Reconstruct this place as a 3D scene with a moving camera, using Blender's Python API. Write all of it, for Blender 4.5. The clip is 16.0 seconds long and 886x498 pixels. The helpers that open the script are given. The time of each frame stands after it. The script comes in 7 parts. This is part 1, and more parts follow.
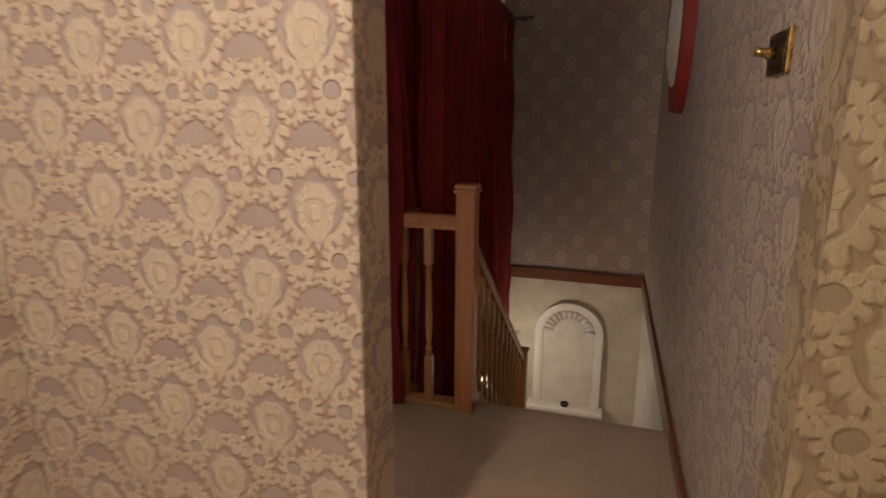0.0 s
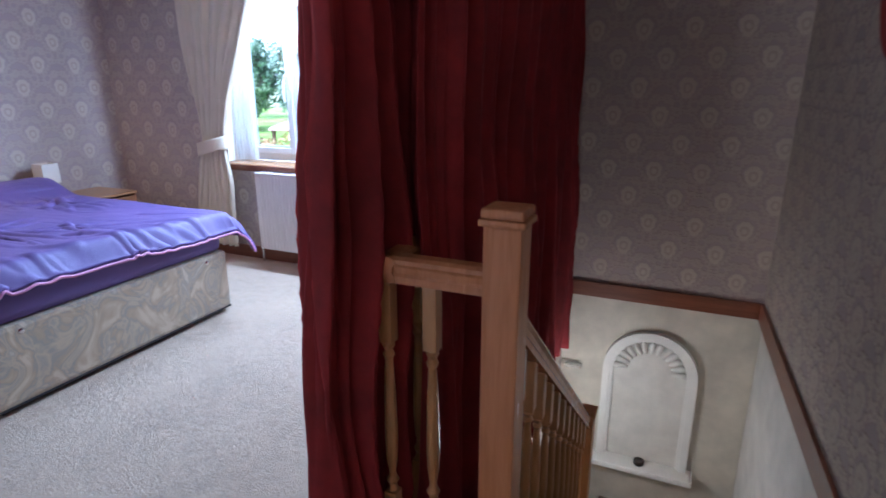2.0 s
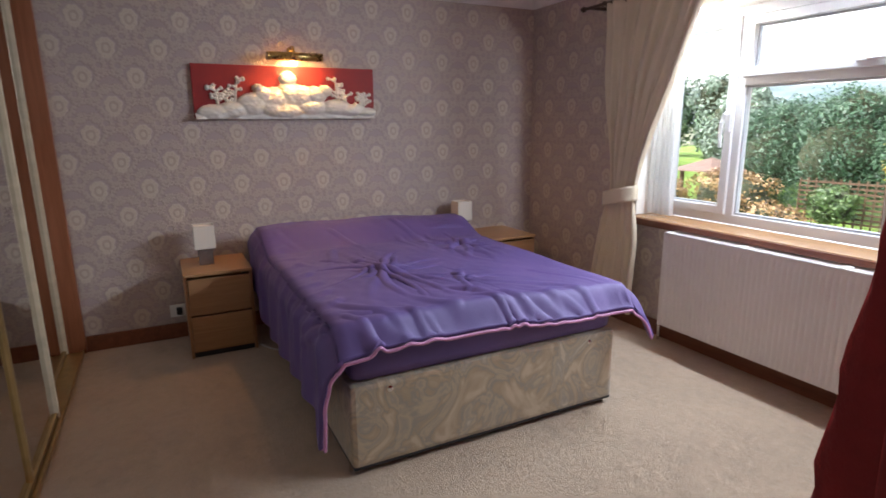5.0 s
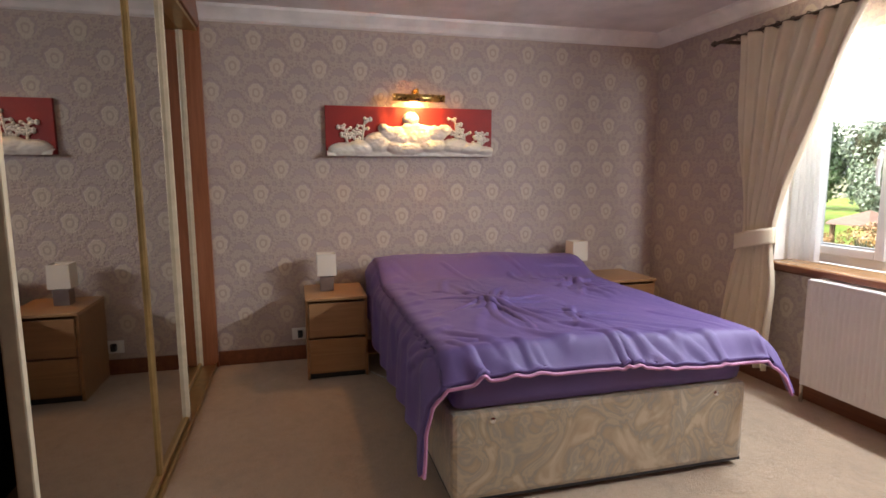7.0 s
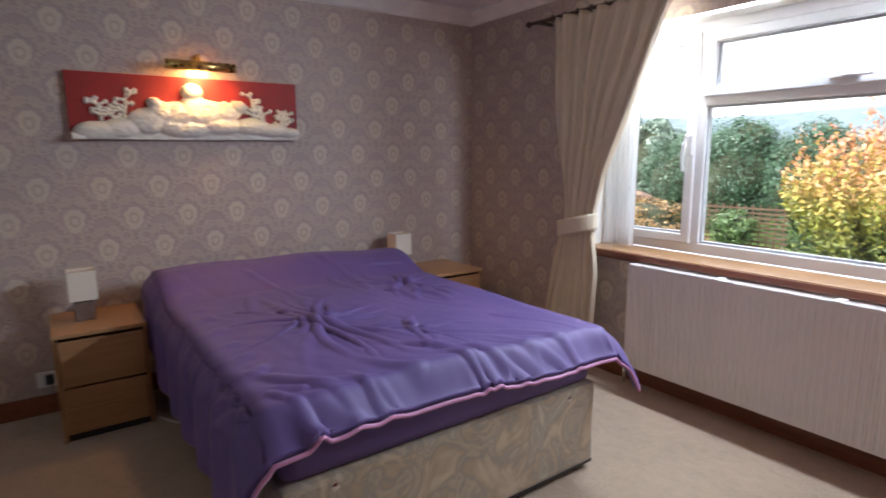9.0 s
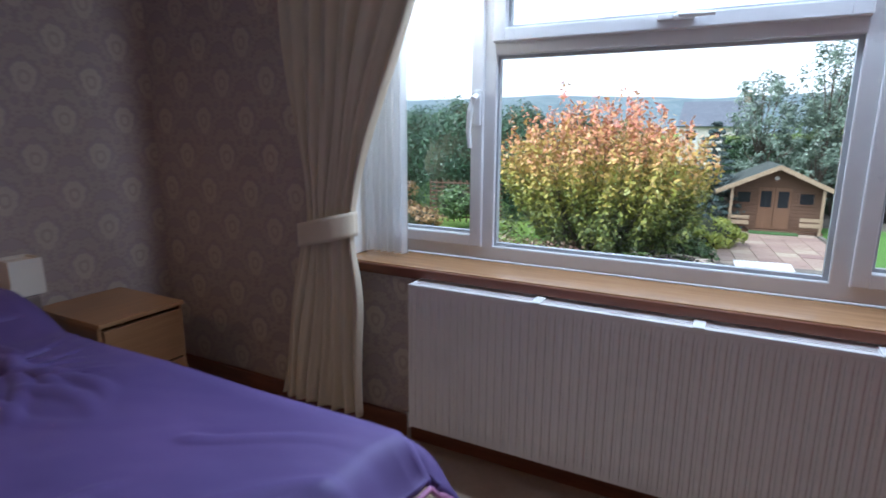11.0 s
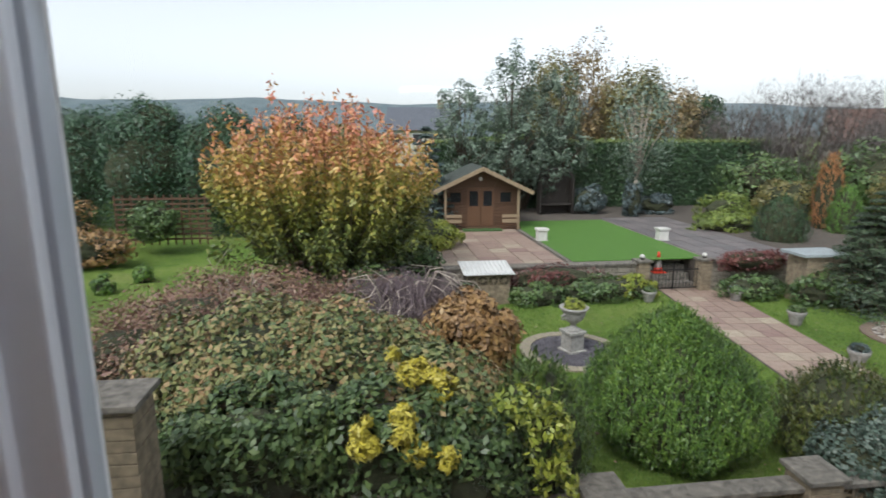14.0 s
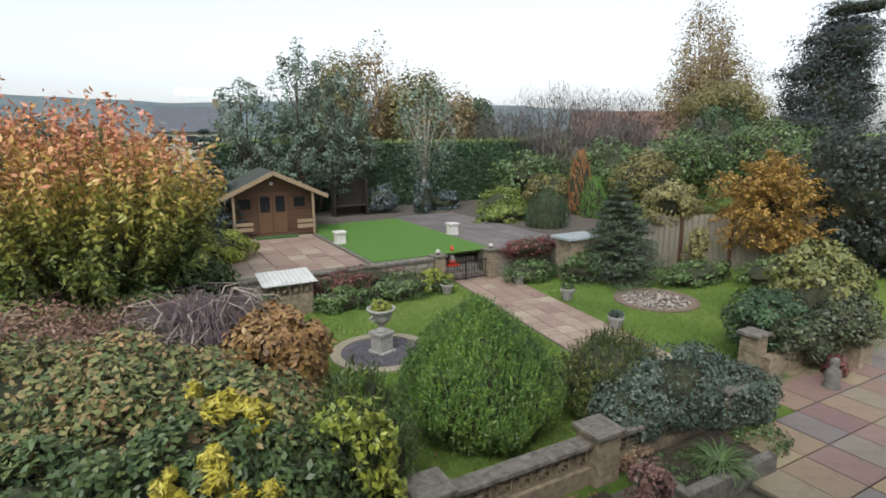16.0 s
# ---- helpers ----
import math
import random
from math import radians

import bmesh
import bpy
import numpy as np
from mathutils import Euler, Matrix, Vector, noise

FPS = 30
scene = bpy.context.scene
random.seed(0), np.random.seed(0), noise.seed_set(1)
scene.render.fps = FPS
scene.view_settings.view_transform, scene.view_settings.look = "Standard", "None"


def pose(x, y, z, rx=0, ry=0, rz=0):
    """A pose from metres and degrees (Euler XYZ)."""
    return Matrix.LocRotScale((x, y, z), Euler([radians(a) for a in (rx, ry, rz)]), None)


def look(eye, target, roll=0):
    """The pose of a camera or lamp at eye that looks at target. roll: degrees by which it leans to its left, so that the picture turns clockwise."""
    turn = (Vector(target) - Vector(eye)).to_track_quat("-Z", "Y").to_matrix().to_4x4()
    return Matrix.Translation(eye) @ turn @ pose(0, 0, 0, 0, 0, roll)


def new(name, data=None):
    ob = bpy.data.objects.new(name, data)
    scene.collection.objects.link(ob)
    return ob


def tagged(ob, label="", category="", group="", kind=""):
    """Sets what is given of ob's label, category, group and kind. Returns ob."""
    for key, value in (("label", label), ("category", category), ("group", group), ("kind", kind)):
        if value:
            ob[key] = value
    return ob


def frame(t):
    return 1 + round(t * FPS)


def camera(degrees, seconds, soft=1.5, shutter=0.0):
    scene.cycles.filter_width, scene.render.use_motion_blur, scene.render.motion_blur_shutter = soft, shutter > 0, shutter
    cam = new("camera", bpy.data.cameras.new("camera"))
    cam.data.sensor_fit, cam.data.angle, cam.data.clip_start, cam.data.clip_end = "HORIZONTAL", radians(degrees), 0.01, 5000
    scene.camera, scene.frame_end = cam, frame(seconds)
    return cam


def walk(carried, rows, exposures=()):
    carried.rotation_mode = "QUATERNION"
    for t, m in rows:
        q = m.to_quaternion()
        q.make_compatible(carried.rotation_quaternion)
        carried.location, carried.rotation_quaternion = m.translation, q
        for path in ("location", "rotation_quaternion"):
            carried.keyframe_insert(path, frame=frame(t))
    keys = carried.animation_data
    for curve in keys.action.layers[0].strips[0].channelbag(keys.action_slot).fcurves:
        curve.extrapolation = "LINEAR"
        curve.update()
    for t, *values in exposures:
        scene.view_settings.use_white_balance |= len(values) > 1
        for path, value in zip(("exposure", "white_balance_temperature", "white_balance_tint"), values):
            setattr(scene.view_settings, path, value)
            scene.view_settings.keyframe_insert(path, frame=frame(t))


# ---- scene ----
cam = camera(77.2, 16.0, soft=1.6, shutter=0.35)
PATH = [
    (0, (0.371, 1.373, 1.437), (-0.234, 3.223, 0.977), 0.2),
    (0.5, (0.345, 1.764, 1.441), (-0.165, 3.630, 0.933), 0.2),
    (1, (0.275, 2.061, 1.408), (-0.250, 3.910, 0.856), 0.4),
    (1.5, (0.144, 2.421, 1.406), (-0.486, 4.235, 0.846), 0.1),
    (2, (0.042, 2.652, 1.407), (-0.726, 4.409, 0.836), -0.1),
    (2.5, (-0.099, 2.900, 1.445), (-1.127, 4.516, 0.870), -0.1),
    (3, (-0.251, 3.032, 1.431), (-1.554, 4.438, 0.862), -0.8),
    (3.5, (-0.495, 3.121, 1.405), (-1.941, 4.395, 0.870), -0.4),
    (4, (-0.584, 3.165, 1.424), (-2.108, 4.356, 0.915), -0.5),
    (4.5, (-0.587, 3.213, 1.428), (-2.224, 4.262, 0.960), -0.6),
    (5, (-0.576, 3.216, 1.425), (-2.320, 4.091, 0.987), -0.6),
    (5.2, (-0.565, 3.221, 1.412), (-2.343, 4.035, 0.994), -0.6),
    (7.5, (-0.575, 3.245, 1.341), (-2.499, 3.721, 1.071), -0.3),
    (8, (-0.787, 3.317, 1.352), (-2.709, 3.788, 1.057), -0.5),
    (8.5, (-0.956, 3.232, 1.378), (-2.751, 4.056, 1.064), -0.2),
    (9, (-1.077, 3.333, 1.384), (-2.689, 4.467, 1.044), -0.5),
    (9.5, (-1.267, 3.493, 1.409), (-2.696, 4.843, 1.045), -0.4),
    (9.7, (-1.364, 3.536, 1.401), (-2.725, 4.953, 1.023), -0.4),
    (12, (-2.190, 4.947, 1.320), (-2.787, 6.812, 0.910), 0.7),
    (12.5, (-2.252, 5.268, 1.347), (-2.725, 7.168, 0.939), 0.6),
    (13, (-2.308, 5.490, 1.381), (-2.693, 7.410, 0.974), 0.5),
    (13.5, (-2.385, 5.664, 1.395), (-2.609, 7.610, 0.990), 0.4),
    (14, (-2.426, 5.813, 1.391), (-2.396, 7.771, 0.990), 0.1),
    (14.5, (-2.430, 5.893, 1.391), (-2.179, 7.837, 0.991), -0.3),
    (15, (-2.480, 5.923, 1.429), (-1.994, 7.820, 1.027), -0.6),
    (15.5, (-2.519, 5.963, 1.455), (-1.859, 7.807, 1.049), -0.6),
    (16, (-2.529, 5.987, 1.461), (-1.789, 7.802, 1.058), -0.4),
]
EXPOSURE = [
    (0.0, 2.85, 6400, 10), (0.5, 2.85, 5700, 9), (1.0, 3.25, 4950, 8), (1.5, 3.3, 4550, 7), (2.5, 3.2, 4850, 9), (3.5, 2.9, 5450, 10), (5.0, 2.55, 6300, 11), (7.5, 2.8, 7100, 13), (8.5, 2.75, 6900, 12), (9.0, 2.4, 6200, 11),
    (9.7, 2.05, 5900, 10), (12.0, 1.2, 5100, 8), (12.5, 1.0, 5100, 8), (13.0, 0.74, 5500, 8), (13.5, 0.62, 6100, 9), (14.5, 0.65, 6200, 9), (16.0, 0.62, 6300, 9),
]
walk(cam, [(t, look(eye, target, roll)) for t, eye, target, roll in PATH], EXPOSURE)

# ---- world and lights ----
world = bpy.data.worlds.new("overcast_sky")
scene.world = world
world.use_nodes = True
wnt = world.node_tree
sky = wnt.nodes.new("ShaderNodeTexSky")
sky.sky_type = "NISHITA"
sky.sun_disc = False
sky.sun_elevation, sky.sun_rotation = radians(52), radians(215)
sky.air_density, sky.dust_density, sky.ozone_density = 1.0, 2.0, 1.0
pale = wnt.nodes.new("ShaderNodeHueSaturation")
pale.inputs["Saturation"].default_value = 0.22
wnt.links.new(sky.outputs[0], pale.inputs["Color"])
wbg = wnt.nodes["Background"]
wnt.links.new(pale.outputs[0], wbg.inputs["Color"])
wbg.inputs["Strength"].default_value = 0.15


def lamp(name, kind, m, energy, color, **kw):
    data = bpy.data.lights.new(name, kind)
    data.energy, data.color = energy, color
    for key, value in kw.items():
        if key == "size":
            data.size = value
        elif key == "size_y":
            data.shape, data.size_y = "RECTANGLE", value
        elif key == "angle":
            data.angle = value
        elif key == "radius":
            data.shadow_soft_size = value
    ob = new(name, data)
    ob.matrix_world = m
    return ob


lamp("sun", "SUN", look((-20, -25, 41), (0, 0, 0)), 1.15, (1.0, 0.95, 0.88), angle=radians(25))
# the second lamp is an added strip in the window head, boosting daylight indoors
lamp("window_skylight", "AREA", look((-2.12, 6.24, 2.015), (-2.12, 4.24, 0.90)), 16, (0.78, 0.88, 1.0), size=2.3, size_y=0.09)
lamp("bedroom_bulb", "POINT", pose(-1.9, 4.1, 2.2), 0.6, (1.0, 0.70, 0.48), radius=0.12)
lamp("landing_bulb", "POINT", pose(-0.45, 0.9, 2.25), 9.5, (1.0, 0.85, 0.70), radius=0.1)
lamp("hall_bulb", "POINT", pose(-0.45, 5.7, -0.7), 1.3, (1.0, 0.86, 0.68), radius=0.1)


# ---- materials ----
class Nodes:
    """Short hand for node materials."""

    def __init__(self, name):
        self.m = bpy.data.materials.new(name)
        self.m.use_nodes = True
        self.nt = self.m.node_tree
        self.bsdf = self.nt.nodes["Principled BSDF"]

    def put(self, socket, v):
        if isinstance(v, bpy.types.NodeSocket):
            self.nt.links.new(v, socket)
        elif isinstance(v, (tuple, list)) and len(v) == 3 and socket.type == "RGBA":
            socket.default_value = (*v, 1)
        else:
            socket.default_value = v

    def f(self, op, a, b=None, c=None, clamp=False):
        n = self.nt.nodes.new("ShaderNodeMath")
        n.operation, n.use_clamp = op, clamp
        for i, v in enumerate((a, b, c)):
            if v is not None:
                self.put(n.inputs[i], v)
        return n.outputs[0]

    def step(self, v, lo, hi):
        n = self.nt.nodes.new("ShaderNodeMapRange")
        n.interpolation_type = "SMOOTHSTEP"
        self.put(n.inputs[0], v)
        n.inputs[1].default_value, n.inputs[2].default_value = lo, hi
        return n.outputs[0]

    def coord(self, which="Object", scale=(1, 1, 1), rot=(0, 0, 0)):
        n = self.nt.nodes.new("ShaderNodeTexCoord")
        p = self.nt.nodes.new("ShaderNodeMapping")
        p.inputs["Scale"].default_value = scale
        p.inputs["Rotation"].default_value = rot
        self.nt.links.new(n.outputs[which], p.inputs["Vector"])
        return p.outputs[0]

    def xyz(self, v):
        n = self.nt.nodes.new("ShaderNodeSeparateXYZ")
        self.nt.links.new(v, n.inputs[0])
        return n.outputs

    def noise(self, v, scale, detail=4, rough=0.55, distort=0.0):
        n = self.nt.nodes.new("ShaderNodeTexNoise")
        self.nt.links.new(v, n.inputs["Vector"])
        n.inputs["Scale"].default_value, n.inputs["Detail"].default_value = scale, detail
        n.inputs["Roughness"].default_value, n.inputs["Distortion"].default_value = rough, distort
        return n.outputs[0]

    def voronoi(self, v, scale, feature="F1"):
        n = self.nt.nodes.new("ShaderNodeTexVoronoi")
        n.feature = feature
        self.nt.links.new(v, n.inputs["Vector"])
        n.inputs["Scale"].default_value = scale
        return n.outputs[0]

    def ramp(self, fac, stops):
        n = self.nt.nodes.new("ShaderNodeValToRGB")
        e = n.color_ramp.elements
        e[0].position, e[0].color = stops[0][0], (*stops[0][1], 1)
        e[1].position, e[1].color = stops[-1][0], (*stops[-1][1], 1)
        for p, c in stops[1:-1]:
            e.new(p).color = (*c, 1)
        self.put(n.inputs[0], fac)
        return n.outputs[0]

    def mix(self, fac, a, b, mode="MIX"):
        n = self.nt.nodes.new("ShaderNodeMix")
        n.data_type, n.blend_type = "RGBA", mode
        self.put(n.inputs[0], fac)
        self.put(n.inputs[6], a)
        self.put(n.inputs[7], b)
        return n.outputs[2]

    def bump(self, h, dist, strength=1.0, under=None):
        n = self.nt.nodes.new("ShaderNodeBump")
        self.put(n.inputs["Height"], h)
        n.inputs["Distance"].default_value, n.inputs["Strength"].default_value = dist, strength
        if under is not None:
            self.nt.links.new(under, n.inputs["Normal"])
        return n.outputs[0]

    def island(self):
        return self.nt.nodes.new("ShaderNodeNewGeometry").outputs["Random Per Island"]

    def each(self):
        return self.nt.nodes.new("ShaderNodeObjectInfo").outputs["Random"]

    def done(self, **kw):
        for key, v in kw.items():
            self.put(self.bsdf.inputs[key.replace("_", " ")], v)
        return self.m


def plain(name, color, rough=0.6, metal=0.0, vary=0.12, scale=6, bump=0.0):
    n = Nodes(name)
    co = n.coord()
    k = n.noise(co, scale, 5)
    dark = tuple(c * (1 - vary) for c in color)
    light = tuple(min(1, c * (1 + vary)) for c in color)
    kw = dict(Base_Color=n.ramp(k, [(0.3, dark), (0.7, light)]), Roughness=n.f("MULTIPLY_ADD", k, 0.16, rough - 0.08), Metallic=metal)
    if bump:
        kw["Normal"] = n.bump(n.noise(co, scale * 9, 4), bump)
    return n.done(**kw)


def wallpaper(name, ground, cream, rust_shade, gain=1.0, leafy=1.0, depth=0.35, size=1.0):
    """Embossed damask paper: flower medallions on a half-drop lattice, each held by scrolling acanthus leaves."""
    n = Nodes(name)
    uv = n.coord("UV")
    u, v, _ = n.xyz(uv)
    u = n.f("MULTIPLY_ADD", n.f("SUBTRACT", n.noise(uv, 22, 2), 0.5), 0.016, u)
    v = n.f("MULTIPLY_ADD", n.f("SUBTRACT", n.noise(uv, 31, 2), 0.5), 0.016, v)
    u, v = n.f("DIVIDE", u, size), n.f("DIVIDE", v, size)
    PU, PV = 0.285, 0.345
    flower = leaf = core = None
    for k in (0.0, 0.5):
        du = n.f("MULTIPLY", n.f("SUBTRACT", n.f("FRACT", n.f("ADD", n.f("DIVIDE", u, PU), k)), 0.5), PU)
        dv = n.f("MULTIPLY", n.f("SUBTRACT", n.f("FRACT", n.f("ADD", n.f("DIVIDE", v, PV), k)), 0.5), PV)
        au = n.f("ABSOLUTE", du)
        r = n.f("POWER", n.f("ADD", n.f("POWER", n.f("DIVIDE", au, n.f("MULTIPLY_ADD", dv, 0.16, 0.047)), 2.3), n.f("POWER", n.f("DIVIDE", n.f("ABSOLUTE", dv), 0.060), 2.3)), 0.435)
        ang = n.f("ARCTAN2", dv, au)
        petal = n.f("MULTIPLY", r, n.f("MULTIPLY_ADD", n.f("COSINE", n.f("MULTIPLY", ang, 7.0)), 0.055, 1.0))
        m = n.step(petal, 1.08, 0.92)
        ring = n.f("MULTIPLY", n.step(r, 0.60, 0.50), n.step(r, 0.24, 0.34))
        # veins between the petals
        vein = n.f("MULTIPLY", n.step(n.f("COSINE", n.f("MULTIPLY", ang, 14.0)), 0.80, 1.0), n.f("MULTIPLY", n.step(r, 0.55, 0.75), n.step(r, 1.0, 0.9)))
        ring = n.f("MAXIMUM", ring, n.f("MULTIPLY", vein, 0.6))
        arcs = None
        for cu, cv, rad, wid, lobes, top in ((0.000, 0.012, 0.070, 0.034, 9.0, 0.000), (0.098, 0.030, 0.015, 0.024, 4.0, 0.055), (0.050, -0.100, 0.024, 0.030, 5.0, -0.070),
                                             (0.040, 0.100, 0.014, 0.022, 4.0, 0.14), (0.112, -0.060, 0.016, 0.026, 4.0, -0.040), (0.014, -0.140, 0.009, 0.016, 3.0, -0.12)):
            eu, ev = n.f("SUBTRACT", au, cu), n.f("SUBTRACT", dv, cv)
            d = n.f("SQRT", n.f("ADD", n.f("POWER", eu, 2.0), n.f("POWER", ev, 2.0)))
            q = n.f("DIVIDE", n.f("SUBTRACT", d, rad), wid)
            feather = n.f("POWER", n.f("ABSOLUTE", n.f("SINE", n.f("MULTIPLY_ADD", n.f("ARCTAN2", ev, eu), lobes, n.f("MULTIPLY", q, 0.9)))), 0.7)
            out = n.f("MULTIPLY", n.f("MULTIPLY", feather, n.f("SUBTRACT", 1.0, q, clamp=True)), n.step(q, -0.25, 0.0))
            stem = n.f("MULTIPLY", n.step(n.f("ABSOLUTE", q), 0.34, 0.12), 0.42)
            s = n.f("MAXIMUM", out, stem)
            s = n.f("MULTIPLY", s, n.step(dv, top + 0.014, top - 0.006))
            arcs = s if arcs is None else n.f("MAXIMUM", arcs, s)
        flower = m if flower is None else n.f("MAXIMUM", flower, m)
        leaf = arcs if leaf is None else n.f("MAXIMUM", leaf, arcs)
        core = ring if core is None else n.f("MAXIMUM", core, ring)
    leaf = n.f("MULTIPLY", leaf, n.f("SUBTRACT", 1.0, flower))
    grain = n.noise(uv, 420, 2)
    rib = n.f("SINE", n.f("MULTIPLY", u, 1900.0))
    stain = n.noise(uv, 1.7, 4)
    base = n.mix(n.step(stain, 0.3, 0.75), tuple(c * 0.93 for c in ground), tuple(min(1, c * 1.05) for c in ground))
    # rust outline paints the emboss's shading round the leaves; it also tints flower centres
    col = n.mix(n.f("MULTIPLY", n.step(leaf, 0.05, 0.2), leafy), base, rust_shade)
    col = n.mix(n.f("MULTIPLY", n.step(leaf, 0.22, 0.42), leafy), col, cream)
    col = n.mix(flower, col, cream)
    col = n.mix(n.f("MULTIPLY", core, depth), col, rust_shade)
    h = n.f("ADD", n.f("MULTIPLY", flower, 0.9), n.f("MULTIPLY", n.step(leaf, 0.04, 0.55), 0.85))
    h = n.f("ADD", h, n.f("MULTIPLY", core, -0.45))
    h = n.f("ADD", h, n.f("MULTIPLY", rib, n.f("MULTIPLY_ADD", flower, -0.03, 0.03)))
    h = n.f("ADD", h, n.f("MULTIPLY", grain, 0.10))
    return n.done(Base_Color=col, Roughness=0.55, Normal=n.bump(h, 0.0035 * gain, 0.9))


def carpet_mat(name, color):
    n = Nodes(name)
    co = n.coord()
    tuft, patch = n.noise(co, 95, 5, 0.75), n.noise(co, 2.4, 5, 0.6)
    mid = n.noise(co, 17, 5, 0.7)
    k = n.f("ADD", n.f("MULTIPLY", tuft, 0.45), n.f("ADD", n.f("MULTIPLY", mid, 0.35), n.f("MULTIPLY", patch, 0.3)))
    c = n.ramp(k, [(0.32, tuple(v * 0.55 for v in color)), (0.55, color), (0.78, tuple(min(1, v * 1.28) for v in color))])
    return n.done(Base_Color=c, Roughness=0.95, Sheen_Weight=0.25, Normal=n.bump(n.f("ADD", tuft, mid), 0.016, 0.9))


def wood_mat(name, dark, light, scale=1.0, rough=0.35, axis="z"):
    n = Nodes(name)
    sc = {"x": (2, 30, 30), "y": (30, 2, 30), "z": (30, 30, 2)}[axis]
    co = n.coord("Object", tuple(v * scale for v in sc))
    g = n.noise(co, 1.0, 6, 0.65, 0.6)
    fine = n.noise(co, 5.0, 3)
    k = n.f("ADD", n.f("MULTIPLY", g, 0.75), n.f("MULTIPLY", fine, 0.25))
    return n.done(Base_Color=n.ramp(k, [(0.32, dark), (0.68, light)]), Roughness=n.f("MULTIPLY_ADD", g, 0.2, rough - 0.1), Normal=n.bump(k, 0.0006))


def fabric(name, a, b, rough=0.7, sheen=0.3, weave=500, fold=None):
    n = Nodes(name)
    co = n.coord()
    k = n.noise(co, 3.0, 4)
    w = n.noise(co, weave, 2)
    return n.done(Base_Color=n.ramp(n.f("ADD", n.f("MULTIPLY", k, 0.7), n.f("MULTIPLY", w, 0.3)), [(0.3, a), (0.7, b)]),
                  Roughness=rough, Sheen_Weight=sheen, Sheen_Roughness=0.4, Normal=n.bump(w, 0.0008))


def leaf_mat(name, stops, vary_z=None, gloss=0.45, through=0.25):
    """Leaves, each of its own tint; vary_z turns the tint with height, as autumn does."""
    n = Nodes(name)
    k = n.island()
    co = n.coord()
    patch = n.noise(co, 1.1, 3)
    k = n.f("ADD", n.f("MULTIPLY", k, 0.55), n.f("MULTIPLY", n.f("SUBTRACT", patch, 0.28), 0.8))
    if vary_z:
        z = n.xyz(co)[2]
        k = n.f("ADD", n.f("MULTIPLY", k, 0.45), n.f("MULTIPLY", n.step(z, *vary_z), 0.6))
    c = n.ramp(k, stops)
    return n.done(Base_Color=c, Roughness=gloss, Subsurface_Weight=0.0, Transmission_Weight=0.0, Sheen_Weight=0.1)


PAPER = wallpaper("damask_wallpaper", (0.41, 0.325, 0.305), (0.535, 0.45, 0.365), (0.345, 0.25, 0.22), 0.6, 0.45, 0.5)
PAPER_EAST = wallpaper("damask_wallpaper_passage", (0.42, 0.345, 0.33), (0.55, 0.475, 0.39), (0.36, 0.265, 0.235), 2.0, 0.9, 0.35, 1.17)
PAPER_WARM = wallpaper("damask_wallpaper_landing", (0.44, 0.36, 0.325), (0.62, 0.53, 0.41), (0.45, 0.29, 0.215), 1.7, 1.0, 0.22, 1.17)
# the same damask in darker, yellower tones for the right landing wall
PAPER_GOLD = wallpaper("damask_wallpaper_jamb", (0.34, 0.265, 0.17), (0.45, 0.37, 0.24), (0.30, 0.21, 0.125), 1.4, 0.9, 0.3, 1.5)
CARPET = carpet_mat("beige_carpet", (0.50, 0.365, 0.245))
CEIL = plain("ceiling_paint", (0.74, 0.70, 0.68), 0.8, bump=0.002, scale=4)
COVING = plain("coving_plaster", (0.78, 0.74, 0.71), 0.6, scale=5)
MAHOG = wood_mat("red_brown_timber", (0.13, 0.040, 0.018), (0.24, 0.085, 0.04), axis="x")
NEWEL = wood_mat("newel_timber", (0.40, 0.155, 0.060), (0.56, 0.25, 0.105), rough=0.24)
OAK = wood_mat("oak_turning", (0.36, 0.175, 0.062), (0.52, 0.28, 0.11))
NIGHT = wood_mat("oak_veneer", (0.25, 0.12, 0.05), (0.37, 0.19, 0.085), axis="y")
SILLW = wood_mat("varnished_sill", (0.29, 0.15, 0.065), (0.43, 0.245, 0.12), axis="x", rough=0.22)
UPVC = plain("white_upvc", (0.72, 0.72, 0.73), 0.3, vary=0.03)
BEAD = plain("glazing_bead", (0.48, 0.50, 0.53), 0.25, vary=0.04)
RAD = plain("radiator_enamel", (0.74, 0.70, 0.68), 0.35, vary=0.03)
PLASTER = plain("white_plaster", (0.78, 0.75, 0.70), 0.55, vary=0.05, bump=0.001)
LOWER = plain("marbled_paper", (0.60, 0.54, 0.44), 0.6, vary=0.16, scale=5)
STRIPE = plain("pale_striped_paper", (0.62, 0.60, 0.56), 0.6)
BRASS = plain("aged_brass", (0.50, 0.34, 0.12), 0.28, 1.0, scale=30)
CHROME = plain("chrome", (0.65, 0.65, 0.66), 0.15, 1.0, vary=0.03)
IVORY = plain("ivory_gilt_frame", (0.62, 0.53, 0.38), 0.35, 0.25, scale=20)
GOLD = plain("gold_trim", (0.48, 0.34, 0.15), 0.32, 0.8, scale=20)
n_ = Nodes("burgundy_velvet")
co_ = n_.coord()
VELVET = n_.done(Base_Color=n_.ramp(n_.noise(co_, 4.0, 5, 0.7), [(0.3, (0.12, 0.004, 0.006)), (0.7, (0.25, 0.008, 0.011))]), Roughness=0.8,
                 Sheen_Weight=0.35, Sheen_Roughness=0.25, Sheen_Tint=(1.0, 0.10, 0.10, 1), Normal=n_.bump(n_.noise(co_, 260, 3), 0.001))
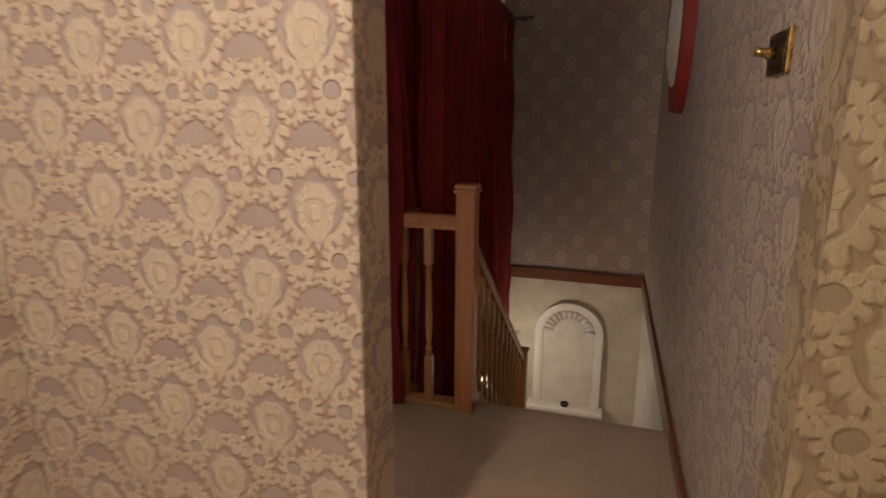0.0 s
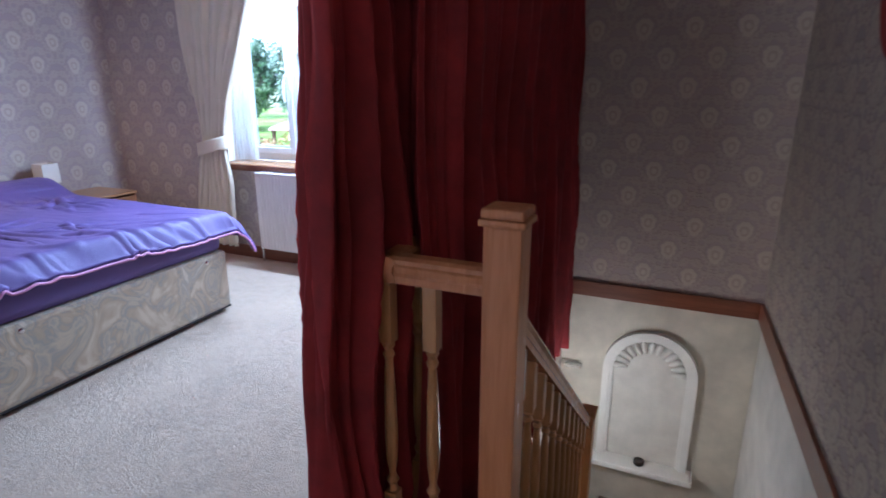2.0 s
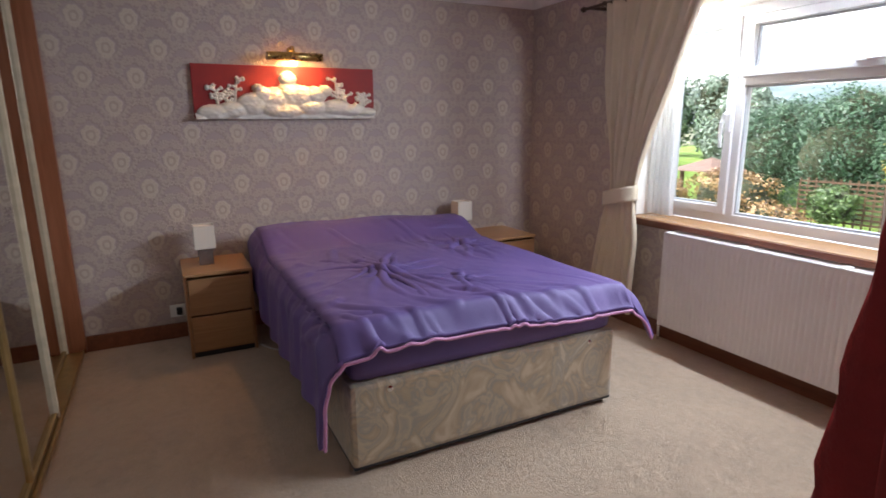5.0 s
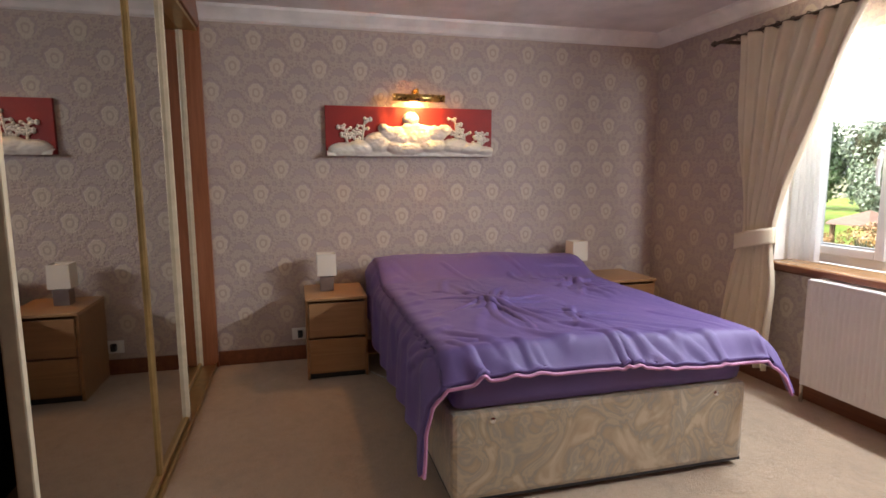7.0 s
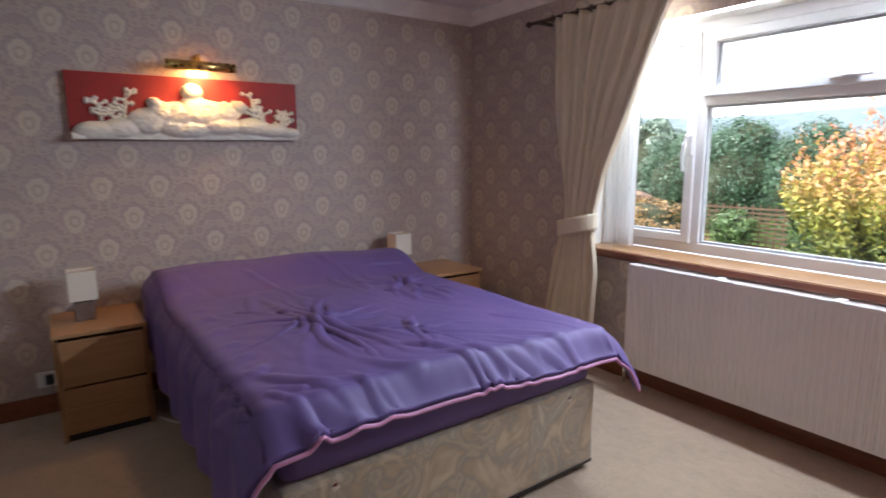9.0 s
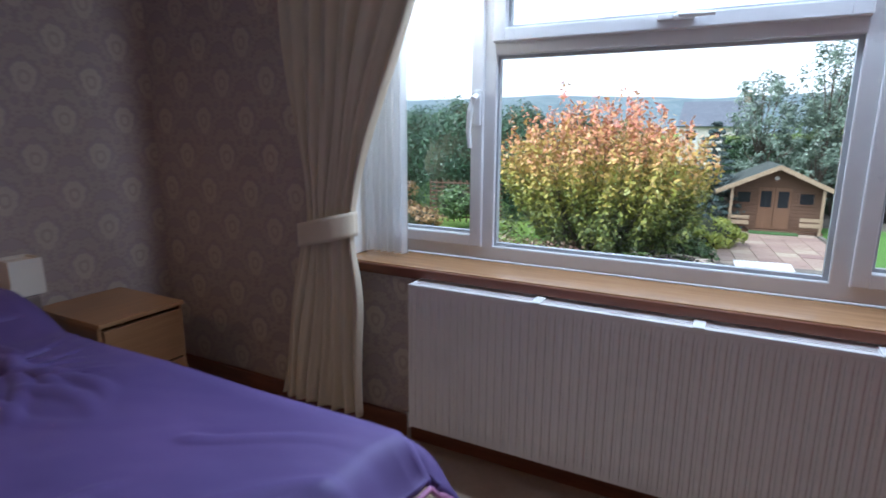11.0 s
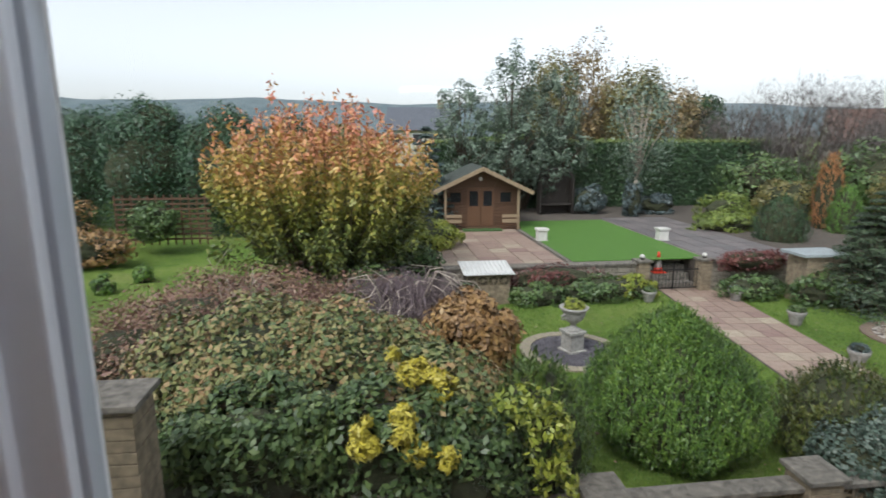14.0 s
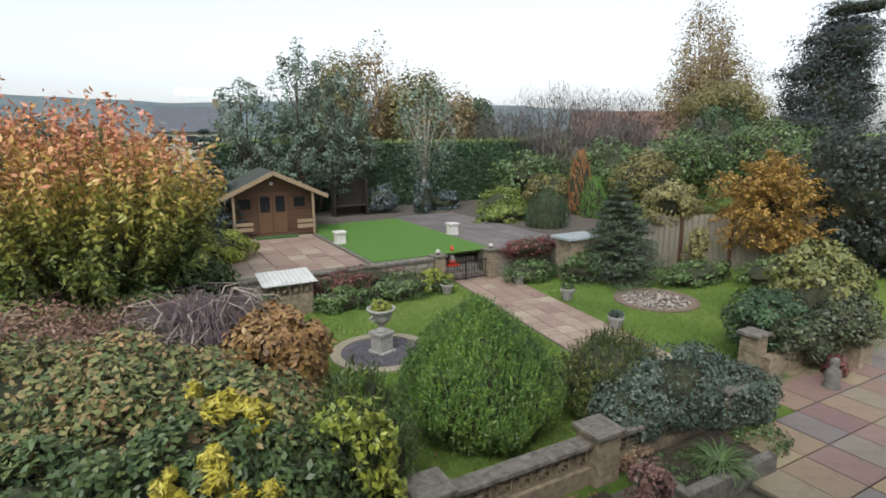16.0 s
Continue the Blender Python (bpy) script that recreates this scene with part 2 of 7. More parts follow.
CREAMC = fabric("cream_curtain_cloth", (0.58, 0.49, 0.36), (0.70, 0.60, 0.45), 0.8, 0.2)
SHADE = plain("lampshade_cloth", (0.70, 0.62, 0.52), 0.8, vary=0.04)
STEEL = plain("brushed_steel_base", (0.25, 0.20, 0.18), 0.4, 0.6, scale=30)
REDBOARD = plain("red_board", (0.27, 0.016, 0.014), 0.6, scale=9)
RELIEF = plain("relief_plaster", (0.72, 0.68, 0.60), 0.5, vary=0.06, scale=12, bump=0.001)
DARK = plain("dark_plastic", (0.02, 0.02, 0.022), 0.5)
WHITEP = plain("white_plastic", (0.75, 0.74, 0.71), 0.4, vary=0.04)
PIPING = fabric("pink_piping", (0.40, 0.15, 0.30), (0.52, 0.22, 0.40), 0.5)

n_ = Nodes("purple_satin")
co_ = n_.coord()
tone_ = n_.noise(co_, 2.0, 3)
PURPLE = n_.done(Base_Color=n_.ramp(tone_, [(0.3, (0.088, 0.058, 0.195)), (0.7, (0.122, 0.074, 0.232))]), Roughness=0.6,
                 Sheen_Weight=0.12, Sheen_Roughness=0.35, Sheen_Tint=(0.75, 0.55, 0.95, 1), Normal=n_.bump(n_.noise(co_, 700, 2), 0.0005))

n_ = Nodes("divan_damask")
co_ = n_.coord()
swirl_ = n_.noise(co_, 4.2, 3, 0.5, 2.4)
DIVAN = n_.done(Base_Color=n_.ramp(swirl_, [(0.34, (0.48, 0.38, 0.26)), (0.45, (0.36, 0.27, 0.17)), (0.50, (0.27, 0.24, 0.19)), (0.55, (0.42, 0.325, 0.21)), (0.62, (0.30, 0.26, 0.20)), (0.70, (0.49, 0.40, 0.29))]),
                Roughness=0.6, Sheen_Weight=0.3, Normal=n_.bump(n_.noise(co_, 400, 2), 0.0008))

n_ = Nodes("mirror_glass")
MIRROR = n_.done(Base_Color=(0.56, 0.55, 0.53), Metallic=1.0, Roughness=0.015)

n_ = Nodes("window_glass")
glass_ = n_.nt.nodes.new("ShaderNodeBsdfGlossy")
glass_.inputs["Roughness"].default_value = 0.0
clear_ = n_.nt.nodes.new("ShaderNodeBsdfTransparent")
clear_.inputs["Color"].default_value = (0.985, 0.99, 0.99, 1)
join_ = n_.nt.nodes.new("ShaderNodeMixShader")
join_.inputs[0].default_value = 0.012
n_.nt.links.new(clear_.outputs[0], join_.inputs[1])
n_.nt.links.new(glass_.outputs[0], join_.inputs[2])
n_.nt.links.new(join_.outputs[0], n_.nt.nodes["Material Output"].inputs[0])
GLASS = n_.m

n_ = Nodes("voile")
thin_ = n_.nt.nodes.new("ShaderNodeBsdfTranslucent")
thin_.inputs["Color"].default_value = (0.85, 0.86, 0.88, 1)
diff_ = n_.nt.nodes.new("ShaderNodeBsdfDiffuse")
diff_.inputs["Color"].default_value = (0.80, 0.80, 0.80, 1)
mixa_ = n_.nt.nodes.new("ShaderNodeMixShader")
mixa_.inputs[0].default_value = 0.5
n_.nt.links.new(thin_.outputs[0], mixa_.inputs[1])
n_.nt.links.new(diff_.outputs[0], mixa_.inputs[2])
clear_ = n_.nt.nodes.new("ShaderNodeBsdfTransparent")
mixb_ = n_.nt.nodes.new("ShaderNodeMixShader")
mixb_.inputs[0].default_value = 0.22
n_.nt.links.new(mixa_.outputs[0], mixb_.inputs[1])
n_.nt.links.new(clear_.outputs[0], mixb_.inputs[2])
n_.nt.links.new(mixb_.outputs[0], n_.nt.nodes["Material Output"].inputs[0])
VOILE = n_.m

n_ = Nodes("picture_light_tube")
GLOW = n_.done(Base_Color=(1, 0.8, 0.5), Emission_Color=(1.0, 0.55, 0.18, 1), Emission_Strength=3.0)


# ---- mesh helpers ----
def box(bm, x0, x1, y0, y1, z0, z1, bevel=0.0, m=None):
    b = bmesh.new()
    mm = Matrix.Translation(((x0 + x1) / 2, (y0 + y1) / 2, (z0 + z1) / 2)) @ Matrix.Diagonal((x1 - x0, y1 - y0, z1 - z0, 1))
    bmesh.ops.create_cube(b, size=1, matrix=mm)
    if bevel:
        bmesh.ops.bevel(b, geom=b.edges[:], offset=bevel, segments=2, affect="EDGES", profile=0.6)
    if m is not None:
        bmesh.ops.transform(b, matrix=m, verts=b.verts)
    merge(bm, b)
    return bm


def merge(bm, b):
    tmp = bpy.data.meshes.new("tmp")
    b.to_mesh(tmp)
    b.free()
    bm.from_mesh(tmp)
    bpy.data.meshes.remove(tmp)
    return bm


def boxes(*rows, bevel=0.0):
    bm = bmesh.new()
    for r in rows:
        box(bm, *r, bevel=bevel)
    return bm


def lathe(profile, seg=16, at=(0, 0, 0), bm=None):
    bm = bm or bmesh.new()
    rings = []
    for r, z in profile:
        rings.append([bm.verts.new((at[0] + r * math.cos(2 * math.pi * i / seg), at[1] + r * math.sin(2 * math.pi * i / seg), at[2] + z)) for i in range(seg)])
    for a, b in zip(rings, rings[1:]):
        for i in range(seg):
            bm.faces.new((a[i], a[(i + 1) % seg], b[(i + 1) % seg], b[i]))
    bm.faces.new(rings[0][::-1])
    bm.faces.new(rings[-1])
    return bm


def tube(points, radius, seg=8, bm=None):
    """A round bar along points; radius may be a list."""
    bm = bm or bmesh.new()
    pts = [Vector(p) for p in points]
    rad = radius if isinstance(radius, (list, tuple)) else [radius] * len(pts)
    prev = None
    for i, p in enumerate(pts):
        d = (pts[min(i + 1, len(pts) - 1)] - pts[max(i - 1, 0)]).normalized()
        side = d.cross(Vector((0, 0, 1)) if abs(d.z) < 0.9 else Vector((1, 0, 0))).normalized()
        up = side.cross(d)
        ring = [bm.verts.new(p + (side * math.cos(2 * math.pi * k / seg) + up * math.sin(2 * math.pi * k / seg)) * rad[i]) for k in range(seg)]
        if prev:
            for k in range(seg):
                bm.faces.new((prev[k], prev[(k + 1) % seg], ring[(k + 1) % seg], ring[k]))
        else:
            bm.faces.new(ring[::-1])
        prev = ring
    bm.faces.new(prev)
    return bm


def profile_bar(profile, p0, p1, up=(0, 0, 1), bm=None):
    """Sweeps a closed outline (side, up) from p0 to p1."""
    bm = bm or bmesh.new()
    p0, p1 = Vector(p0), Vector(p1)
    d = (p1 - p0).normalized()
    side = d.cross(Vector(up)).normalized()
    upv = side.cross(d).normalized()
    rings = [[bm.verts.new(p + side * a + upv * b) for a, b in profile] for p in (p0, p1)]
    k = len(profile)
    for i in range(k):
        bm.faces.new((rings[0][i], rings[0][(i + 1) % k], rings[1][(i + 1) % k], rings[1][i]))
    bm.faces.new(rings[0][::-1])
    bm.faces.new(rings[1])
    return bm


def sheet(nu, nv, fn, bm=None, uv=False):
    bm = bm or bmesh.new()
    g = [[bm.verts.new(fn(i / nu, j / nv)) for j in range(nv + 1)] for i in range(nu + 1)]
    for i in range(nu):
        for j in range(nv):
            bm.faces.new((g[i][j], g[i + 1][j], g[i + 1][j + 1], g[i][j + 1]))
    return bm


def finish(name, bm, material, smooth=False, uv=True):
    bmesh.ops.recalc_face_normals(bm, faces=bm.faces)
    if uv:
        lay = bm.loops.layers.uv.verify()
        for f in bm.faces:
            nx, ny, nz = (abs(c) for c in f.normal)
            for l in f.loops:
                c = l.vert.co
                l[lay].uv = (c.y, c.z) if nx >= ny and nx >= nz else (c.x, c.z) if ny >= nz else (c.x, c.y)
    me = bpy.data.meshes.new(name)
    bm.to_mesh(me)
    bm.free()
    me.materials.append(material)
    if smooth:
        me.polygons.foreach_set("use_smooth", [True] * len(me.polygons))
    return new(name, me)


def part(name, bm, material, parent, label="", smooth=False):
    ob = finish(name, bm, material, smooth)
    ob.parent = parent
    if label:
        ob["label"] = label
    return ob


def thing(name, label, category, at=(0, 0, 0), rz=0, group="", kind=""):
    ob = new(name)
    ob.matrix_world = pose(*at, 0, 0, rz)
    return tagged(ob, label, category, group, kind)


def solid(name, bm, material, label, category, group="", kind="", smooth=False):
    return tagged(finish(name, bm, material, smooth), label, category, group, kind)


def fixed(name, bm, material, label, smooth=False):
    return tagged(finish(name, bm, material, smooth), label, name.split("_")[0], "", "structure")


def thick(ob, t, offset=0):
    md = ob.modifiers.new("thickness", "SOLIDIFY")
    md.thickness, md.offset = t, offset
    return ob


# ---- the house: walls, floors, ceilings ----
CZ = 2.445          # ceiling
XW, YW, YE = -4.66, 6.14, 6.49   # wall behind the bed, window wall, end wall of the stairs

fixed("floor_bedroom", boxes((XW - 0.2, -0.64, -1.2, YW + 0.28, -0.25, 0.0)), CARPET, "beige tufted wool carpet, worn in patches")
fixed("floor_landing", boxes((-0.64, 1.3, -1.2, 3.92, -0.25, 0.0)), CARPET, "beige tufted wool carpet running on across the landing")
fixed("ceiling_upper", boxes((XW - 0.2, 1.3, -1.2, YE + 0.06, CZ, CZ + 0.15)), CEIL, "off-white painted plaster ceiling")
fixed("wall_west", boxes((XW - 0.2, XW, -1.2, YW + 0.28, 0, CZ)), PAPER, "wall papered in lilac and cream floral damask")

WX0, WX1, WZ0, WZ1 = -3.40, -0.86, 0.80, 2.08
fixed("wall_north", boxes((XW - 0.2, WX0, YW, YW + 0.28, -0.25, CZ), (WX1, -0.66, YW, YW + 0.28, -0.25, CZ), (WX0, WX1, YW, YW + 0.28, -0.25, WZ0 - 0.045),
                          (WX0, WX1, YW, YW + 0.28, WZ1, CZ)), PAPER, "window wall papered in floral damask")
fixed("wall_stairs_end", boxes((-0.66, 1.0, YE, YE + 0.06, 0.0, CZ), (-0.70, -0.66, YW + 0.28, YE + 0.06, -3.0, CZ)), PAPER, "end wall over the stairs in floral damask")
fixed("wall_stairs_end_low", boxes((-0.66, 1.0, YE + 0.012, YE + 0.06, -3.0, 0.0)), LOWER, "lower stair wall in cream marbled paper")


def skewed_wall(z0, z1, off=0.0):
    bm = bmesh.new()
    a, b = (0.705 + off, 2.5), (0.60 + off, YE)
    quad = [a, b, (1.1, b[1]), (1.1, a[1])]
    lo, hi = [bm.verts.new((x, y, z0)) for x, y in quad], [bm.verts.new((x, y, z1)) for x, y in quad]
    bm.faces.new(lo[::-1])
    bm.faces.new(hi)
    for i in range(4):
        bm.faces.new((lo[i], lo[(i + 1) % 4], hi[(i + 1) % 4], hi[i]))
    return bm


fixed("wall_east", skewed_wall(-0.04, CZ), PAPER_EAST, "passage wall in embossed floral damask paper")
fixed("wall_east_low", skewed_wall(-3.0, -0.04, 0.012), STRIPE, "pale vertically striped wall beside the stairs")
fixed("wall_landing_left", boxes((-1.45, -0.218, 2.535, 2.72, 0, CZ), (-1.62, -1.45, 2.3, 2.6, 0, CZ), bevel=0.012), PAPER_WARM, "partition end papered in embossed cream damask")
fixed("wall_landing_right", boxes((0.692, 1.3, 2.42, 2.575, 0, CZ)), PAPER_GOLD, "landing wall in embossed damask, darker and yellower")
fixed("wall_landing_back", boxes((-2.5, 1.3, -1.35, -1.2, 0, CZ), (1.3, 1.45, -1.35, 2.5, 0, CZ), (-2.5, -2.35, -1.2, 1.95, 0, CZ), (-2.35, -1.622, 1.86, 1.97, 0, CZ)), PAPER_WARM, "landing walls in cream damask")
fixed("wall_below_floor", boxes((-0.86, -0.66, 3.72, YW + 0.28, -3.0, -0.25), (-0.66, 1.0, 3.60, 3.75, -3.0, -0.25)), LOWER, "cream papered walls of the stairwell below the landing")
fixed("floor_hall", boxes((-0.9, 1.1, 3.6, 6.7, -3.1, -3.0)), CARPET, "hall carpet at the foot of the stairs")

# skirting and trim
fixed("baseboard_west", boxes((XW, XW + 0.018, 2.66, YW, 0, 0.105), bevel=0.004), MAHOG, "stained timber skirting board")
fixed("baseboard_north", boxes((XW + 0.018, -0.70, YW - 0.018, YW, 0, 0.105), bevel=0.004), MAHOG, "stained timber skirting board under the window")
fixed("trim_stairs_end", boxes((-0.66, 0.585, YE - 0.022, YE, -0.05, 0.06), bevel=0.004), MAHOG, "stained timber trim along the stair end wall")
bm = profile_bar([(0, -0.055), (0.024, -0.055), (0.024, 0.055), (0.018, 0.065), (0, 0.065)], (0.703, 2.52, 0.0), (0.603, YE - 0.02, 0.0))
bmesh.ops.translate(bm, verts=bm.verts, vec=(-0.023, 0, 0))
fixed("trim_stairs_side", bm, MAHOG, "stained timber trim along the passage wall")

bm = bmesh.new()
for i in range(2):
    p0, p1 = ((XW, 2.62, CZ), (XW, YW, CZ)) if i == 0 else ((XW, YW, CZ), (-0.66, YW, CZ))
    sx, sy = ((1, 0), (0, -1))[i]
    outline = [(0.0, 0.0), (0.095, 0.0), (0.093, -0.02), (0.075, -0.035), (0.045, -0.06), (0.025, -0.085), (0.0, -0.095)]
    r0 = [bm.verts.new((p0[0] + sx * a, p0[1] + sy * a, CZ + b)) for a, b in outline]
    r1 = [bm.verts.new((p1[0] + sx * a, p1[1] + sy * a, CZ + b)) for a, b in outline]
    for k in range(len(outline)):
        bm.faces.new((r0[k], r0[(k + 1) % len(outline)], r1[(k + 1) % len(outline)], r1[k]))
fixed("trim_coving", bm, COVING, "white plaster coving", smooth=False)


# ---- window ----
def frame_rect(bm, x0, x1, z0, z1, y0, y1, w, bevel=0.006):
    box(bm, x0, x0 + w, y0, y1, z0, z1, bevel)
    box(bm, x1 - w, x1, y0, y1, z0, z1, bevel)
    box(bm, x0 + w - 0.002, x1 - w + 0.002, y0 + 0.001, y1 - 0.001, z0, z0 + w, bevel)
    box(bm, x0 + w - 0.002, x1 - w + 0.002, y0 + 0.001, y1 - 0.001, z1 - w, z1, bevel)
    return bm


win = thing("window_1", "white plastic casement window with three lights and a fanlight", "window", (0, 0, 0), kind="structure")
YF = 6.345
bm = frame_rect(bmesh.new(), WX0 + 0.005, WX1 - 0.005, WZ0, WZ1, YF, YF + 0.07, 0.06)
for mx in (-2.845, -1.595):
    box(bm, mx - 0.032, mx + 0.032, YF + 0.001, YF + 0.069, WZ0 + 0.05, WZ1 - 0.05, 0.005)
box(bm, -2.82, -1.62, YF + 0.002, YF + 0.068, 1.63, 1.69, 0.005)
part("window_frame", bm, UPVC, win)
GL = {"left": (-3.335, -2.875, 0.865, 2.015), "middle": (-2.815, -1.63, 0.862, 1.63), "fan": (-2.815, -1.63, 1.69, 2.005), "right": (-1.56, -0.93, 0.865, 2.015)}
for key, (x0, x1, z0, z1) in GL.items():
    if key != "middle":
        sash = part("sash", frame_rect(bmesh.new(), x0 - 0.012, x1 + 0.012, z0 - 0.012, z1 + 0.012, YF - 0.016, YF + 0.04, 0.052), UPVC, win)
        x0, x1, z0, z1 = x0 + 0.04, x1 - 0.04, z0 + 0.04, z1 - 0.04
    part("glazing_bead", frame_rect(bmesh.new(), x0 - 0.004, x1 + 0.004, z0 - 0.004, z1 + 0.004, YF + 0.018, YF + 0.045, 0.016, 0.003), BEAD, win, "grey rubber and bead")
    pane = part("pane", boxes((x0, x1, YF + 0.026, YF + 0.031, z0, z1)), GLASS, win, "clear glass pane")
    pane.visible_shadow = False
hb = boxes((-2.902, -2.868, YF - 0.032, YF - 0.016, 1.36, 1.50), bevel=0.006)
hh = part("handle", hb, UPVC, win, "white lever handle")
part("lever", tube([(-2.885, YF - 0.03, 1.475), (-2.886, YF - 0.058, 1.465), (-2.897, YF - 0.062, 1.42), (-2.905, YF - 0.060, 1.34), (-2.900, YF - 0.056, 1.27)], [0.013, 0.014, 0.013, 0.011, 0.009]), UPVC, hh)
hb = boxes((-2.22, -2.10, YF - 0.03, YF - 0.014, 1.706, 1.728), bevel=0.005)
hh = part("handle", hb, UPVC, win, "white fanlight catch")
part("lever", tube([(-2.16, YF - 0.03, 1.717), (-2.15, YF - 0.05, 1.717), (-2.04, YF - 0.052, 1.714)], [0.01, 0.01, 0.008]), UPVC, hh)
fixed("sill_inner", boxes((WX0 - 0.07, WX1 + 0.07, YW - 0.045, YF + 0.002, WZ0 - 0.043, WZ0 - 0.004), bevel=0.01), SILLW, "varnished timber window board with rounded nose")
fixed("sill_trim", boxes((WX0 - 0.05, WX1 + 0.05, YW - 0.012, YW + 0.001, WZ0 - 0.066, WZ0 - 0.0435), (WX0 - 0.07, WX1 + 0.07, YW - 0.056, YW - 0.0455, WZ0 - 0.045, WZ0 - 0.010), bevel=0.004), MAHOG, "stained bearer under the window board")
fixed("sill_outer", boxes((WX0 - 0.05, WX1 + 0.05, YF + 0.071, YF + 0.13, WZ0 - 0.06, WZ0 - 0.02), bevel=0.01), UPVC, "white outer sill")
fixed("reveal_trim", boxes((WX0, WX0 + 0.004, YW, YF, WZ0, WZ1), (WX1 - 0.004, WX1, YW, YF, WZ0, WZ1), (WX0, WX1, YW, YF, WZ1 - 0.004, WZ1)), PLASTER, "painted window reveal")

# ---- radiator ----
rad = thing("radiator", "white panel radiator with ribbed front under the window", "radiator", (-2.05, 6.062, 0.132))
RW, RH = 0.975, 0.602


def rib(s, t):
    k = s * 62 % 1.0
    bulge = 0.009 * min(1.0, max(0.0, (0.5 - abs(k - 0.5)) * 5 - 0.5)) * min(1, t * 14, (1 - t) * 14)
    return (-RW + 2 * RW * s, -0.045 - bulge, RH * t)


bm = sheet(496, 12, rib)
box(bm, -RW, RW, -0.0445, -0.02, 0.0, RH)
part("front_panel", bm, RAD, rad)
part("back_panel", boxes((-RW, RW, 0.04, 0.06, 0, RH), bevel=0.004), RAD, rad)
part("side_cover", boxes((-RW - 0.006, -RW + 0.004, -0.05, 0.062, -0.004, RH + 0.012), bevel=0.003), RAD, rad)
part("side_cover", boxes((RW - 0.004, RW + 0.006, -0.05, 0.062, -0.004, RH + 0.012), bevel=0.003), RAD, rad)
bm = boxes((-RW, RW, -0.052, -0.034, RH - 0.002, RH + 0.014), (-RW, RW, 0.044, 0.062, RH - 0.002, RH + 0.014), bevel=0.004)
box(bm, -RW + 0.004, RW - 0.004, -0.036, 0.046, RH - 0.002, RH + 0.008, 0.002)
for k in range(5):
    box(bm, -RW + 0.02, RW - 0.02, -0.028 + k * 0.015, -0.022 + k * 0.015, RH + 0.0075, RH + 0.0105)
part("top_grille", bm, RAD, rad)
for x in (-RW + 0.50, 0.05, RW - 0.45):
    part("clip", boxes((x, x + 0.035, -0.056, 0.064, RH + 0.008, RH + 0.017), bevel=0.002), WHITEP, rad, "white plastic clip")
for x in (-RW + 0.3, RW - 0.3):
    part("bracket", boxes((x, x + 0.04, 0.058, 0.079, 0.05, RH - 0.05)), RAD, rad)
part("valve", tube([(-RW - 0.04, 0.01, -0.13), (-RW - 0.04, 0.01, 0.03), (-RW, 0.01, 0.04)], 0.011), CHROME, rad, "chrome valve and pipe")

# ---- curtains at the window ----
rail = thing("curtain_rail", "dark bronze curtain pole with rings above the window", "curtain rail", (0, 0, 0))
bronze = plain("dark_bronze", (0.10, 0.07, 0.05), 0.4, 0.7, scale=30)
part("pole", tube([(-3.86, 6.0, 2.205), (-0.4, 6.0, 2.205)], 0.011, 12), bronze, rail)
part("finial", lathe([(0.004, -0.02), (0.02, -0.008), (0.024, 0.0), (0.02, 0.008), (0.004, 0.02)], 12, (-3.87, 6.0, 2.205)), bronze, rail)
for x in (-3.80, -1.9, -0.5):
    part("bracket", boxes((x - 0.012, x + 0.012, 6.0, YW + 0.001, 2.195, 2.215), bevel=0.003), bronze, rail)
for k in range(9):
    x = -3.66 + k * 0.102
    bm = bmesh.new()
    tube([(x, 6.0 + 0.019 * math.cos(a), 2.203 + 0.019 * math.sin(a)) for a in [k2 * math.pi / 6 for k2 in range(12)]] + [(x, 6.019, 2.203)], 0.003, 6, bm)
    part("ring", bm, bronze, rail)


def lerp(a, b, t):
    return a + (b - a) * t


def smooth01(t):
    t = max(0.0, min(1.0, t))
    return t * t * (3 - 2 * t)


def tied_curtain(xl_top, xr_top, xl_tie, xr_tie, xl_bot, xr_bot, z_top, z_tie, z_bot, y):
    def fn(s, t):
        z = lerp(z_bot, z_top, t)
        if z > z_tie:
            k = (z - z_tie) / (z_top - z_tie)
            l, r = lerp(xl_tie, xl_top, smooth01(k * 1.25)), lerp(xr_tie, xr_top, k ** 1.25)
        else:
            k = (z_tie - z) / (z_tie - z_bot)
            l, r = lerp(xl_tie, xl_bot, k ** 0.8), lerp(xr_tie, xr_bot, smooth01(k * 2.4))
        squeeze = 0.5 + 0.5 * abs(z - z_tie) / (z_top - z_tie)
        wave = math.sin(s * 2 * math.pi * 7 + 0.6 * math.sin(z * 2.2)) + 0.35 * math.sin(s * 2 * math.pi * 13 + z)
        wob = noise.noise((s * 5, z * 1.4, 3.1)) * 0.012
        return (l + (r - l) * s + 0.008 * math.sin(z * 7 + s * 9), y + wave * 0.022 * squeeze + wob + 0.02 * (1 - squeeze), z)
    return sheet(150, 60, fn)


cur = thing("curtain", "cream woven curtain gathered by a tie-back beside the window", "curtain", (0, 0, 0))
thick(part("drape", tied_curtain(-3.62, -2.78, -3.53, -3.29, -3.72, -3.25, 2.20, 0.93, 0.13, 5.99), CREAMC, cur, smooth=True), 0.006)
thick(part("tie_back", sheet(40, 6, lambda s, t: (-3.41 + 0.145 * math.cos(2 * math.pi * s), 5.995 + 0.07 * math.sin(2 * math.pi * s), 0.885 + 0.10 * t + 0.035 * math.cos(2 * math.pi * s))), CREAMC, cur, smooth=True), 0.006)

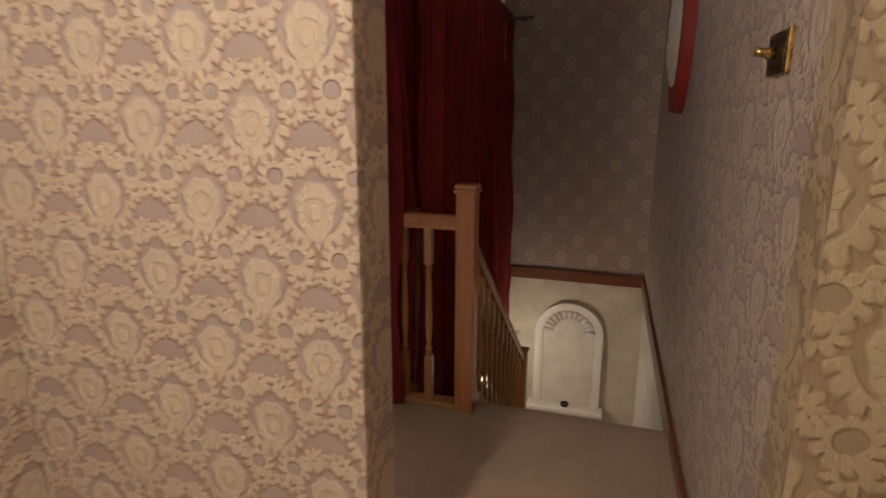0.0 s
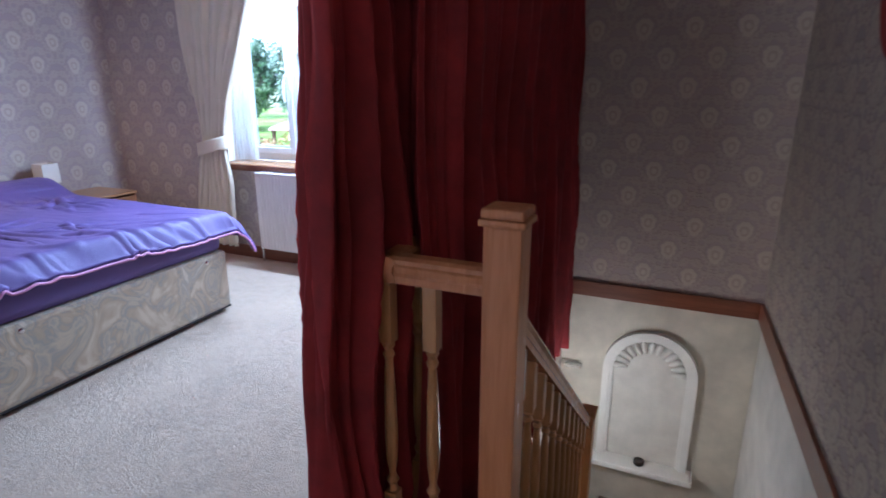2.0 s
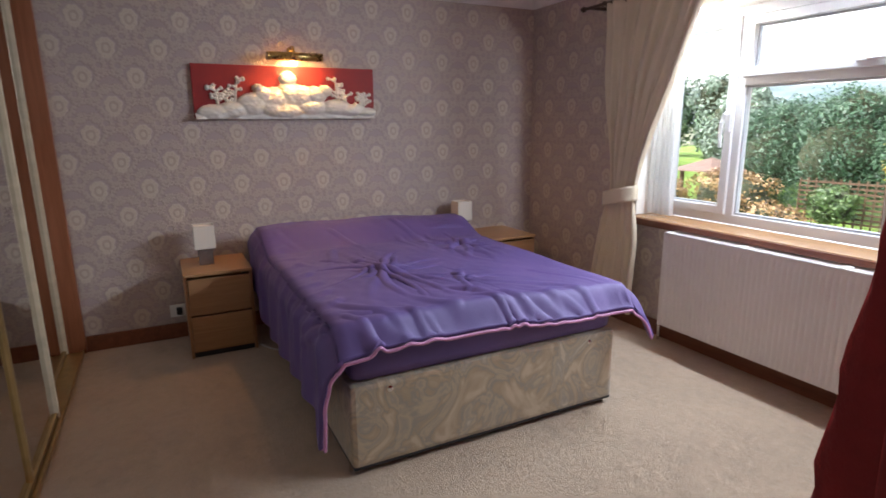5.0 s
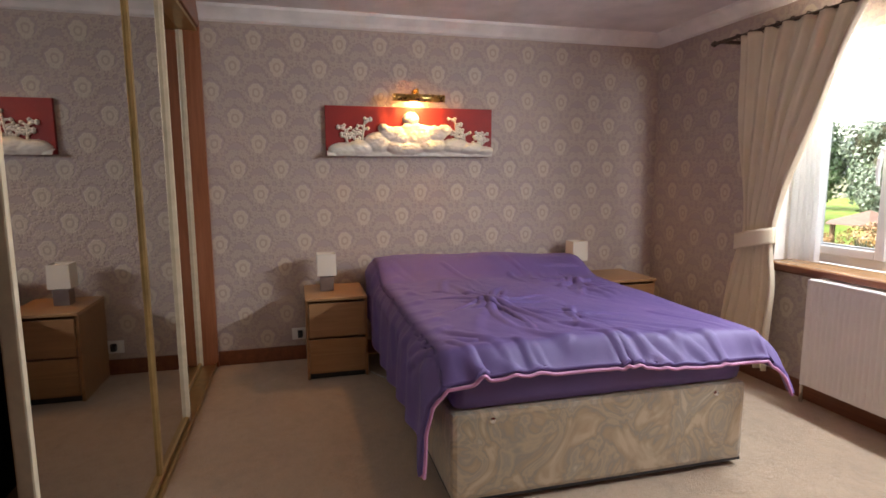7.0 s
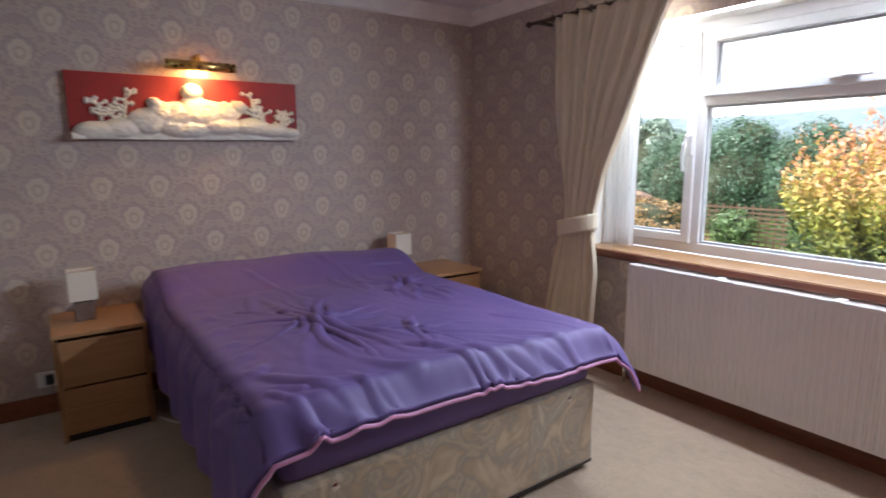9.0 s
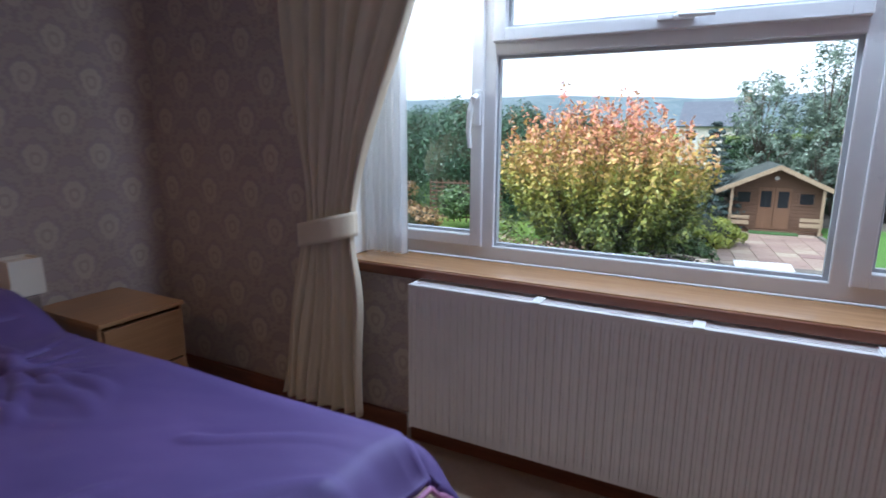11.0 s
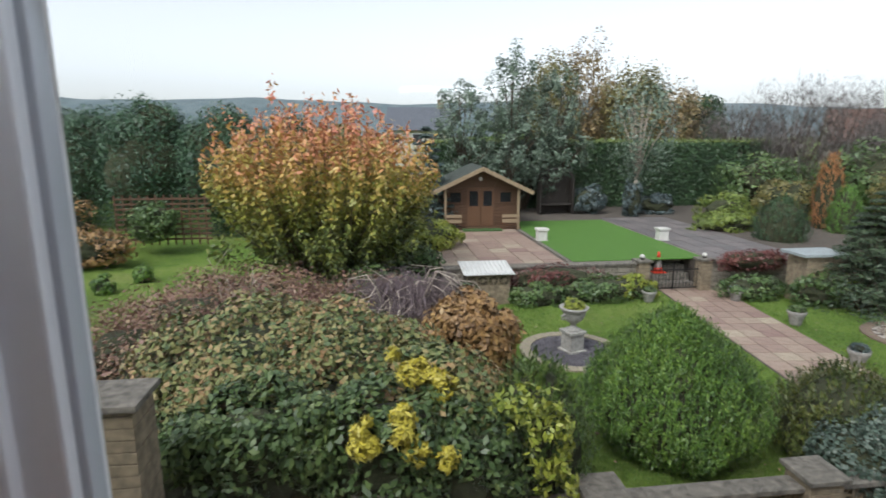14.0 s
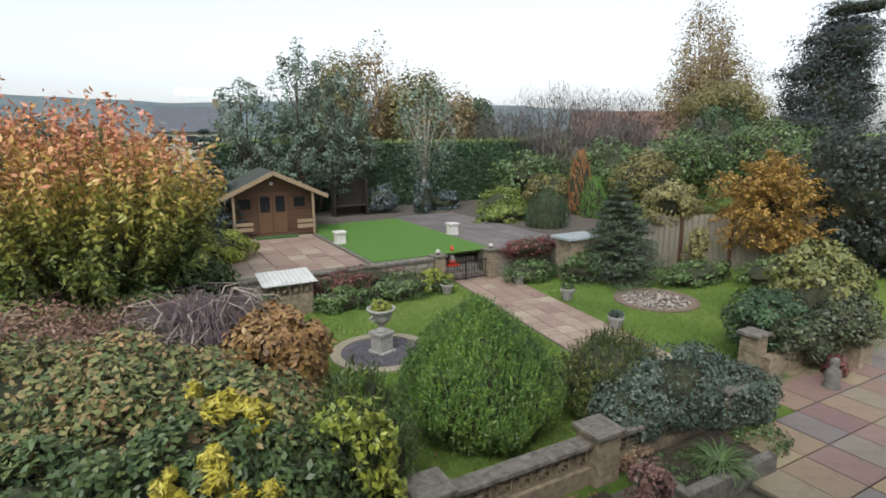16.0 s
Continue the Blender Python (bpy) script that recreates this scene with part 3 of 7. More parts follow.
net = solid("net_curtain", sheet(90, 12, lambda s, t: (lerp(-3.39, -3.17, s), 6.235 + 0.014 * math.sin(s * 40), lerp(0.81, 2.06, t))), VOILE,
            "sheer white voile panel at the window's edge", "curtain", smooth=True)

# ---- wardrobe with mirrored sliding doors ----
ward = thing("wardrobe", "built-in wardrobe with sliding mirror doors and gilt frames", "wardrobe", (0, 0, 0))
WY = 2.60
part("jamb", boxes((XW + 0.001, XW + 0.035, WY - 0.12, WY + 0.06, 0, CZ - 0.095), bevel=0.004), wood_mat("jamb_timber", (0.20, 0.065, 0.025), (0.31, 0.11, 0.05)), ward, "stained timber jamb")
part("jamb", boxes((-1.66, -1.622, WY - 0.6, WY + 0.06, 0, CZ - 0.095), bevel=0.004), MAHOG, ward, "stained timber jamb")
part("head", boxes((XW + 0.036, -1.661, WY - 0.12, WY + 0.06, 2.30, CZ - 0.002), bevel=0.004), MAHOG, ward, "dark timber pelmet over the doors")
# near-black sheet stands for the shade in the open compartment
part("interior", boxes((XW + 0.002, -1.661, 1.98, 2.0, 0, 2.30)), DARK, ward, "near-black back panel painting the shade inside the wardrobe")
part("track", boxes((XW + 0.036, -1.661, WY - 0.10, WY + 0.045, 0.0, 0.018), (XW + 0.036, -1.661, WY + 0.035, WY + 0.045, 0.018, 0.03), bevel=0.003), GOLD, ward, "gilt floor track")
part("track", boxes((XW + 0.036, -1.661, WY - 0.10, WY + 0.045, 2.275, 2.299), bevel=0.003), GOLD, ward, "gilt head track")
for x0, x1, yy, mids in ((-4.615, -3.65, WY - 0.06, ()), (-3.70, -1.95, WY + 0.012, (-3.08,))):
    door = part("door", boxes((x0 + 0.01, x1 - 0.01, yy - 0.012, yy + 0.002, 0.035, 2.27)), MIRROR, ward, "full height mirror door")
    part("stile", boxes((x0, x0 + 0.022, yy - 0.016, yy + 0.022, 0.022, 2.274), bevel=0.005), IVORY, door, "ivory and gilt stile")
    part("stile", boxes((x1 - 0.022, x1, yy - 0.016, yy + 0.022, 0.022, 2.274), bevel=0.005), IVORY, door, "ivory and gilt stile")
    part("rail", boxes((x0 + 0.02, x1 - 0.02, yy - 0.014, yy + 0.014, 0.022, 0.05), bevel=0.003), GOLD, door)
    for mx in mids:
        part("bead", boxes((mx - 0.014, mx - 0.003, yy, yy + 0.014, 0.05, 2.27), (mx + 0.003, mx + 0.014, yy, yy + 0.014, 0.05, 2.27), bevel=0.002), GOLD, door, "double gilt bead")

# ---- bed ----
BX0, BX1, BY0, BY1 = -4.60, -2.56, 3.79, 5.18
bed = thing("bed", "double divan bed with patterned beige base", "bed", (0, 0, 0))
part("divan_base", boxes((BX0, BX1, BY0, BY1, 0.035, 0.405), bevel=0.022), DIVAN, bed, "beige and grey swirl damask divan base", smooth=False)
part("base_trim", boxes((BX0 + 0.01, BX1 - 0.004, BY0 + 0.004, BY1 - 0.004, 0.028, 0.04)), DARK, bed)
part("mattress", boxes((BX0 + 0.01, BX1 - 0.012, BY0 + 0.01, BY1 - 0.01, 0.405, 0.60), bevel=0.05), PURPLE, bed, "mattress in a purple fitted sheet", smooth=True)
for y in (BY0 + 0.17, BY1 - 0.16):
    part("button", lathe([(0.012, 0), (0.014, 0.004), (0.006, 0.007)], 12), CHROME, bed, "small metal button").matrix_local = pose(BX1 - 0.002, y, 0.365, 0, 90, 0)
for x in (BX0 + 0.12, BX1 - 0.05):
    for y in (BY0 + 0.06, BY1 - 0.06):
        part("castor", tube([(x, y - 0.012, 0.02), (x, y + 0.012, 0.02)], 0.02, 12), DARK, bed, "black castor")


rd = random.Random(77)
CREASES = []
# folds fanning in from the foot edge
for k in range(21):
    w0 = 0.08 + 1.25 * rd.random() ** 0.85
    ln = rd.uniform(0.14, 0.46)
    x0_ = -2.50 - 0.16 * rd.random() ** 2
    CREASES.append((x0_, w0, x0_ - ln, w0 - ln * rd.uniform(0.35, 1.15), rd.uniform(0.014, 0.030), rd.uniform(0.005, 0.017)))
# a knot of creases where the cover was gripped, and one near the pillows by the window
for cx_, cw_, num, reach, hgt in ((-3.30, 0.42, 15, 0.52, 0.026), (-3.78, 1.16, 12, 0.42, 0.022), (-3.00, 0.75, 8, 0.34, 0.014)):
    for k in range(num):
        a_ = 2 * math.pi * k / num + rd.uniform(-0.25, 0.25)
        l0, l1 = rd.uniform(0.0, 0.05), reach * rd.uniform(0.4, 1.0)
        CREASES.append((cx_ + l0 * math.cos(a_), cw_ + l0 * math.sin(a_), cx_ + l1 * math.cos(a_) * 1.3, cw_ + l1 * math.sin(a_) * 0.8, rd.uniform(0.010, 0.022), hgt * rd.uniform(0.4, 1.0)))
# long soft drags along the bed
for k in range(16):
    x0_, w0 = rd.uniform(-4.3, -2.9), rd.uniform(0.05, 1.3)
    ln = rd.uniform(0.25, 0.6)
    CREASES.append((x0_, w0, x0_ + ln * 0.8, w0 + ln * rd.uniform(-0.5, 0.3), rd.uniform(0.018, 0.035), rd.uniform(0.006, 0.012)))
# drops running down the hanging side
for k in range(9):
    x0_ = -4.2 + k * 0.19 + rd.uniform(-0.05, 0.05)
    CREASES.append((x0_, 0.06, x0_ + rd.uniform(0.0, 0.16), -0.34, 0.030, rd.uniform(0.008, 0.014)))


def crease_height(x, w):
    h = 0.0
    for x0, w0, x1, w1, wid, hgt in CREASES:
        dx, dw = x1 - x0, w1 - w0
        L2 = dx * dx + dw * dw
        k = ((x - x0) * dx + (w - w0) * dw) / L2
        if -0.1 < k < 1.0:
            off = ((x - x0) * dw - (w - w0) * dx) / math.sqrt(L2)
            bend = 0.03 * math.sin(k * 4 + hgt * 500)
            q = (off + bend) / wid
            if -3 < q < 3:
                fade = smooth01((k + 0.1) / 0.15) * (1 - k) ** 0.7
                h += hgt * fade * (math.exp(-q * q * (2.2 if q > 0 else 0.8)) - 0.35 * math.exp(-(q + 1.6) ** 2))
    return h


def duvet(s, t):
    """s from head to foot, t across from the wardrobe side to the window side."""
    x = lerp(-4.47, -2.515, s)
    w = lerp(-0.41, 1.39 + 0.17, t)          # distance along the cloth across the bed
    top = 0.635 + 0.105 * smooth01((-3.95 - x) / 0.35) - 0.035 * smooth01((-4.38 - x) / 0.12)
    top += 0.018 * math.sin((w + 0.2) * 2.6)
    flare = 0.10 * smooth01((s - 0.55) / 0.45)
    if w < 0:
        d = -w
        drop = max(0.0, d - 0.05)
        y = BY0 - 0.035 - 0.05 * smooth01(d / 0.1) - flare * drop * 0.9 + 0.012 * math.sin(x * 21 + drop * 3) * min(1, drop * 6)
        z = top - 0.03 * smooth01(d / 0.05) - drop * (0.92 + 0.08 * math.sin(x * 3))
        z = max(z, 0.12)
    elif w > 1.39:
        d = w - 1.39
        drop = max(0.0, d - 0.05)
        y = BY1 + 0.035 + 0.05 * smooth01(d / 0.1) + flare * drop + 0.012 * math.sin(x * 19) * min(1, drop * 6)
        z = top - 0.03 * smooth01(d / 0.05) - drop * 0.95
    else:
        y, z = BY0 + w, top
    # foot overhang sags, and its corners hang lower
    sag = smooth01((s - 0.955) / 0.045)
    z -= 0.10 * sag + 0.03 * sag * noise.noise((w * 2.3, 2.0, 8.0))
    x += 0.03 * noise.noise((w * 2.0, 0.5, 3.0)) * smooth01((s - 0.8) / 0.2) + 0.10 * smooth01((w - 1.30) / 0.3) * smooth01((s - 0.7) / 0.3)
    on = smooth01((w + 0.05) / 0.15) * smooth01((1.45 - w) / 0.15)
    a = noise.noise((x * 2.2 + w * 1.3, w * 2.4 - x * 1.1, 0.7))
    fine = noise.noise((x * 9 + w * 4, w * 16 - x * 5, 2.0))
    c = crease_height(x, w)
    z += 0.016 * a * (0.3 + 0.7 * on) * (1 - 0.5 * sag) + (c + 0.0025 * fine) * on
    x += 0.2 * c * sag * on
    if w < -0.02 or w > 1.41:
        y += (0.012 * a + c) * (1 if w > 0 else -1)
    return (x, y, z)


dv = thing("duvet", "rumpled purple satin duvet with pink piping on the bed", "duvet", (0, 0, 0))
thick(part("cover", sheet(300, 280, duvet), PURPLE, dv, smooth=True), 0.022, 1)
edge = [Vector(duvet(1.0, k / 200)) + Vector((0.010, 0, -0.004)) for k in range(201)]
part("piping", tube(edge, 0.0075, 6), PIPING, dv, "pink piped edge", smooth=True)
edge = [Vector(duvet(k / 120, 0.0)) + Vector((0, -0.008, 0)) for k in range(121)]
part("piping", tube(edge, 0.006, 6), PIPING, dv, "pink piped edge", smooth=True)


def pillow(cx, cy, cz, lx, ly, h, rz):
    def fn(s, t):
        a, b = s * 2 - 1, t * 2 - 1
        e = (1 - abs(a) ** 3.2) * (1 - abs(b) ** 3.2)
        return (a * lx / 2 * (1 - 0.05 * (1 - abs(b))), b * ly / 2 * (1 - 0.05 * (1 - abs(a))), h / 2 * e ** 0.5)
    bm = sheet(24, 24, fn)
    sheet(24, 24, lambda s, t: (fn(s, t)[0], fn(s, t)[1], -fn(s, t)[2] * 0.5), bm)
    bmesh.ops.remove_doubles(bm, verts=bm.verts, dist=0.0005)
    bmesh.ops.transform(bm, matrix=pose(cx, cy, cz, 0, 0, rz), verts=bm.verts)
    return bm


for cy, rz in ((4.10, 3), (4.86, -2)):
    solid("pillow", pillow(-4.345, cy, 0.672, 0.50, 0.74, 0.13, rz), PURPLE, "purple satin pillow under the duvet", "pillow", "pillows on the bed", smooth=True)


# ---- bedside cabinets and lamps ----
def bedside(at):
    o = thing("bedside_cabinet", "oak veneer bedside cabinet with two plain drawers", "bedside cabinet", at, group="bedside cabinets")
    part("body", boxes((-0.24, 0.222, -0.20, -0.182, 0, 0.53), (-0.24, 0.222, 0.182, 0.20, 0, 0.53), (-0.24, -0.225, -0.182, 0.182, 0.03, 0.53), (-0.24, 0.205, -0.182, 0.182, 0.03, 0.05), bevel=0.0015), NIGHT, o)
    part("top", boxes((-0.24, 0.240, -0.20, 0.20, 0.531, 0.55), bevel=0.002), wood_mat("oak_top", (0.36, 0.19, 0.085), (0.48, 0.27, 0.125), axis="y") if "oak_top" not in bpy.data.materials else bpy.data.materials["oak_top"], o)
    for z in (0.045, 0.285):
        part("drawer_front", boxes((0.212, 0.236, -0.180, 0.180, z, z + 0.228), bevel=0.003), NIGHT, o)
    part("plinth", boxes((0.19, 0.205, -0.182, 0.182, 0.0, 0.04)), DARK, o, "dark recessed plinth")
    return o


bedside((-4.415, 3.462, 0))
bedside((-4.415, 5.66, 0))


def table_lamp(at):
    o = thing("table_lamp", "small table lamp with square cream shade and metal block base", "lamp", at, group="bedside lamps")
    part("base", boxes((-0.045, 0.045, -0.045, 0.045, 0, 0.10), bevel=0.004), STEEL, o, "brushed metal block base")
    part("stem", tube([(0, 0, 0.09), (0, 0, 0.14)], 0.008), CHROME, o)
    bm = bmesh.new()
    sheet(4, 1, lambda s, t: (0.062 * (1, 1, -1, -1, 1)[round(s * 4)] * (1.0 - 0.03 * t), 0.062 * (1, -1, -1, 1, 1)[round(s * 4)] * (1.0 - 0.03 * t), 0.108 + 0.15 * t), bm)
    thick(part("shade", bm, SHADE, o, "square cream fabric shade"), 0.004)
    part("shade_top", boxes((-0.058, 0.058, -0.058, 0.058, 0.243, 0.247)), SHADE, o)
    return o


table_lamp((-4.44, 3.415, 0.55))
table_lamp((-4.48, 5.345, 0.565))
sock = solid("wall_socket", boxes((XW, XW + 0.012, 3.165, 3.311, 0.15, 0.236), bevel=0.003), WHITEP, "white plastic double wall socket", "socket")
solid("plug", boxes((XW + 0.012, XW + 0.05, 3.205, 3.24, 0.17, 0.22), bevel=0.008), DARK, "black plug in the wall socket", "plug")
solid("lamp_cable", tube([(-4.22, 3.68, 0.012), (-4.16, 3.71, 0.01), (-4.10, 3.74, 0.012), (-4.06, 3.78, 0.01)], 0.004, 6), WHITEP, "thin white lamp cable on the carpet", "cable")

# ---- relief panel with picture light ----
RY0, RY1, RZ0, RZ1 = 3.448, 4.685, 1.478, 1.826
relief = thing("relief_panel", "red wall panel with white reclining figure relief", "wall art", (0, 0, 0))
part("board", boxes((XW + 0.001, XW + 0.03, RY0, RY1, RZ0, RZ1), bevel=0.003), REDBOARD, relief, "red painted board")
CHERUB = [(0.00, 0.00, 0.06, 0.03), (0.10, 0.045, 0.09, 0.05), (0.19, 0.06, 0.08, 0.05), (0.30, 0.10, 0.085, 0.07), (0.36, 0.15, 0.06, 0.06), (0.42, 0.13, 0.09, 0.08),
          (0.50, 0.16, 0.075, 0.09), (0.495, 0.265, 0.048, 0.05), (0.56, 0.15, 0.09, 0.075), (0.64, 0.16, 0.075, 0.06), (0.70, 0.19, 0.045, 0.04), (0.62, 0.08, 0.10, 0.05),
          (0.46, 0.06, 0.12, 0.05), (0.76, 0.08, 0.09, 0.05), (0.86, 0.06, 0.09, 0.04), (0.95, 0.045, 0.07, 0.03), (0.33, 0.20, 0.03, 0.03), (0.40, 0.075, 0.07, 0.05)]


def relief_h(u, v):
    h = 0.0
    ground_line = 0.035 + 0.028 * math.sin(u * 9) + 0.07 * smooth01((u - 0.02) / 0.25) * smooth01((0.98 - u) / 0.22) + 0.012 * noise.noise((u * 18, 0, 0))
    if v < ground_line:
        h = 0.014 + 0.010 * noise.noise((u * 25, v * 40, 1))
    for cu, cv, ru, rv in CHERUB:
        d = ((u - cu) / ru) ** 2 + ((v - cv) / rv) ** 2
        if d < 1:
            h = max(h, 0.012 + 0.045 * math.sqrt(1 - d) + 0.004 * noise.noise((u * 40, v * 70, 2)))
    return h


NU, NV = 220, 62
hs = [[relief_h(i / NU, j / NV * (RZ1 - RZ0)) for j in range(NV + 1)] for i in range(NU + 1)]
bm = bmesh.new()
vs = {}
for i in range(NU):
    for j in range(NV):
        quad = [(i, j), (i + 1, j), (i + 1, j + 1), (i, j + 1)]
        if sum(hs[a][b] > 0 for a, b in quad) >= 2:
            for q in quad:
                if q not in vs:
                    vs[q] = bm.verts.new((XW + 0.0295 + hs[q[0]][q[1]], lerp(RY0 + 0.004, RY1 - 0.004, q[0] / NU), lerp(RZ0 - 0.004, RZ1, q[1] / NV)))
            bm.faces.new([vs[q] for q in quad])
part("figure_relief", bm, RELIEF, relief, "white moulded plaster relief", smooth=True)


def twig_relief(y, z, h, seed):
    rnd = random.Random(seed)
    bm = bmesh.new()
    stems = [((y, z), (y + rnd.uniform(-0.03, 0.03), z + h))]
    for k in range(6):
        f = 0.3 + 0.12 * k
        sy = y + (stems[0][1][0] - y) * f
        stems.append(((sy, z + h * f), (sy + rnd.choice((-1, 1)) * rnd.uniform(0.025, 0.055), z + h * f + rnd.uniform(0.0, 0.035))))
    for (a, b), (c, d) in stems:
        tube([(XW + 0.036, a, b), (XW + 0.042, (a + c) / 2, (b + d) / 2 + 0.004), (XW + 0.038, c, d)], [0.010, 0.009, 0.004], 6, bm)
        lathe([(0.002, -0.014), (0.013, -0.004), (0.014, 0.004), (0.003, 0.014)], 7, (XW + 0.037, c, d), bm)
    return bm


for y, z, h, sd in ((3.60, 1.56, 0.13, 1), (3.70, 1.57, 0.17, 2), (3.66, 1.55, 0.10, 8), (4.41, 1.56, 0.19, 3), (4.47, 1.57, 0.10, 4), (4.60, 1.53, 0.12, 5), (4.56, 1.52, 0.09, 6)):
    part("twig", twig_relief(y, z, h, sd), RELIEF, relief, "white moulded branch", smooth=True)

pl = thing("picture_light", "brass picture light glowing over the red relief", "picture light", (XW, 4.10, 1.87))
part("back_plate", lathe([(0.026, 0), (0.026, 0.006), (0.018, 0.012)], 16), BRASS, pl).matrix_local = pose(0.0, 0.0, 0.06, 0, 90, 0)
part("arm", tube([(0.0, 0, 0.06), (0.05, 0, 0.085), (0.10, 0, 0.075), (0.135, 0, 0.03)], 0.006, 8), BRASS, pl, smooth=True)
half = [(0.135 + 0.026 * math.cos(a), 0.010 + 0.026 * math.sin(a)) for a in [radians(-105 + k * 26) for k in range(11)]]
thick(part("shade", sheet(10, 1, lambda s, t: (half[round(s * 10)][0], lerp(-0.185, 0.185, t), half[round(s * 10)][1])), BRASS, pl, "brass trough shade", smooth=True), 0.002)
for y in (-0.185, 0.185):
    part("end_cap", lathe([(0.027, -0.0015), (0.027, 0.0015)], 16), BRASS, pl).matrix_local = pose(0.135, y, 0.01, 90, 0, 0)
part("tube", tube([(0.133, -0.15, 0.016), (0.133, 0.15, 0.016)], 0.009, 10), GLOW, pl, "glowing tube")
lamp("picture_light_glow", "AREA", look((XW + 0.118, 4.10, 1.868), (XW + 0.055, 4.10, 1.55)) @ pose(0, 0, 0, 0, 0, 90), 1.5, (1.0, 0.50, 0.16), size=0.26, size_y=0.02)

# ---- stairs, balustrade ----
stairs = thing("staircase", "carpeted straight staircase going down from the landing", "stairs", (0, 0, 0), kind="structure")
BROWN = carpet_mat("brown_stair_carpet", (0.20, 0.10, 0.05))
for k in range(9):
    y0 = 3.92 + k * 0.235
    z = -0.19 * (k + 1)
    part("step", boxes((-0.30, 0.66, y0, y0 + 0.26 if k < 8 else YE - 0.001, z - 0.19, z), bevel=0.012), CARPET if k < 7 else BROWN, stairs)
part("string", profile_bar([(-0.015, -0.16), (0.015, -0.16), (0.015, 0.16), (-0.015, 0.16)], (-0.315, 3.86, -0.06), (-0.315, 5.75, -1.58)), OAK, stairs, "stained outer string")
part("nosing", boxes((-0.62, 0.66, 3.90, 3.945, -0.06, 0.0), bevel=0.015), CARPET, stairs)


def baluster(h):
    s = h
    prof = [(0.011, 0.0), (0.016, 0.01), (0.012, 0.03), (0.019, 0.045), (0.012, 0.06), (0.010, 0.075), (0.016, 0.12), (0.0185, 0.2), (0.016, 0.35), (0.011, 0.46), (0.017, 0.475), (0.011, 0.49), (0.018, 0.505), (0.012, 0.52)]
    lo, hi = 0.26 * s, 0.20 * s
    mid = s - lo - hi
    bm = lathe([(r, lo + z / 0.52 * mid) for r, z in prof], 12)
    box(bm, -0.0195, 0.0195, -0.0195, 0.0195, 0.0, lo + 0.004, 0.003)
    box(bm, -0.0195, 0.0195, -0.0195, 0.0195, s - hi - 0.004, s, 0.003)
    return bm


RAILP = [(-0.030, 0.0), (0.030, 0.0), (0.030, 0.018), (0.024, 0.026), (0.027, 0.042), (0.034, 0.052), (0.030, 0.062), (0.016, 0.068), (-0.016, 0.068), (-0.030, 0.062), (-0.034, 0.052), (-0.027, 0.042), (-0.024, 0.026), (-0.030, 0.018)]
bal = thing("balustrade", "timber balustrade with square newel post and turned spindles", "balustrade", (0, 0, 0))
NX, NY = -0.315, 3.84
newel = part("newel_post", boxes((NX - 0.045, NX + 0.045, NY - 0.045, NY + 0.045, -0.25, 1.10), bevel=0.005), NEWEL, bal, "square reddish newel post")
part("newel_cap", boxes((NX - 0.056, NX + 0.056, NY - 0.056, NY + 0.056, 1.10, 1.118), (NX - 0.051, NX + 0.051, NY - 0.051, NY + 0.051, 1.118, 1.142), bevel=0.008), NEWEL, newel)
part("handrail", profile_bar(RAILP, (NX - 0.045, NY, 0.925), (-0.66, NY, 0.925)), NEWEL, bal, "moulded handrail")
part("handrail", profile_bar(RAILP, (-0.628, NY - 0.034, 0.925), (-0.628, 4.33, 0.925)), NEWEL, bal, "moulded handrail")
part("base_rail", boxes((-0.66, NX - 0.044, NY - 0.032, NY + 0.032, 0.0, 0.03), (-0.66, -0.60, NY + 0.033, 4.33, 0.0, 0.03), bevel=0.004), OAK, bal)
BM = baluster(0.90)
master = part("spindle", BM, OAK, bal, smooth=False)
master.matrix_local = pose(-0.638, NY, 0.028)
for x, y in [(-0.508, NY)] + [(-0.628, NY + 0.16 + 0.15 * k) for k in range(3)]:
    o = new("spindle", master.data)
    o.parent = bal
    o.matrix_local = pose(x, y, 0.028)
low = part("lower_newel", boxes((-0.36, -0.27, 5.46, 5.55, -1.75, -0.385), bevel=0.005), OAK, bal, "lower newel post")
part("newel_cap", boxes((-0.371, -0.259, 5.449, 5.561, -0.385, -0.36), bevel=0.008), OAK, low)
part("raked_handrail", profile_bar(RAILP, (NX, NY + 0.045, 0.80), (NX, 5.46, -0.46)), NEWEL, bal, "raked handrail beside the stairs")
rm = part("spindle", baluster(0.83), OAK, bal)
rm.matrix_local = pose(NX, NY + 0.14, -0.10)
for k in range(1, 11):
    o = new("spindle", rm.data)
    o.parent = bal
    o.matrix_local = pose(NX, NY + 0.14 + k * 0.137, -0.10 - k * 0.137 * 0.78)

# niche on the stair end wall
nic = thing("wall_niche", "white plaster arched niche with shell head and shelf", "niche", (-0.03, YE + 0.012, -1.30))
NR, NH = 0.268, 0.725


def arch(r, z):
    pts = [(-r, 0.0), (-r, z)] + [(-r * math.cos(a), z + r * math.sin(a)) for a in [math.pi * k / 24 for k in range(1, 24)]] + [(r, z), (r, 0.0)]
    return pts


def arch_band(r0, r1, z, y0, y1, zlo=0.0):
    bm = bmesh.new()
    inner, outer = arch(r0, z), arch(r1, z)
    rows = [[bm.verts.new((a, y, b)) for a, b in ln] for ln, y in ((inner, y0), (outer, y0), (outer, y1), (inner, y1))]
    for i in range(len(inner) - 1):
        for k in range(4):
            a, b = rows[k], rows[(k + 1) % 4]
            bm.faces.new((a[i], a[i + 1], b[i + 1], b[i]))
    return bm


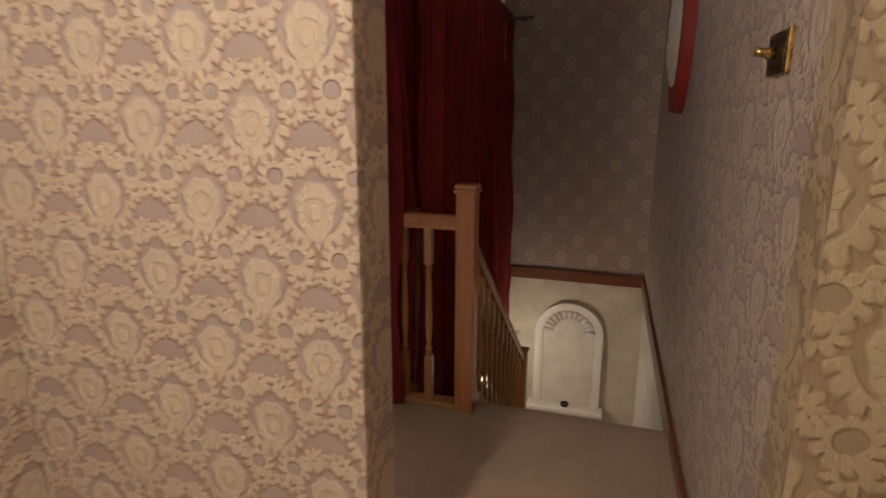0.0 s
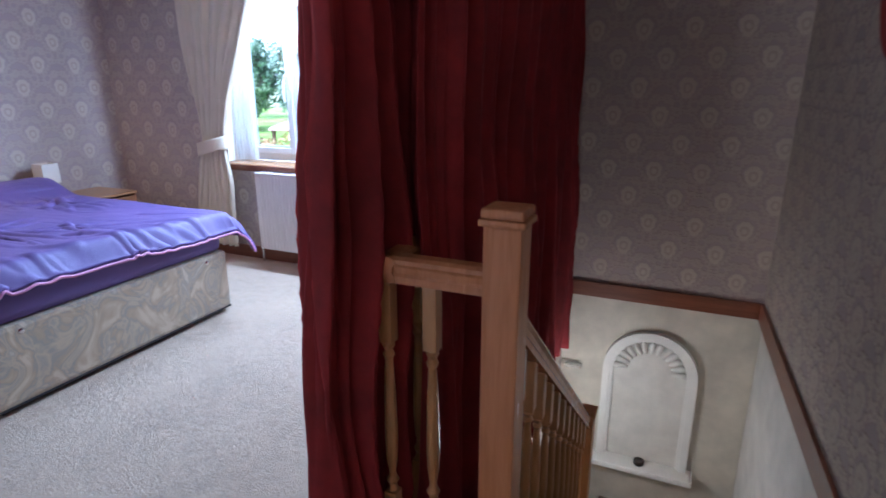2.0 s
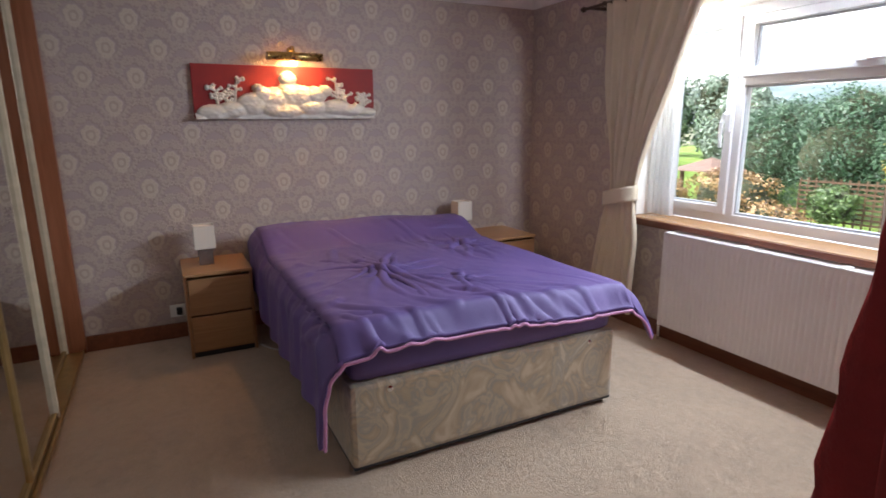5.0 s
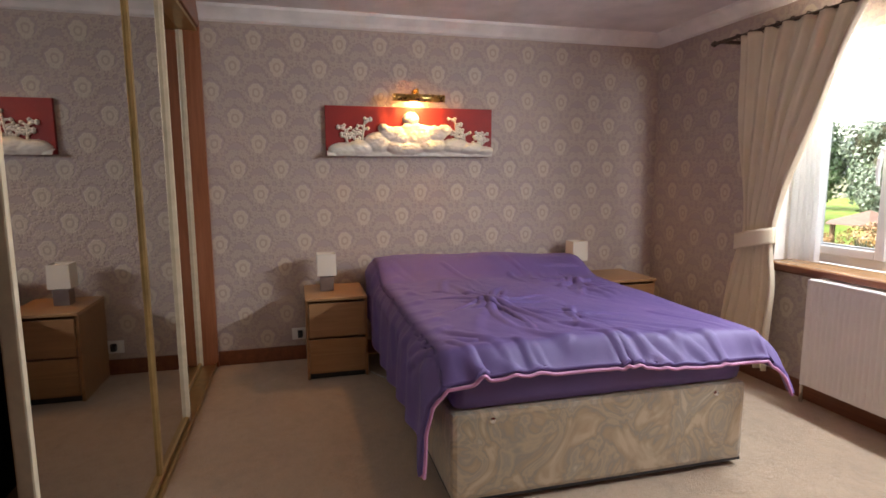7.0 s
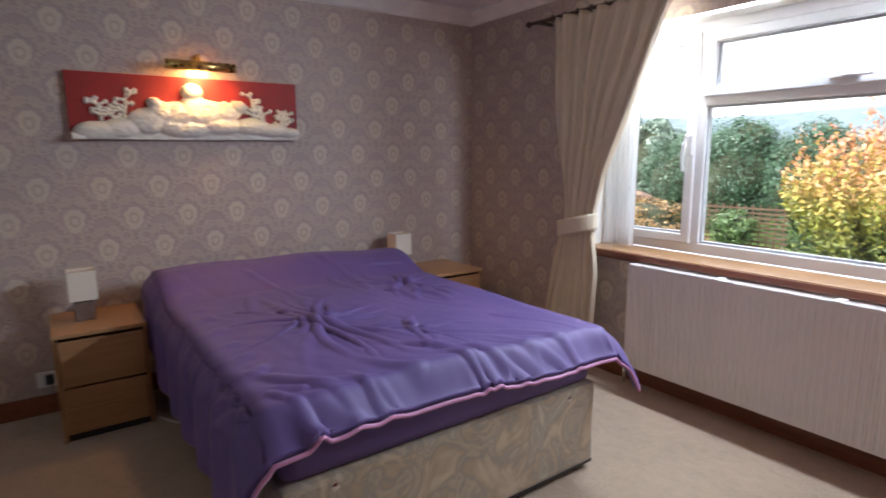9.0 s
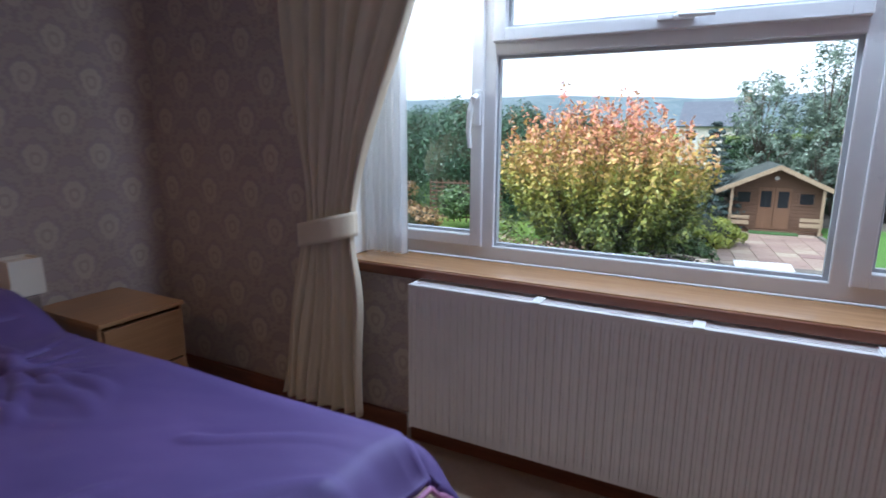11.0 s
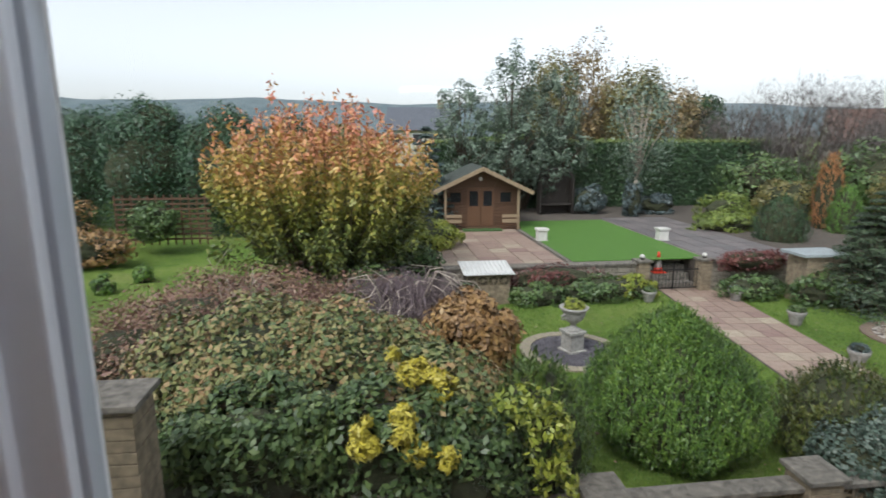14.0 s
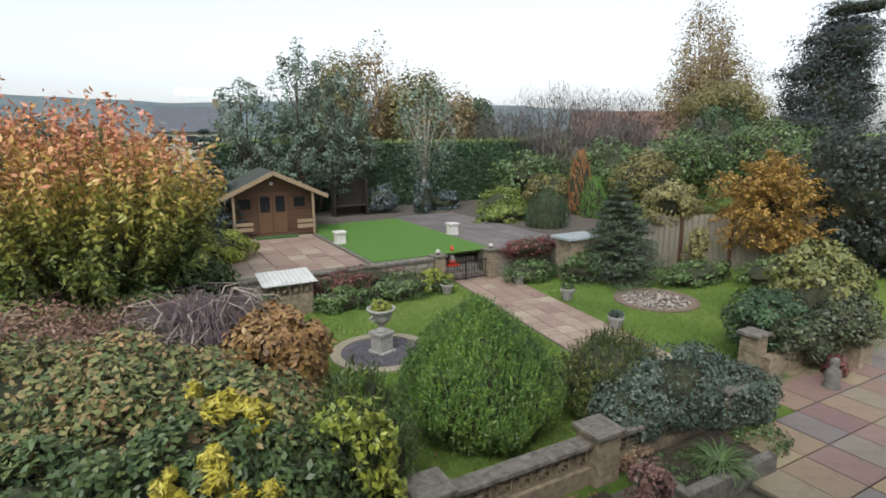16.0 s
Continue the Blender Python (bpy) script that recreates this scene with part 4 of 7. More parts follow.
part("surround", arch_band(NR, NR + 0.05, NH, -0.05, 0.0), PLASTER, nic)
part("inner_moulding", arch_band(NR - 0.022, NR + 0.004, NH, -0.032, 0.0), PLASTER, nic)
bm = bmesh.new()
vs_ = [bm.verts.new((a, -0.004, b)) for a, b in arch(NR, NH)]
bm.faces.new(vs_)
# flat back face, somewhat darker than the plaster surround
part("back", bm, plain("niche_back_tone", (0.66, 0.62, 0.56), 0.6), nic)
for k in range(13):
    a = math.pi * (k + 0.5) / 13
    d = Vector((-math.cos(a), 0, math.sin(a)))
    base = Vector((0, -0.010, NH))
    part("shell_flute", tube([base + d * 0.15, base + d * 0.19 + Vector((0, -0.012, 0)), base + d * 0.23 + Vector((0, -0.016, 0)), base + d * 0.253], [0.008, 0.020, 0.024, 0.010], 8), PLASTER, nic, smooth=True)
part("shelf", boxes((-0.36, 0.36, -0.15, 0.0, -0.045, 0.0), (-0.33, 0.33, -0.11, 0.0, -0.075, -0.045), bevel=0.012), PLASTER, nic)
solid("tea_light", lathe([(0.035, 0), (0.04, 0.01), (0.04, 0.032), (0.034, 0.034), (0.03, 0.025)], 16, (-0.03, YE - 0.06, -1.299)), plain("smoked_glass", (0.03, 0.02, 0.015), 0.15), "small dark candle holder on the niche shelf", "candle")
solid("wall_hook", boxes((-0.62, -0.50, YE - 0.06, YE + 0.0125, -0.62, -0.60), bevel=0.006), CHROME, "small chrome wall fitting", "wall fitting")

# switch plate and red plaque on the passage wall
sw = thing("light_switch", "square brass light switch with a toggle", "light switch", (0.695, 2.90, 1.585), 1.5)
part("plate", boxes((-0.012, 0.0, -0.085, 0.085, -0.048, 0.048), bevel=0.003), BRASS, sw, "polished brass plate")
part("recess", boxes((-0.014, -0.011, -0.072, 0.072, -0.036, 0.036), bevel=0.002), plain("dark_bronze_face", (0.06, 0.04, 0.03), 0.3, 0.6), sw, "dark bronze face")
part("toggle", tube([(-0.012, 0, 0), (-0.03, 0, 0.0), (-0.045, 0, 0.003), (-0.06, 0, 0.005)], [0.014, 0.014, 0.010, 0.011], 12), BRASS, sw, "brass toggle", smooth=True)

plq = thing("wall_plaque", "red pointed wall plaque with a white relief", "wall art", (0.612, 4.84, 1.47), 1.5)


bm = bmesh.new()
ring = []
for k in range(40):
    a = 2 * math.pi * k / 40
    ring.append((0.29 * math.sin(a) * (1 - 0.10 * math.cos(a)), 0.40 - 0.40 * math.cos(a)))
f_ = [bm.verts.new((-0.03, a, b)) for a, b in ring]
b_ = [bm.verts.new((0.03, a * 1.04, 0.4 + (b - 0.4) * 1.02)) for a, b in ring]
bm.faces.new(f_)
for k in range(40):
    bm.faces.new((f_[k], f_[(k + 1) % 40], b_[(k + 1) % 40], b_[k]))
part("board", bm, REDBOARD, plq, "red oval board")
bm = sheet(24, 40, lambda s, t: (-0.032 - 0.05 * max(0, math.sin(math.pi * s)) ** 0.7 * math.sin(math.pi * t) ** 0.5 * (0.7 + 0.5 * noise.noise((s * 4, t * 9, 5))),
                                 lerp(-1, 1, s) * 0.21 * math.sin(math.pi * (0.08 + 0.84 * t)) ** 0.5, 0.14 + 0.56 * t))
part("figure_relief", bm, RELIEF, plq, "white moulded relief", smooth=True)

# ---- velvet curtain round the stairwell ----
track = solid("curtain_track", tube([(-0.78, 3.80, 2.30), (-0.70, 3.80, 2.30), (-0.60, 4.0, 2.30), (-0.59, 4.5, 2.30), (-0.66, YE - 0.01, 2.30)], 0.012, 8), CHROME, "silver curtain track over the stairwell", "curtain rail", smooth=True)


def along(path, s):
    ds = [0.0]
    for a, b in zip(path, path[1:]):
        ds.append(ds[-1] + math.dist(a, b))
    d = s * ds[-1]
    for i in range(len(path) - 1):
        if d <= ds[i + 1] or i == len(path) - 2:
            k = (d - ds[i]) / (ds[i + 1] - ds[i])
            ax, ay = path[i]
            bx, by = path[i + 1]
            L = math.dist(path[i], path[i + 1])
            return lerp(ax, bx, k), lerp(ay, by, k), -(by - ay) / L, (bx - ax) / L


def drape(path, z0, z1, folds, amp, nu, nv, seed, belly=0.0, puddle=0.0, flare=0.0, mid=(0, 0)):
    def fn(s, t):
        x, y, nx, ny = along(path, min(0.9999, s))
        z = lerp(z0(s), z1, t)
        ph = 2 * math.pi * folds * (s + 0.012 * noise.noise((s * 7, t * 2.0, seed)))
        wv = 2.1 * (abs(math.sin(ph / 2 + 0.8 * (1 - t) ** 2)) ** 0.8 - 0.5) + 0.45 * math.sin(2.3 * ph + 1.3 + 1.2 * t) + 0.3 * math.sin(3.7 * ph - 2 * t) + 0.35 * noise.noise((s * 20, t * 3, seed + 1))
        k = amp * (0.6 + 0.6 * (1 - t)) * wv + belly * math.sin(math.pi * min(1, (1 - t) * 1.6)) * 0.5 + puddle * max(0, 0.09 - t) * 8 * math.sin(ph * 0.7 + 1)
        lean = 0.035 * noise.noise((s * 3, t * 4, seed + 2))
        w = flare * (0.85 * math.exp(-((t - 0.31) / 0.15) ** 2) + 0.2 * (1 - t)) * smooth01((mid[0] - x) / 0.1 + 0.5)
        x, y = x + (x - mid[0]) * w, y + (y - mid[1]) * w * 0.6
        return (x + nx * k + lean, y + ny * k + lean, z + 0.02 * max(0, 0.05 - t) * math.sin(ph * 1.7))
    return sheet(nu, nv, fn)


vc = thing("velvet_curtain", "floor-length burgundy velvet curtain bunched beside the newel", "curtain", (0, 0, 0), group="velvet curtains")
thick(part("drape", drape([(-0.765, 4.12), (-0.785, 3.86), (-0.765, 3.73), (-0.71, 3.68), (-0.685, 3.74), (-0.70, 3.95), (-0.69, 4.40), (-0.60, 4.47)], lambda s: 0.012, 2.29, 11, 0.058, 520, 90, 2.0, 0.0, 0.07, 0.20, (-0.68, 3.88)), VELVET, vc, smooth=True), 0.006)
LINING = fabric("curtain_lining", (0.46, 0.36, 0.29), (0.56, 0.45, 0.37), 0.85, 0.1)
thick(part("lining", sheet(12, 40, lambda s, t: (lerp(-0.785, -0.945, s) + 0.006 * math.sin(t * 11 + s * 5), lerp(3.79, 4.03, s), lerp(0.55, 2.285, t))), LINING, vc, "cream cotton lining", smooth=True), 0.003)
vc2 = thing("velvet_curtain", "burgundy velvet curtain hanging into the stairwell", "curtain", (0, 0, 0), group="velvet curtains")
thick(part("drape", drape([(-0.585, 3.93), (-0.545, 4.05), (-0.56, 4.6), (-0.655, YE - 0.10)], lambda s: -0.38 + 0.04 * math.sin(s * 9), 2.28, 15, 0.046, 560, 60, 6.0, 0.0, 0.0), VELVET, vc2, smooth=True), 0.006)


# ---- the garden ----
# laid out on its own axes, then set at its bearing to the house by TURN_GARDEN at the end
HOUSE = set(bpy.data.objects)
TURN_GARDEN = Matrix.Translation((-2.165, 4.893, 0)) @ Matrix.Rotation(radians(6.6), 4, "Z") @ Matrix.Translation((2.342, -4.871, 0))
LAWN, TERR = -3.02, -2.16
GRAVEL = plain("slate_chippings", (0.16, 0.15, 0.17), 0.8, vary=0.4, scale=40, bump=0.02)
STONE = plain("weathered_stone", (0.26, 0.235, 0.19), 0.9, vary=0.3, scale=7, bump=0.012)
BLOCKS = plain("concrete_block", (0.255, 0.205, 0.14), 0.9, vary=0.4, scale=9, bump=0.012)
COPING = plain("lichen_coping", (0.175, 0.16, 0.135), 0.9, vary=0.5, scale=11, bump=0.014)
WHITEPOT = plain("white_planter", (0.62, 0.60, 0.56), 0.6, vary=0.12)
GREYPOT = plain("grey_stoneware", (0.36, 0.35, 0.32), 0.85, vary=0.25, scale=14, bump=0.006)
BARK = plain("bark", (0.09, 0.07, 0.05), 0.95, vary=0.4, scale=18, bump=0.02)
PALEBARK = plain("pale_bark", (0.42, 0.36, 0.30), 0.9, vary=0.3, scale=18, bump=0.01)
SOIL = plain("dark_soil", (0.07, 0.055, 0.04), 0.95, vary=0.4, scale=9, bump=0.03)
FELT = plain("green_roof_felt", (0.055, 0.065, 0.055), 0.9, vary=0.25, scale=10)
CABIN = wood_mat("cabin_timber", (0.080, 0.042, 0.023), (0.125, 0.066, 0.036), axis="x", rough=0.75)
FENCEW = wood_mat("grey_fence_timber", (0.17, 0.15, 0.12), (0.27, 0.24, 0.19), axis="z", rough=0.9)
BARGE = wood_mat("pale_bargeboard", (0.25, 0.18, 0.11), (0.34, 0.26, 0.165), axis="x", rough=0.7)
IRON = plain("black_iron", (0.02, 0.02, 0.02), 0.5, 0.5)
CONE = plain("orange_plastic", (0.62, 0.05, 0.02), 0.5, vary=0.1)

n_ = Nodes("lawn_grass")
co_ = n_.coord()
k_ = n_.f("ADD", n_.f("MULTIPLY", n_.noise(co_, 0.35, 5), 0.5), n_.f("ADD", n_.f("MULTIPLY", n_.noise(co_, 5, 5, 0.7), 0.3), n_.f("MULTIPLY", n_.noise(co_, 60, 3, 0.8), 0.3)))
GRASS = n_.done(Base_Color=n_.ramp(k_, [(0.40, (0.060, 0.115, 0.014)), (0.50, (0.115, 0.205, 0.022)), (0.58, (0.170, 0.265, 0.036)), (0.68, (0.27, 0.31, 0.085))]), Roughness=0.9,
                Normal=n_.bump(n_.f("ADD", n_.noise(co_, 60, 4, 0.8), n_.noise(co_, 9, 3)), 0.05))
n_ = Nodes("artificial_turf")
co_ = n_.coord()
TURF = n_.done(Base_Color=n_.ramp(n_.noise(co_, 2.0, 4), [(0.3, (0.070, 0.165, 0.022)), (0.7, (0.090, 0.20, 0.030))]), Roughness=0.9, Normal=n_.bump(n_.noise(co_, 80, 3), 0.01))


def slab_mat(name, stops):
    n = Nodes(name)
    co = n.coord()
    w = n.noise(co, 6, 5, 0.7)
    base = n.ramp(n.each(), stops)
    col = n.mix(n.f("MULTIPLY", n.step(w, 0.45, 0.75), 0.55), base, (0.12, 0.105, 0.085))
    return n.done(Base_Color=col, Roughness=n.f("MULTIPLY_ADD", w, 0.3, 0.45), Normal=n.bump(n.noise(co, 45, 4), 0.004))


PATHS = slab_mat("path_slab", [(0.0, (0.25, 0.16, 0.14)), (0.35, (0.36, 0.27, 0.21)), (0.65, (0.29, 0.20, 0.165)), (1.0, (0.42, 0.35, 0.26))])
PATIO = slab_mat("patio_slab", [(0.0, (0.22, 0.135, 0.125)), (0.35, (0.33, 0.255, 0.155)), (0.6, (0.25, 0.155, 0.145)), (0.8, (0.20, 0.18, 0.17)), (1.0, (0.34, 0.27, 0.16))])
GROUT = plain("joint_sand", (0.10, 0.085, 0.07), 0.95, vary=0.3)

# ground, sloping a little, out to far hills
def ground_z(x, y):
    if y < 10.6:
        return -3.12
    d = math.hypot(x, y)
    z = LAWN
    if x < -6:
        z += 0.02 * min(-x - 6, 12)
    return z + 0.9 * smooth01((y - 30) / 60) + 0.6 * noise.noise((x * 0.01, y * 0.01, 0)) * smooth01((d - 60) / 60)


bm = bmesh.new()
gx = [-1800, -900, -400, -150, -70] + list(range(-40, 61, 4)) + [90, 160, 400, 900, 1800]
gy = [-60, -20, 6.4, 8.0, 10.59, 10.61, 12] + list(range(14, 52, 3)) + [60, 90, 150, 300, 700, 1500]
gv = [[bm.verts.new((x, y, ground_z(x, y))) for y in gy] for x in gx]
for i in range(len(gx) - 1):
    for j in range(len(gy) - 1):
        bm.faces.new((gv[i][j], gv[i + 1][j], gv[i + 1][j + 1], gv[i][j + 1]))
fixed("ground_lawn", bm, GRASS, "mown lawn with worn damp patches", smooth=True)
# the hills' pale bluish tones carry the distance haze in the base colour
n_ = Nodes("hazed_hill_fields")
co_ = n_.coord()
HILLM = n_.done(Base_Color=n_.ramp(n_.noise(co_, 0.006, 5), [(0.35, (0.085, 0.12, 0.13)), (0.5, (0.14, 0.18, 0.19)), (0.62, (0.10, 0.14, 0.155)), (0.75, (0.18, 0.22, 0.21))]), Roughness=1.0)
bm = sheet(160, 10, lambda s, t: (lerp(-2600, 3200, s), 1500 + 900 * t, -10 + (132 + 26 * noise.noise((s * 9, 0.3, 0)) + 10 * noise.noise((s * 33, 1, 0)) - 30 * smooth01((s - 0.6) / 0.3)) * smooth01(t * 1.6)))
fixed("backdrop_hills", bm, HILLM, "wooded hills with blue-green distance haze in their colour", smooth=True)

# house outside
BRICKW = plain("house_render", (0.42, 0.38, 0.32), 0.9, vary=0.15, bump=0.006)
fixed("wall_outside", boxes((-7.5, WX0 - 0.01, YW + 0.281, YW + 0.36, -3.12, 2.7), (WX1 + 0.01, -0.71, YW + 0.281, YW + 0.36, -3.12, 2.7), (-0.70, 4.5, YE + 0.061, YE + 0.09, -3.12, 2.7), (WX0 - 0.01, WX1 + 0.01, YW + 0.281, YW + 0.36, -3.12, WZ0 - 0.065),
                            (WX0 - 0.01, WX1 + 0.01, YW + 0.281, YW + 0.36, WZ1, 2.7)), BRICKW, "rendered outer wall of the house")
HOUSE.add(bpy.data.objects["wall_outside"])

# terrace with paving and artificial turf
fixed("terrace_fill", boxes((-0.6, 5.05, 20.45, 60, -3.3, TERR - 0.03), (6.95, 16, 20.45, 60, -3.3, TERR - 0.03), (5.05, 6.95, 21.4, 60, -3.3, TERR - 0.03)), GROUT, "sand bed of the terrace paving")
fixed("ground_turf", boxes((3.22, 7.3, 20.75, 28.3, TERR - 0.02, TERR + 0.02), bevel=0.008), TURF, "square of bright artificial turf")
fixed("kerb_turf", boxes((3.08, 3.215, 20.7, 28.4, TERR - 0.03, TERR + 0.012), (7.305, 7.44, 20.7, 28.4, TERR - 0.03, TERR + 0.012), bevel=0.01), COPING, "pale edging slabs beside the turf")


def slab_mesh(w, d, h=0.05):
    bm = boxes((-w / 2, w / 2, -d / 2, d / 2, -h, 0), bevel=0.006)
    me = bpy.data.meshes.new("slab")
    bm.to_mesh(me)
    bm.free()
    return me


def paving(name, label, rows, mat_, w, d, z, rz=0.0):
    o = thing(name, label, "paving", (0, 0, 0), kind="structure")
    me = slab_mesh(w - 0.022, d - 0.022)
    me.materials.append(mat_)
    rnd = random.Random(len(rows))
    for x, y in rows:
        p = new("slab", me)
        p.parent = o
        p.matrix_local = pose(x, y, z + rnd.uniform(-0.004, 0.004), rnd.uniform(-0.3, 0.3), rnd.uniform(-0.3, 0.3), rz)
    return o


ca, sa = math.cos(radians(-7)), math.sin(radians(-7))
cells = []
for i in range(4):
    for j in range(19):
        u, v = (i - 1.5) * 0.45, j * 0.45
        cells.append((5.80 + u * ca - v * sa, 13.15 + u * sa + v * ca))
paving("pavement_path", "garden path of weathered pink and buff slabs", [c for c in cells if c[1] < 20.7], PATHS, 0.45, 0.45, LAWN + 0.025, -7)
fixed("path_bed", profile_bar([(-0.92, -0.05), (0.92, -0.05), (0.92, 0.012), (-0.92, 0.012)], (5.76, 12.9, LAWN), (6.74, 20.8, LAWN)), GROUT, "sandy bed under the path")
paving("pavement_terrace", "terrace of worn pink and grey slabs before the summerhouse", [(-0.3 + 0.6 * i, 20.8 + 0.6 * j) for i in range(6) for j in range(10)], PATHS, 0.6, 0.6, TERR)
paving("pavement_terrace_side", "dark damp slabs beside the turf", [(7.8 + 0.6 * i, 20.8 + 0.6 * j) for i in range(5) for j in range(14)], slab_mat("dark_slab", [(0.0, (0.13, 0.12, 0.12)), (1.0, (0.20, 0.175, 0.17))]), 0.6, 0.6, TERR)
paving("pavement_patio", "patio of large pink and buff slabs by the house", [(4.35 + 0.62 * i, 6.95 + 0.80 * j + 0.0) for i in range(12) for j in range(5)], PATIO, 0.62, 0.80, -3.008)
paving("pavement_patio_side", "patio slabs running on to the low wall", [(4.35 + 0.62 * i, 10.96 + 0.80 * j) for i in range(4, 12) for j in range(2) if i > 5 or j == 0], PATIO, 0.62, 0.80, LAWN + 0.012)
fixed("patio_bed", boxes((-6, 4.0, 6.62, 10.55, -3.3, -3.10), (4.0, 12, 6.62, 10.50, -3.3, -3.045), (6.6, 12, 10.50, 12.1, -3.3, -3.014)), GROUT, "bed of the patio")


# ---- garden walls ----
def pier(at, w, h, name="wall_pier", ball=False):
    o = thing(name, "square stone-block pier with a flat weathered cap", "pier", at, group="garden piers")
    k = 0
    z = 0.0
    while z < h - 0.01:
        dz = min(0.105, h - z)
        part("block_course", boxes((-w / 2 + 0.004 * (k % 2), w / 2 - 0.004 * (k % 2), -w / 2, w / 2, z + 0.004, z + dz - 0.004), bevel=0.006), BLOCKS, o)
        z += 0.105
        k += 1
    part("core", boxes((-w / 2 + 0.012, w / 2 - 0.012, -w / 2 + 0.012, w / 2 - 0.012, 0, h)), GROUT, o)
    part("cap", boxes((-w / 2 - 0.05, w / 2 + 0.05, -w / 2 - 0.05, w / 2 + 0.05, h, h + 0.06), bevel=0.012), COPING, o, "lichen-spotted capstone")
    if ball:
        part("lamp_base", lathe([(0.05, 0.06), (0.055, 0.08), (0.03, 0.10)], 12, (0, 0, h)), IRON, o)
        part("lamp_globe", lathe([(0.03, 0.10), (0.065, 0.13), (0.07, 0.16), (0.05, 0.20), (0.015, 0.22)], 12, (0, 0, h)), WHITEPOT, o, "small white globe")
    return o


def pierced_block(s):
    """One square screen block with a star of openings."""
    bm = bmesh.new()
    h, t = s / 2, 0.045
    frame_rect(bm, -h, h, -h, h, -t, t, 0.03, 0.004)
    for a in range(4):
        box(bm, -h * 0.98, h * 0.98, -t + 0.006, t - 0.006, -0.011, 0.011, 0.0, Matrix.Rotation(math.pi * a / 4, 4, "Y") if a % 2 == 0 else Matrix.Rotation(math.pi * a / 4, 4, "Y") @ Matrix.Diagonal((1.3, 1, 1, 1)))
    box(bm, -0.045, 0.045, -t + 0.002, t - 0.002, -0.045, 0.045, 0.01, Matrix.Rotation(math.pi / 4, 4, "Y"))
    return bm


SCREEN = pierced_block(0.29)
me_screen = bpy.data.meshes.new("pierced_block")
SCREEN.to_mesh(me_screen)
SCREEN.free()
me_screen.materials.append(BLOCKS)


def screen_wall(x0, y0, x1, y1, z0, label):
    o = thing("garden_wall", label, "wall", (x0, y0, z0), math.degrees(math.atan2(y1 - y0, x1 - x0)), group="screen walls")
    L = math.dist((x0, y0), (x1, y1))
    n = max(1, round(L / 0.30))
    p = L / n
    part("footing", boxes((0, L, -0.10, 0.10, -0.1, 0.32), bevel=0.008), BLOCKS, o)
    for k in range(n):
        b = new("pierced_block", me_screen)
        b.parent = o
        b.matrix_local = pose((k + 0.5) * p, 0, 0.32 + 0.147)
    part("coping", boxes((0, L, -0.13, 0.13, 0.615, 0.68), bevel=0.012), COPING, o, "flat weathered coping")
    return o


PZ = -3.10
FY = 10.85
for x in (-2.55, -0.12, 2.40, 4.95):
    pier((x, FY, PZ), 0.40, 0.76)
for a, b in ((-4.38, -2.76), (-2.34, -0.33), (0.09, 2.19), (2.61, 4.74)):
    screen_wall(a, FY, b, FY, PZ, "low screen wall of pierced concrete blocks with coping")
pier((7.3, 11.85, PZ), 0.34, 0.85)
pier((-4.62, 10.35, PZ), 0.44, 2.36)
solid("side_wall", boxes((-7.5, -4.85, 10.25, 10.45, PZ, PZ + 1.62), bevel=0.01), BLOCKS, "tall block wall beside the patio", "wall")
screen_wall(-7.5, 10.35, -4.85, 10.35, PZ + 1.62 - 0.32 + 0.02, "pierced screen blocks along the top of the wall")
solid("raised_bed_kerb", boxes((2.9, 4.6, 9.75, 9.9, PZ, PZ + 0.32), (2.8, 2.95, 9.75, 10.6, PZ, PZ + 0.32), bevel=0.02), COPING, "low stone kerb of a raised flower bed", "kerb")
solid("bed_soil", boxes((2.95, 4.6, 9.9, 10.7, PZ, PZ + 0.24)), SOIL, "soil of the raised flower bed", "flower bed")
solid("border_soil", boxes((0.2, 2.3, 10.0, 10.7, PZ, PZ + 0.05)), SOIL, "narrow soil border under the screen wall", "flower bed")
solid("raised_wall", boxes((7.3, 10.2, 11.5, 11.72, PZ, PZ + 0.48), (9.2, 9.7, 10.9, 11.4, PZ, PZ + 0.70), bevel=0.02), BLOCKS, "low block wall round a planted bed", "wall")


# retaining wall of rough stones along the terrace
def stone_wall(x0, x1, y, z0, z1):
    o = thing("retaining_wall", "low retaining wall of rough grey stones with coping", "wall", (0, 0, 0), group="terrace walls")
    rnd = random.Random(int(x0 * 10))
    part("core", boxes((x0, x1, y, y + 0.25, z0 - 0.1, z1 - 0.06)), GROUT, o)
    z = z0
    while z < z1 - 0.07:
        h = rnd.uniform(0.10, 0.16)
        x = x0
        while x < x1 - 0.05:
            w = min(rnd.uniform(0.18, 0.42), x1 - x)
            st = boxes((x + 0.008, x + w - 0.008, y - rnd.uniform(0.02, 0.05), y + 0.1, z + 0.006, min(z + h, z1 - 0.06) - 0.006), bevel=0.012)
            part("stone", st, STONE, o)
            x += w
        z += h
    part("coping", boxes((x0, x1, y - 0.08, y + 0.30, z1 - 0.06, z1), bevel=0.012), COPING, o)
    return o


